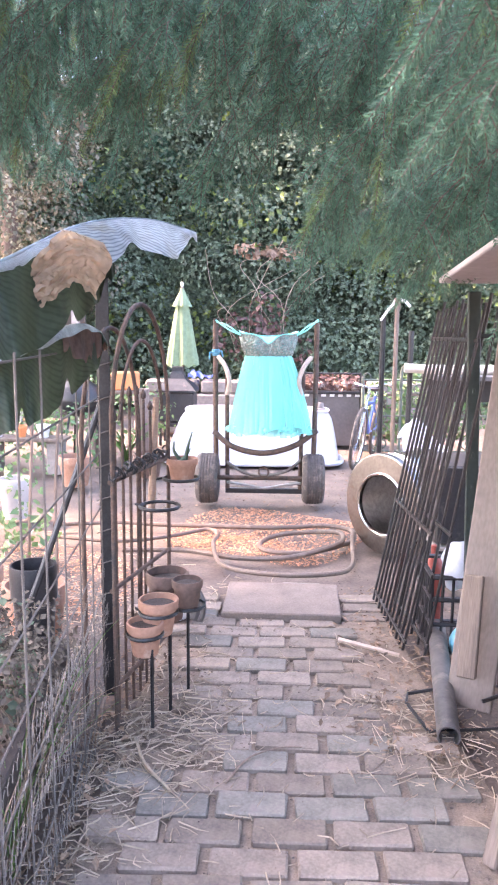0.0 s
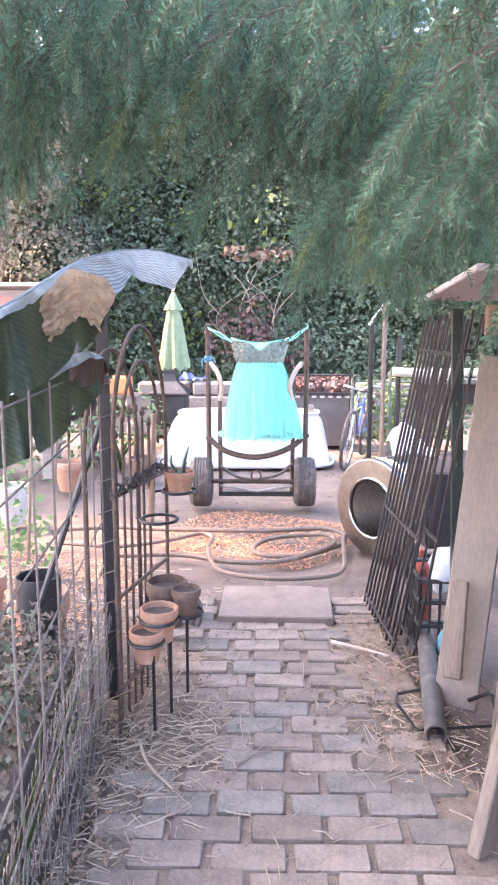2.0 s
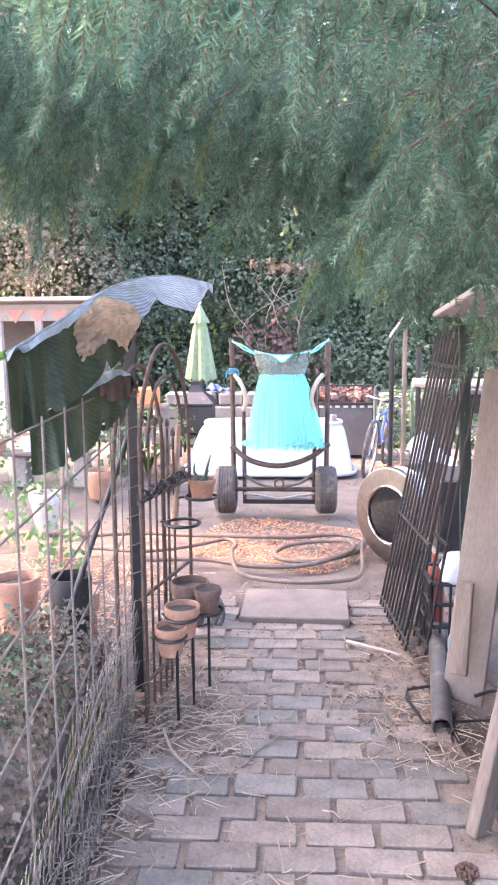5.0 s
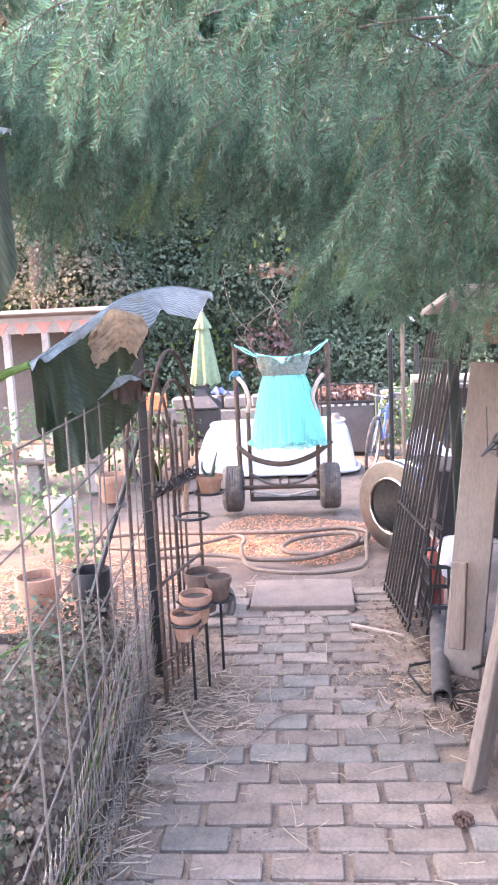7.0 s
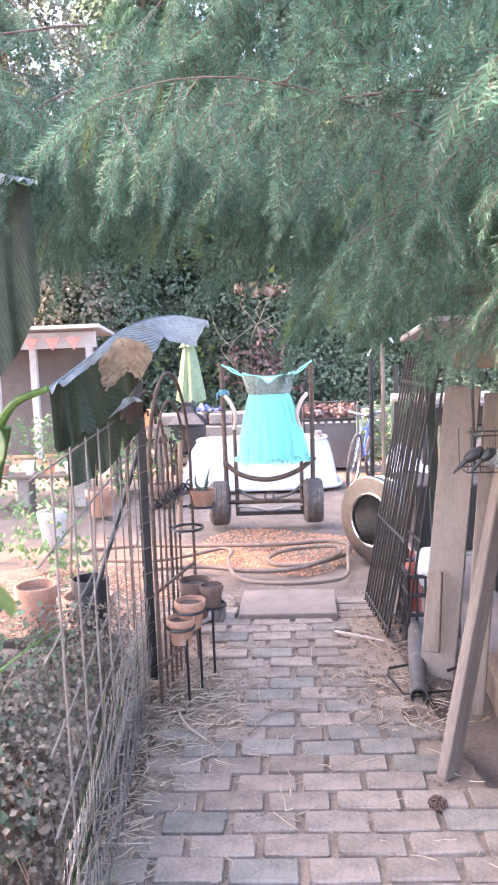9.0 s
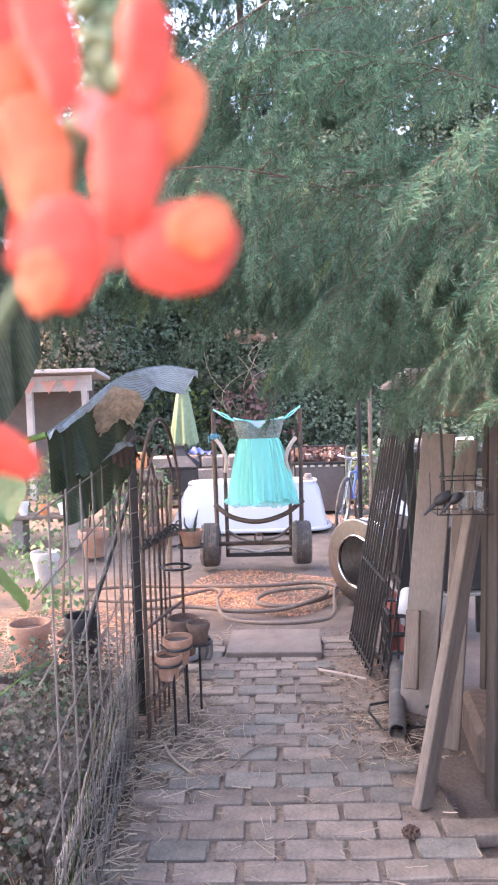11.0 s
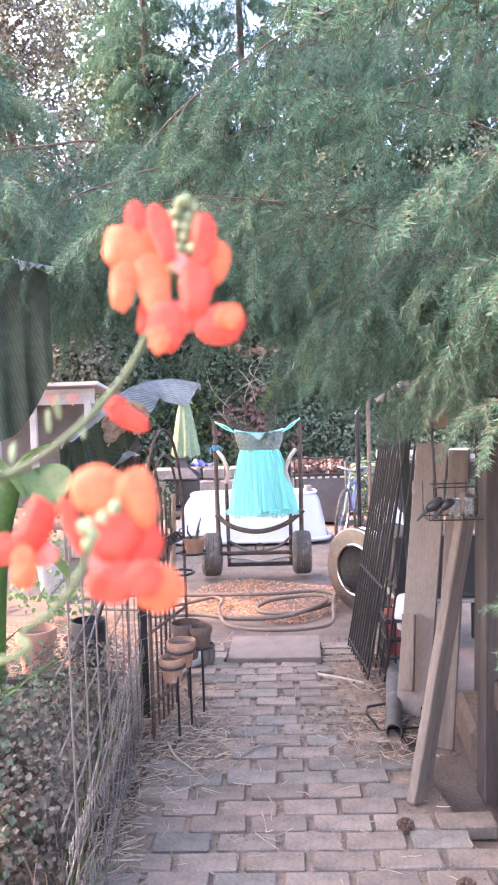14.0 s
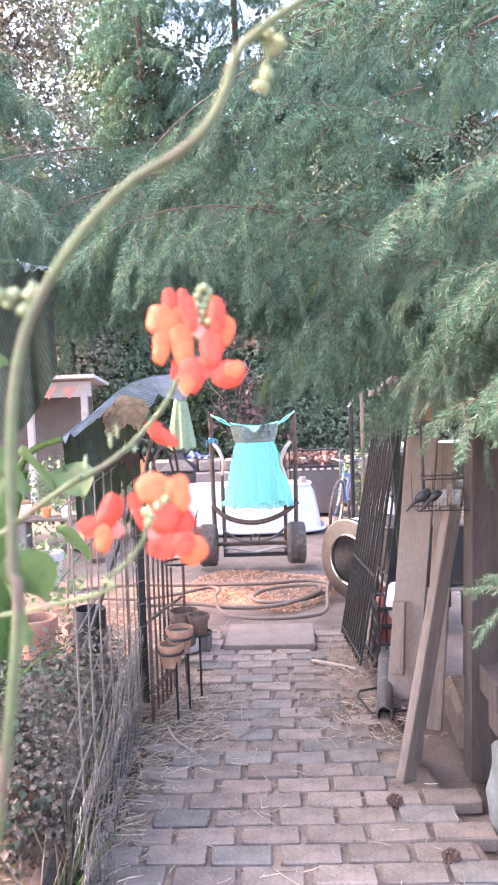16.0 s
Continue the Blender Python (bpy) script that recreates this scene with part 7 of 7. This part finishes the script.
# ---- bricks of the path ----
def brick_mesh(k, length):
    r4 = random.Random(100 + k)
    bm = B()
    box(bm, (0, 0, -0.022), (length, 0.092, 0.05), None, 0.005)
    for v in bm.verts:
        v.co += Vector((r4.uniform(-0.003, 0.003), r4.uniform(-0.003, 0.003), r4.uniform(-0.0015, 0.0015)))
    me = bpy.data.meshes.new("brick")
    bm.to_mesh(me)
    bm.free()
    me.materials.append(M["brick_grey"] if k % 5 == 4 else M["brick"])
    return me


WHOLE = [brick_mesh(k, 0.190) for k in range(10)]
HALF = [brick_mesh(20 + k, 0.095) for k in range(3)]
r5 = random.Random(12)
for row in range(-1, 21):
    yb = 0.995 + 0.105 * row
    off = (0.046 if row % 2 else -0.048) + r5.uniform(-0.008, 0.008)
    lo = -0.40 if yb < 1.35 else -0.36 if yb < 1.95 else -0.22 if yb < 2.6 else -0.30
    hi = 0.86 if yb < 1.55 else 0.68 if yb < 2.2 else 0.56 if yb < 2.55 else 0.50
    lo += r5.uniform(-0.05, 0.07)
    for c in range(-4, 6):
        x = off + 0.212 * (c + 0.5)
        if x - 0.1 < lo - 0.06 or x + 0.1 > hi + 0.07:
            continue
        short = x + 0.1 > hi + 0.02 and r5.random() < 0.6
        ob = new("brick", r5.choice(HALF) if short else r5.choice(WHOLE))
        ob.parent = path
        sunk = 0.006 if (x < 0.02 and 2.05 < yb < 2.6) or (x > 0.42 and 2.2 < yb < 2.7) else 0.0
        ob.matrix_basis = pose(x - (0.052 if short else 0) + r5.uniform(-0.006, 0.006), yb + 0.05 + r5.uniform(-0.004, 0.004), 0.006 + r5.uniform(-0.003, 0.003) - sunk, r5.uniform(-1.2, 1.2), r5.uniform(-0.8, 0.8), r5.uniform(-1.8, 1.8))
for x, y, a in ((-0.24, 3.24, 2), (-0.23, 3.35, -3), (-0.25, 3.46, 1), (0.50, 3.25, 3), (0.52, 3.36, -2), (0.51, 3.48, 4), (-0.46, 3.3, 6), (0.02, 3.62, 1), (0.24, 3.63, -2)):
    ob = new("brick", WHOLE[int(abs(x) * 100) % 10])
    ob.parent = path
    ob.matrix_basis = pose(x, y, -0.004, 0, 0, a)
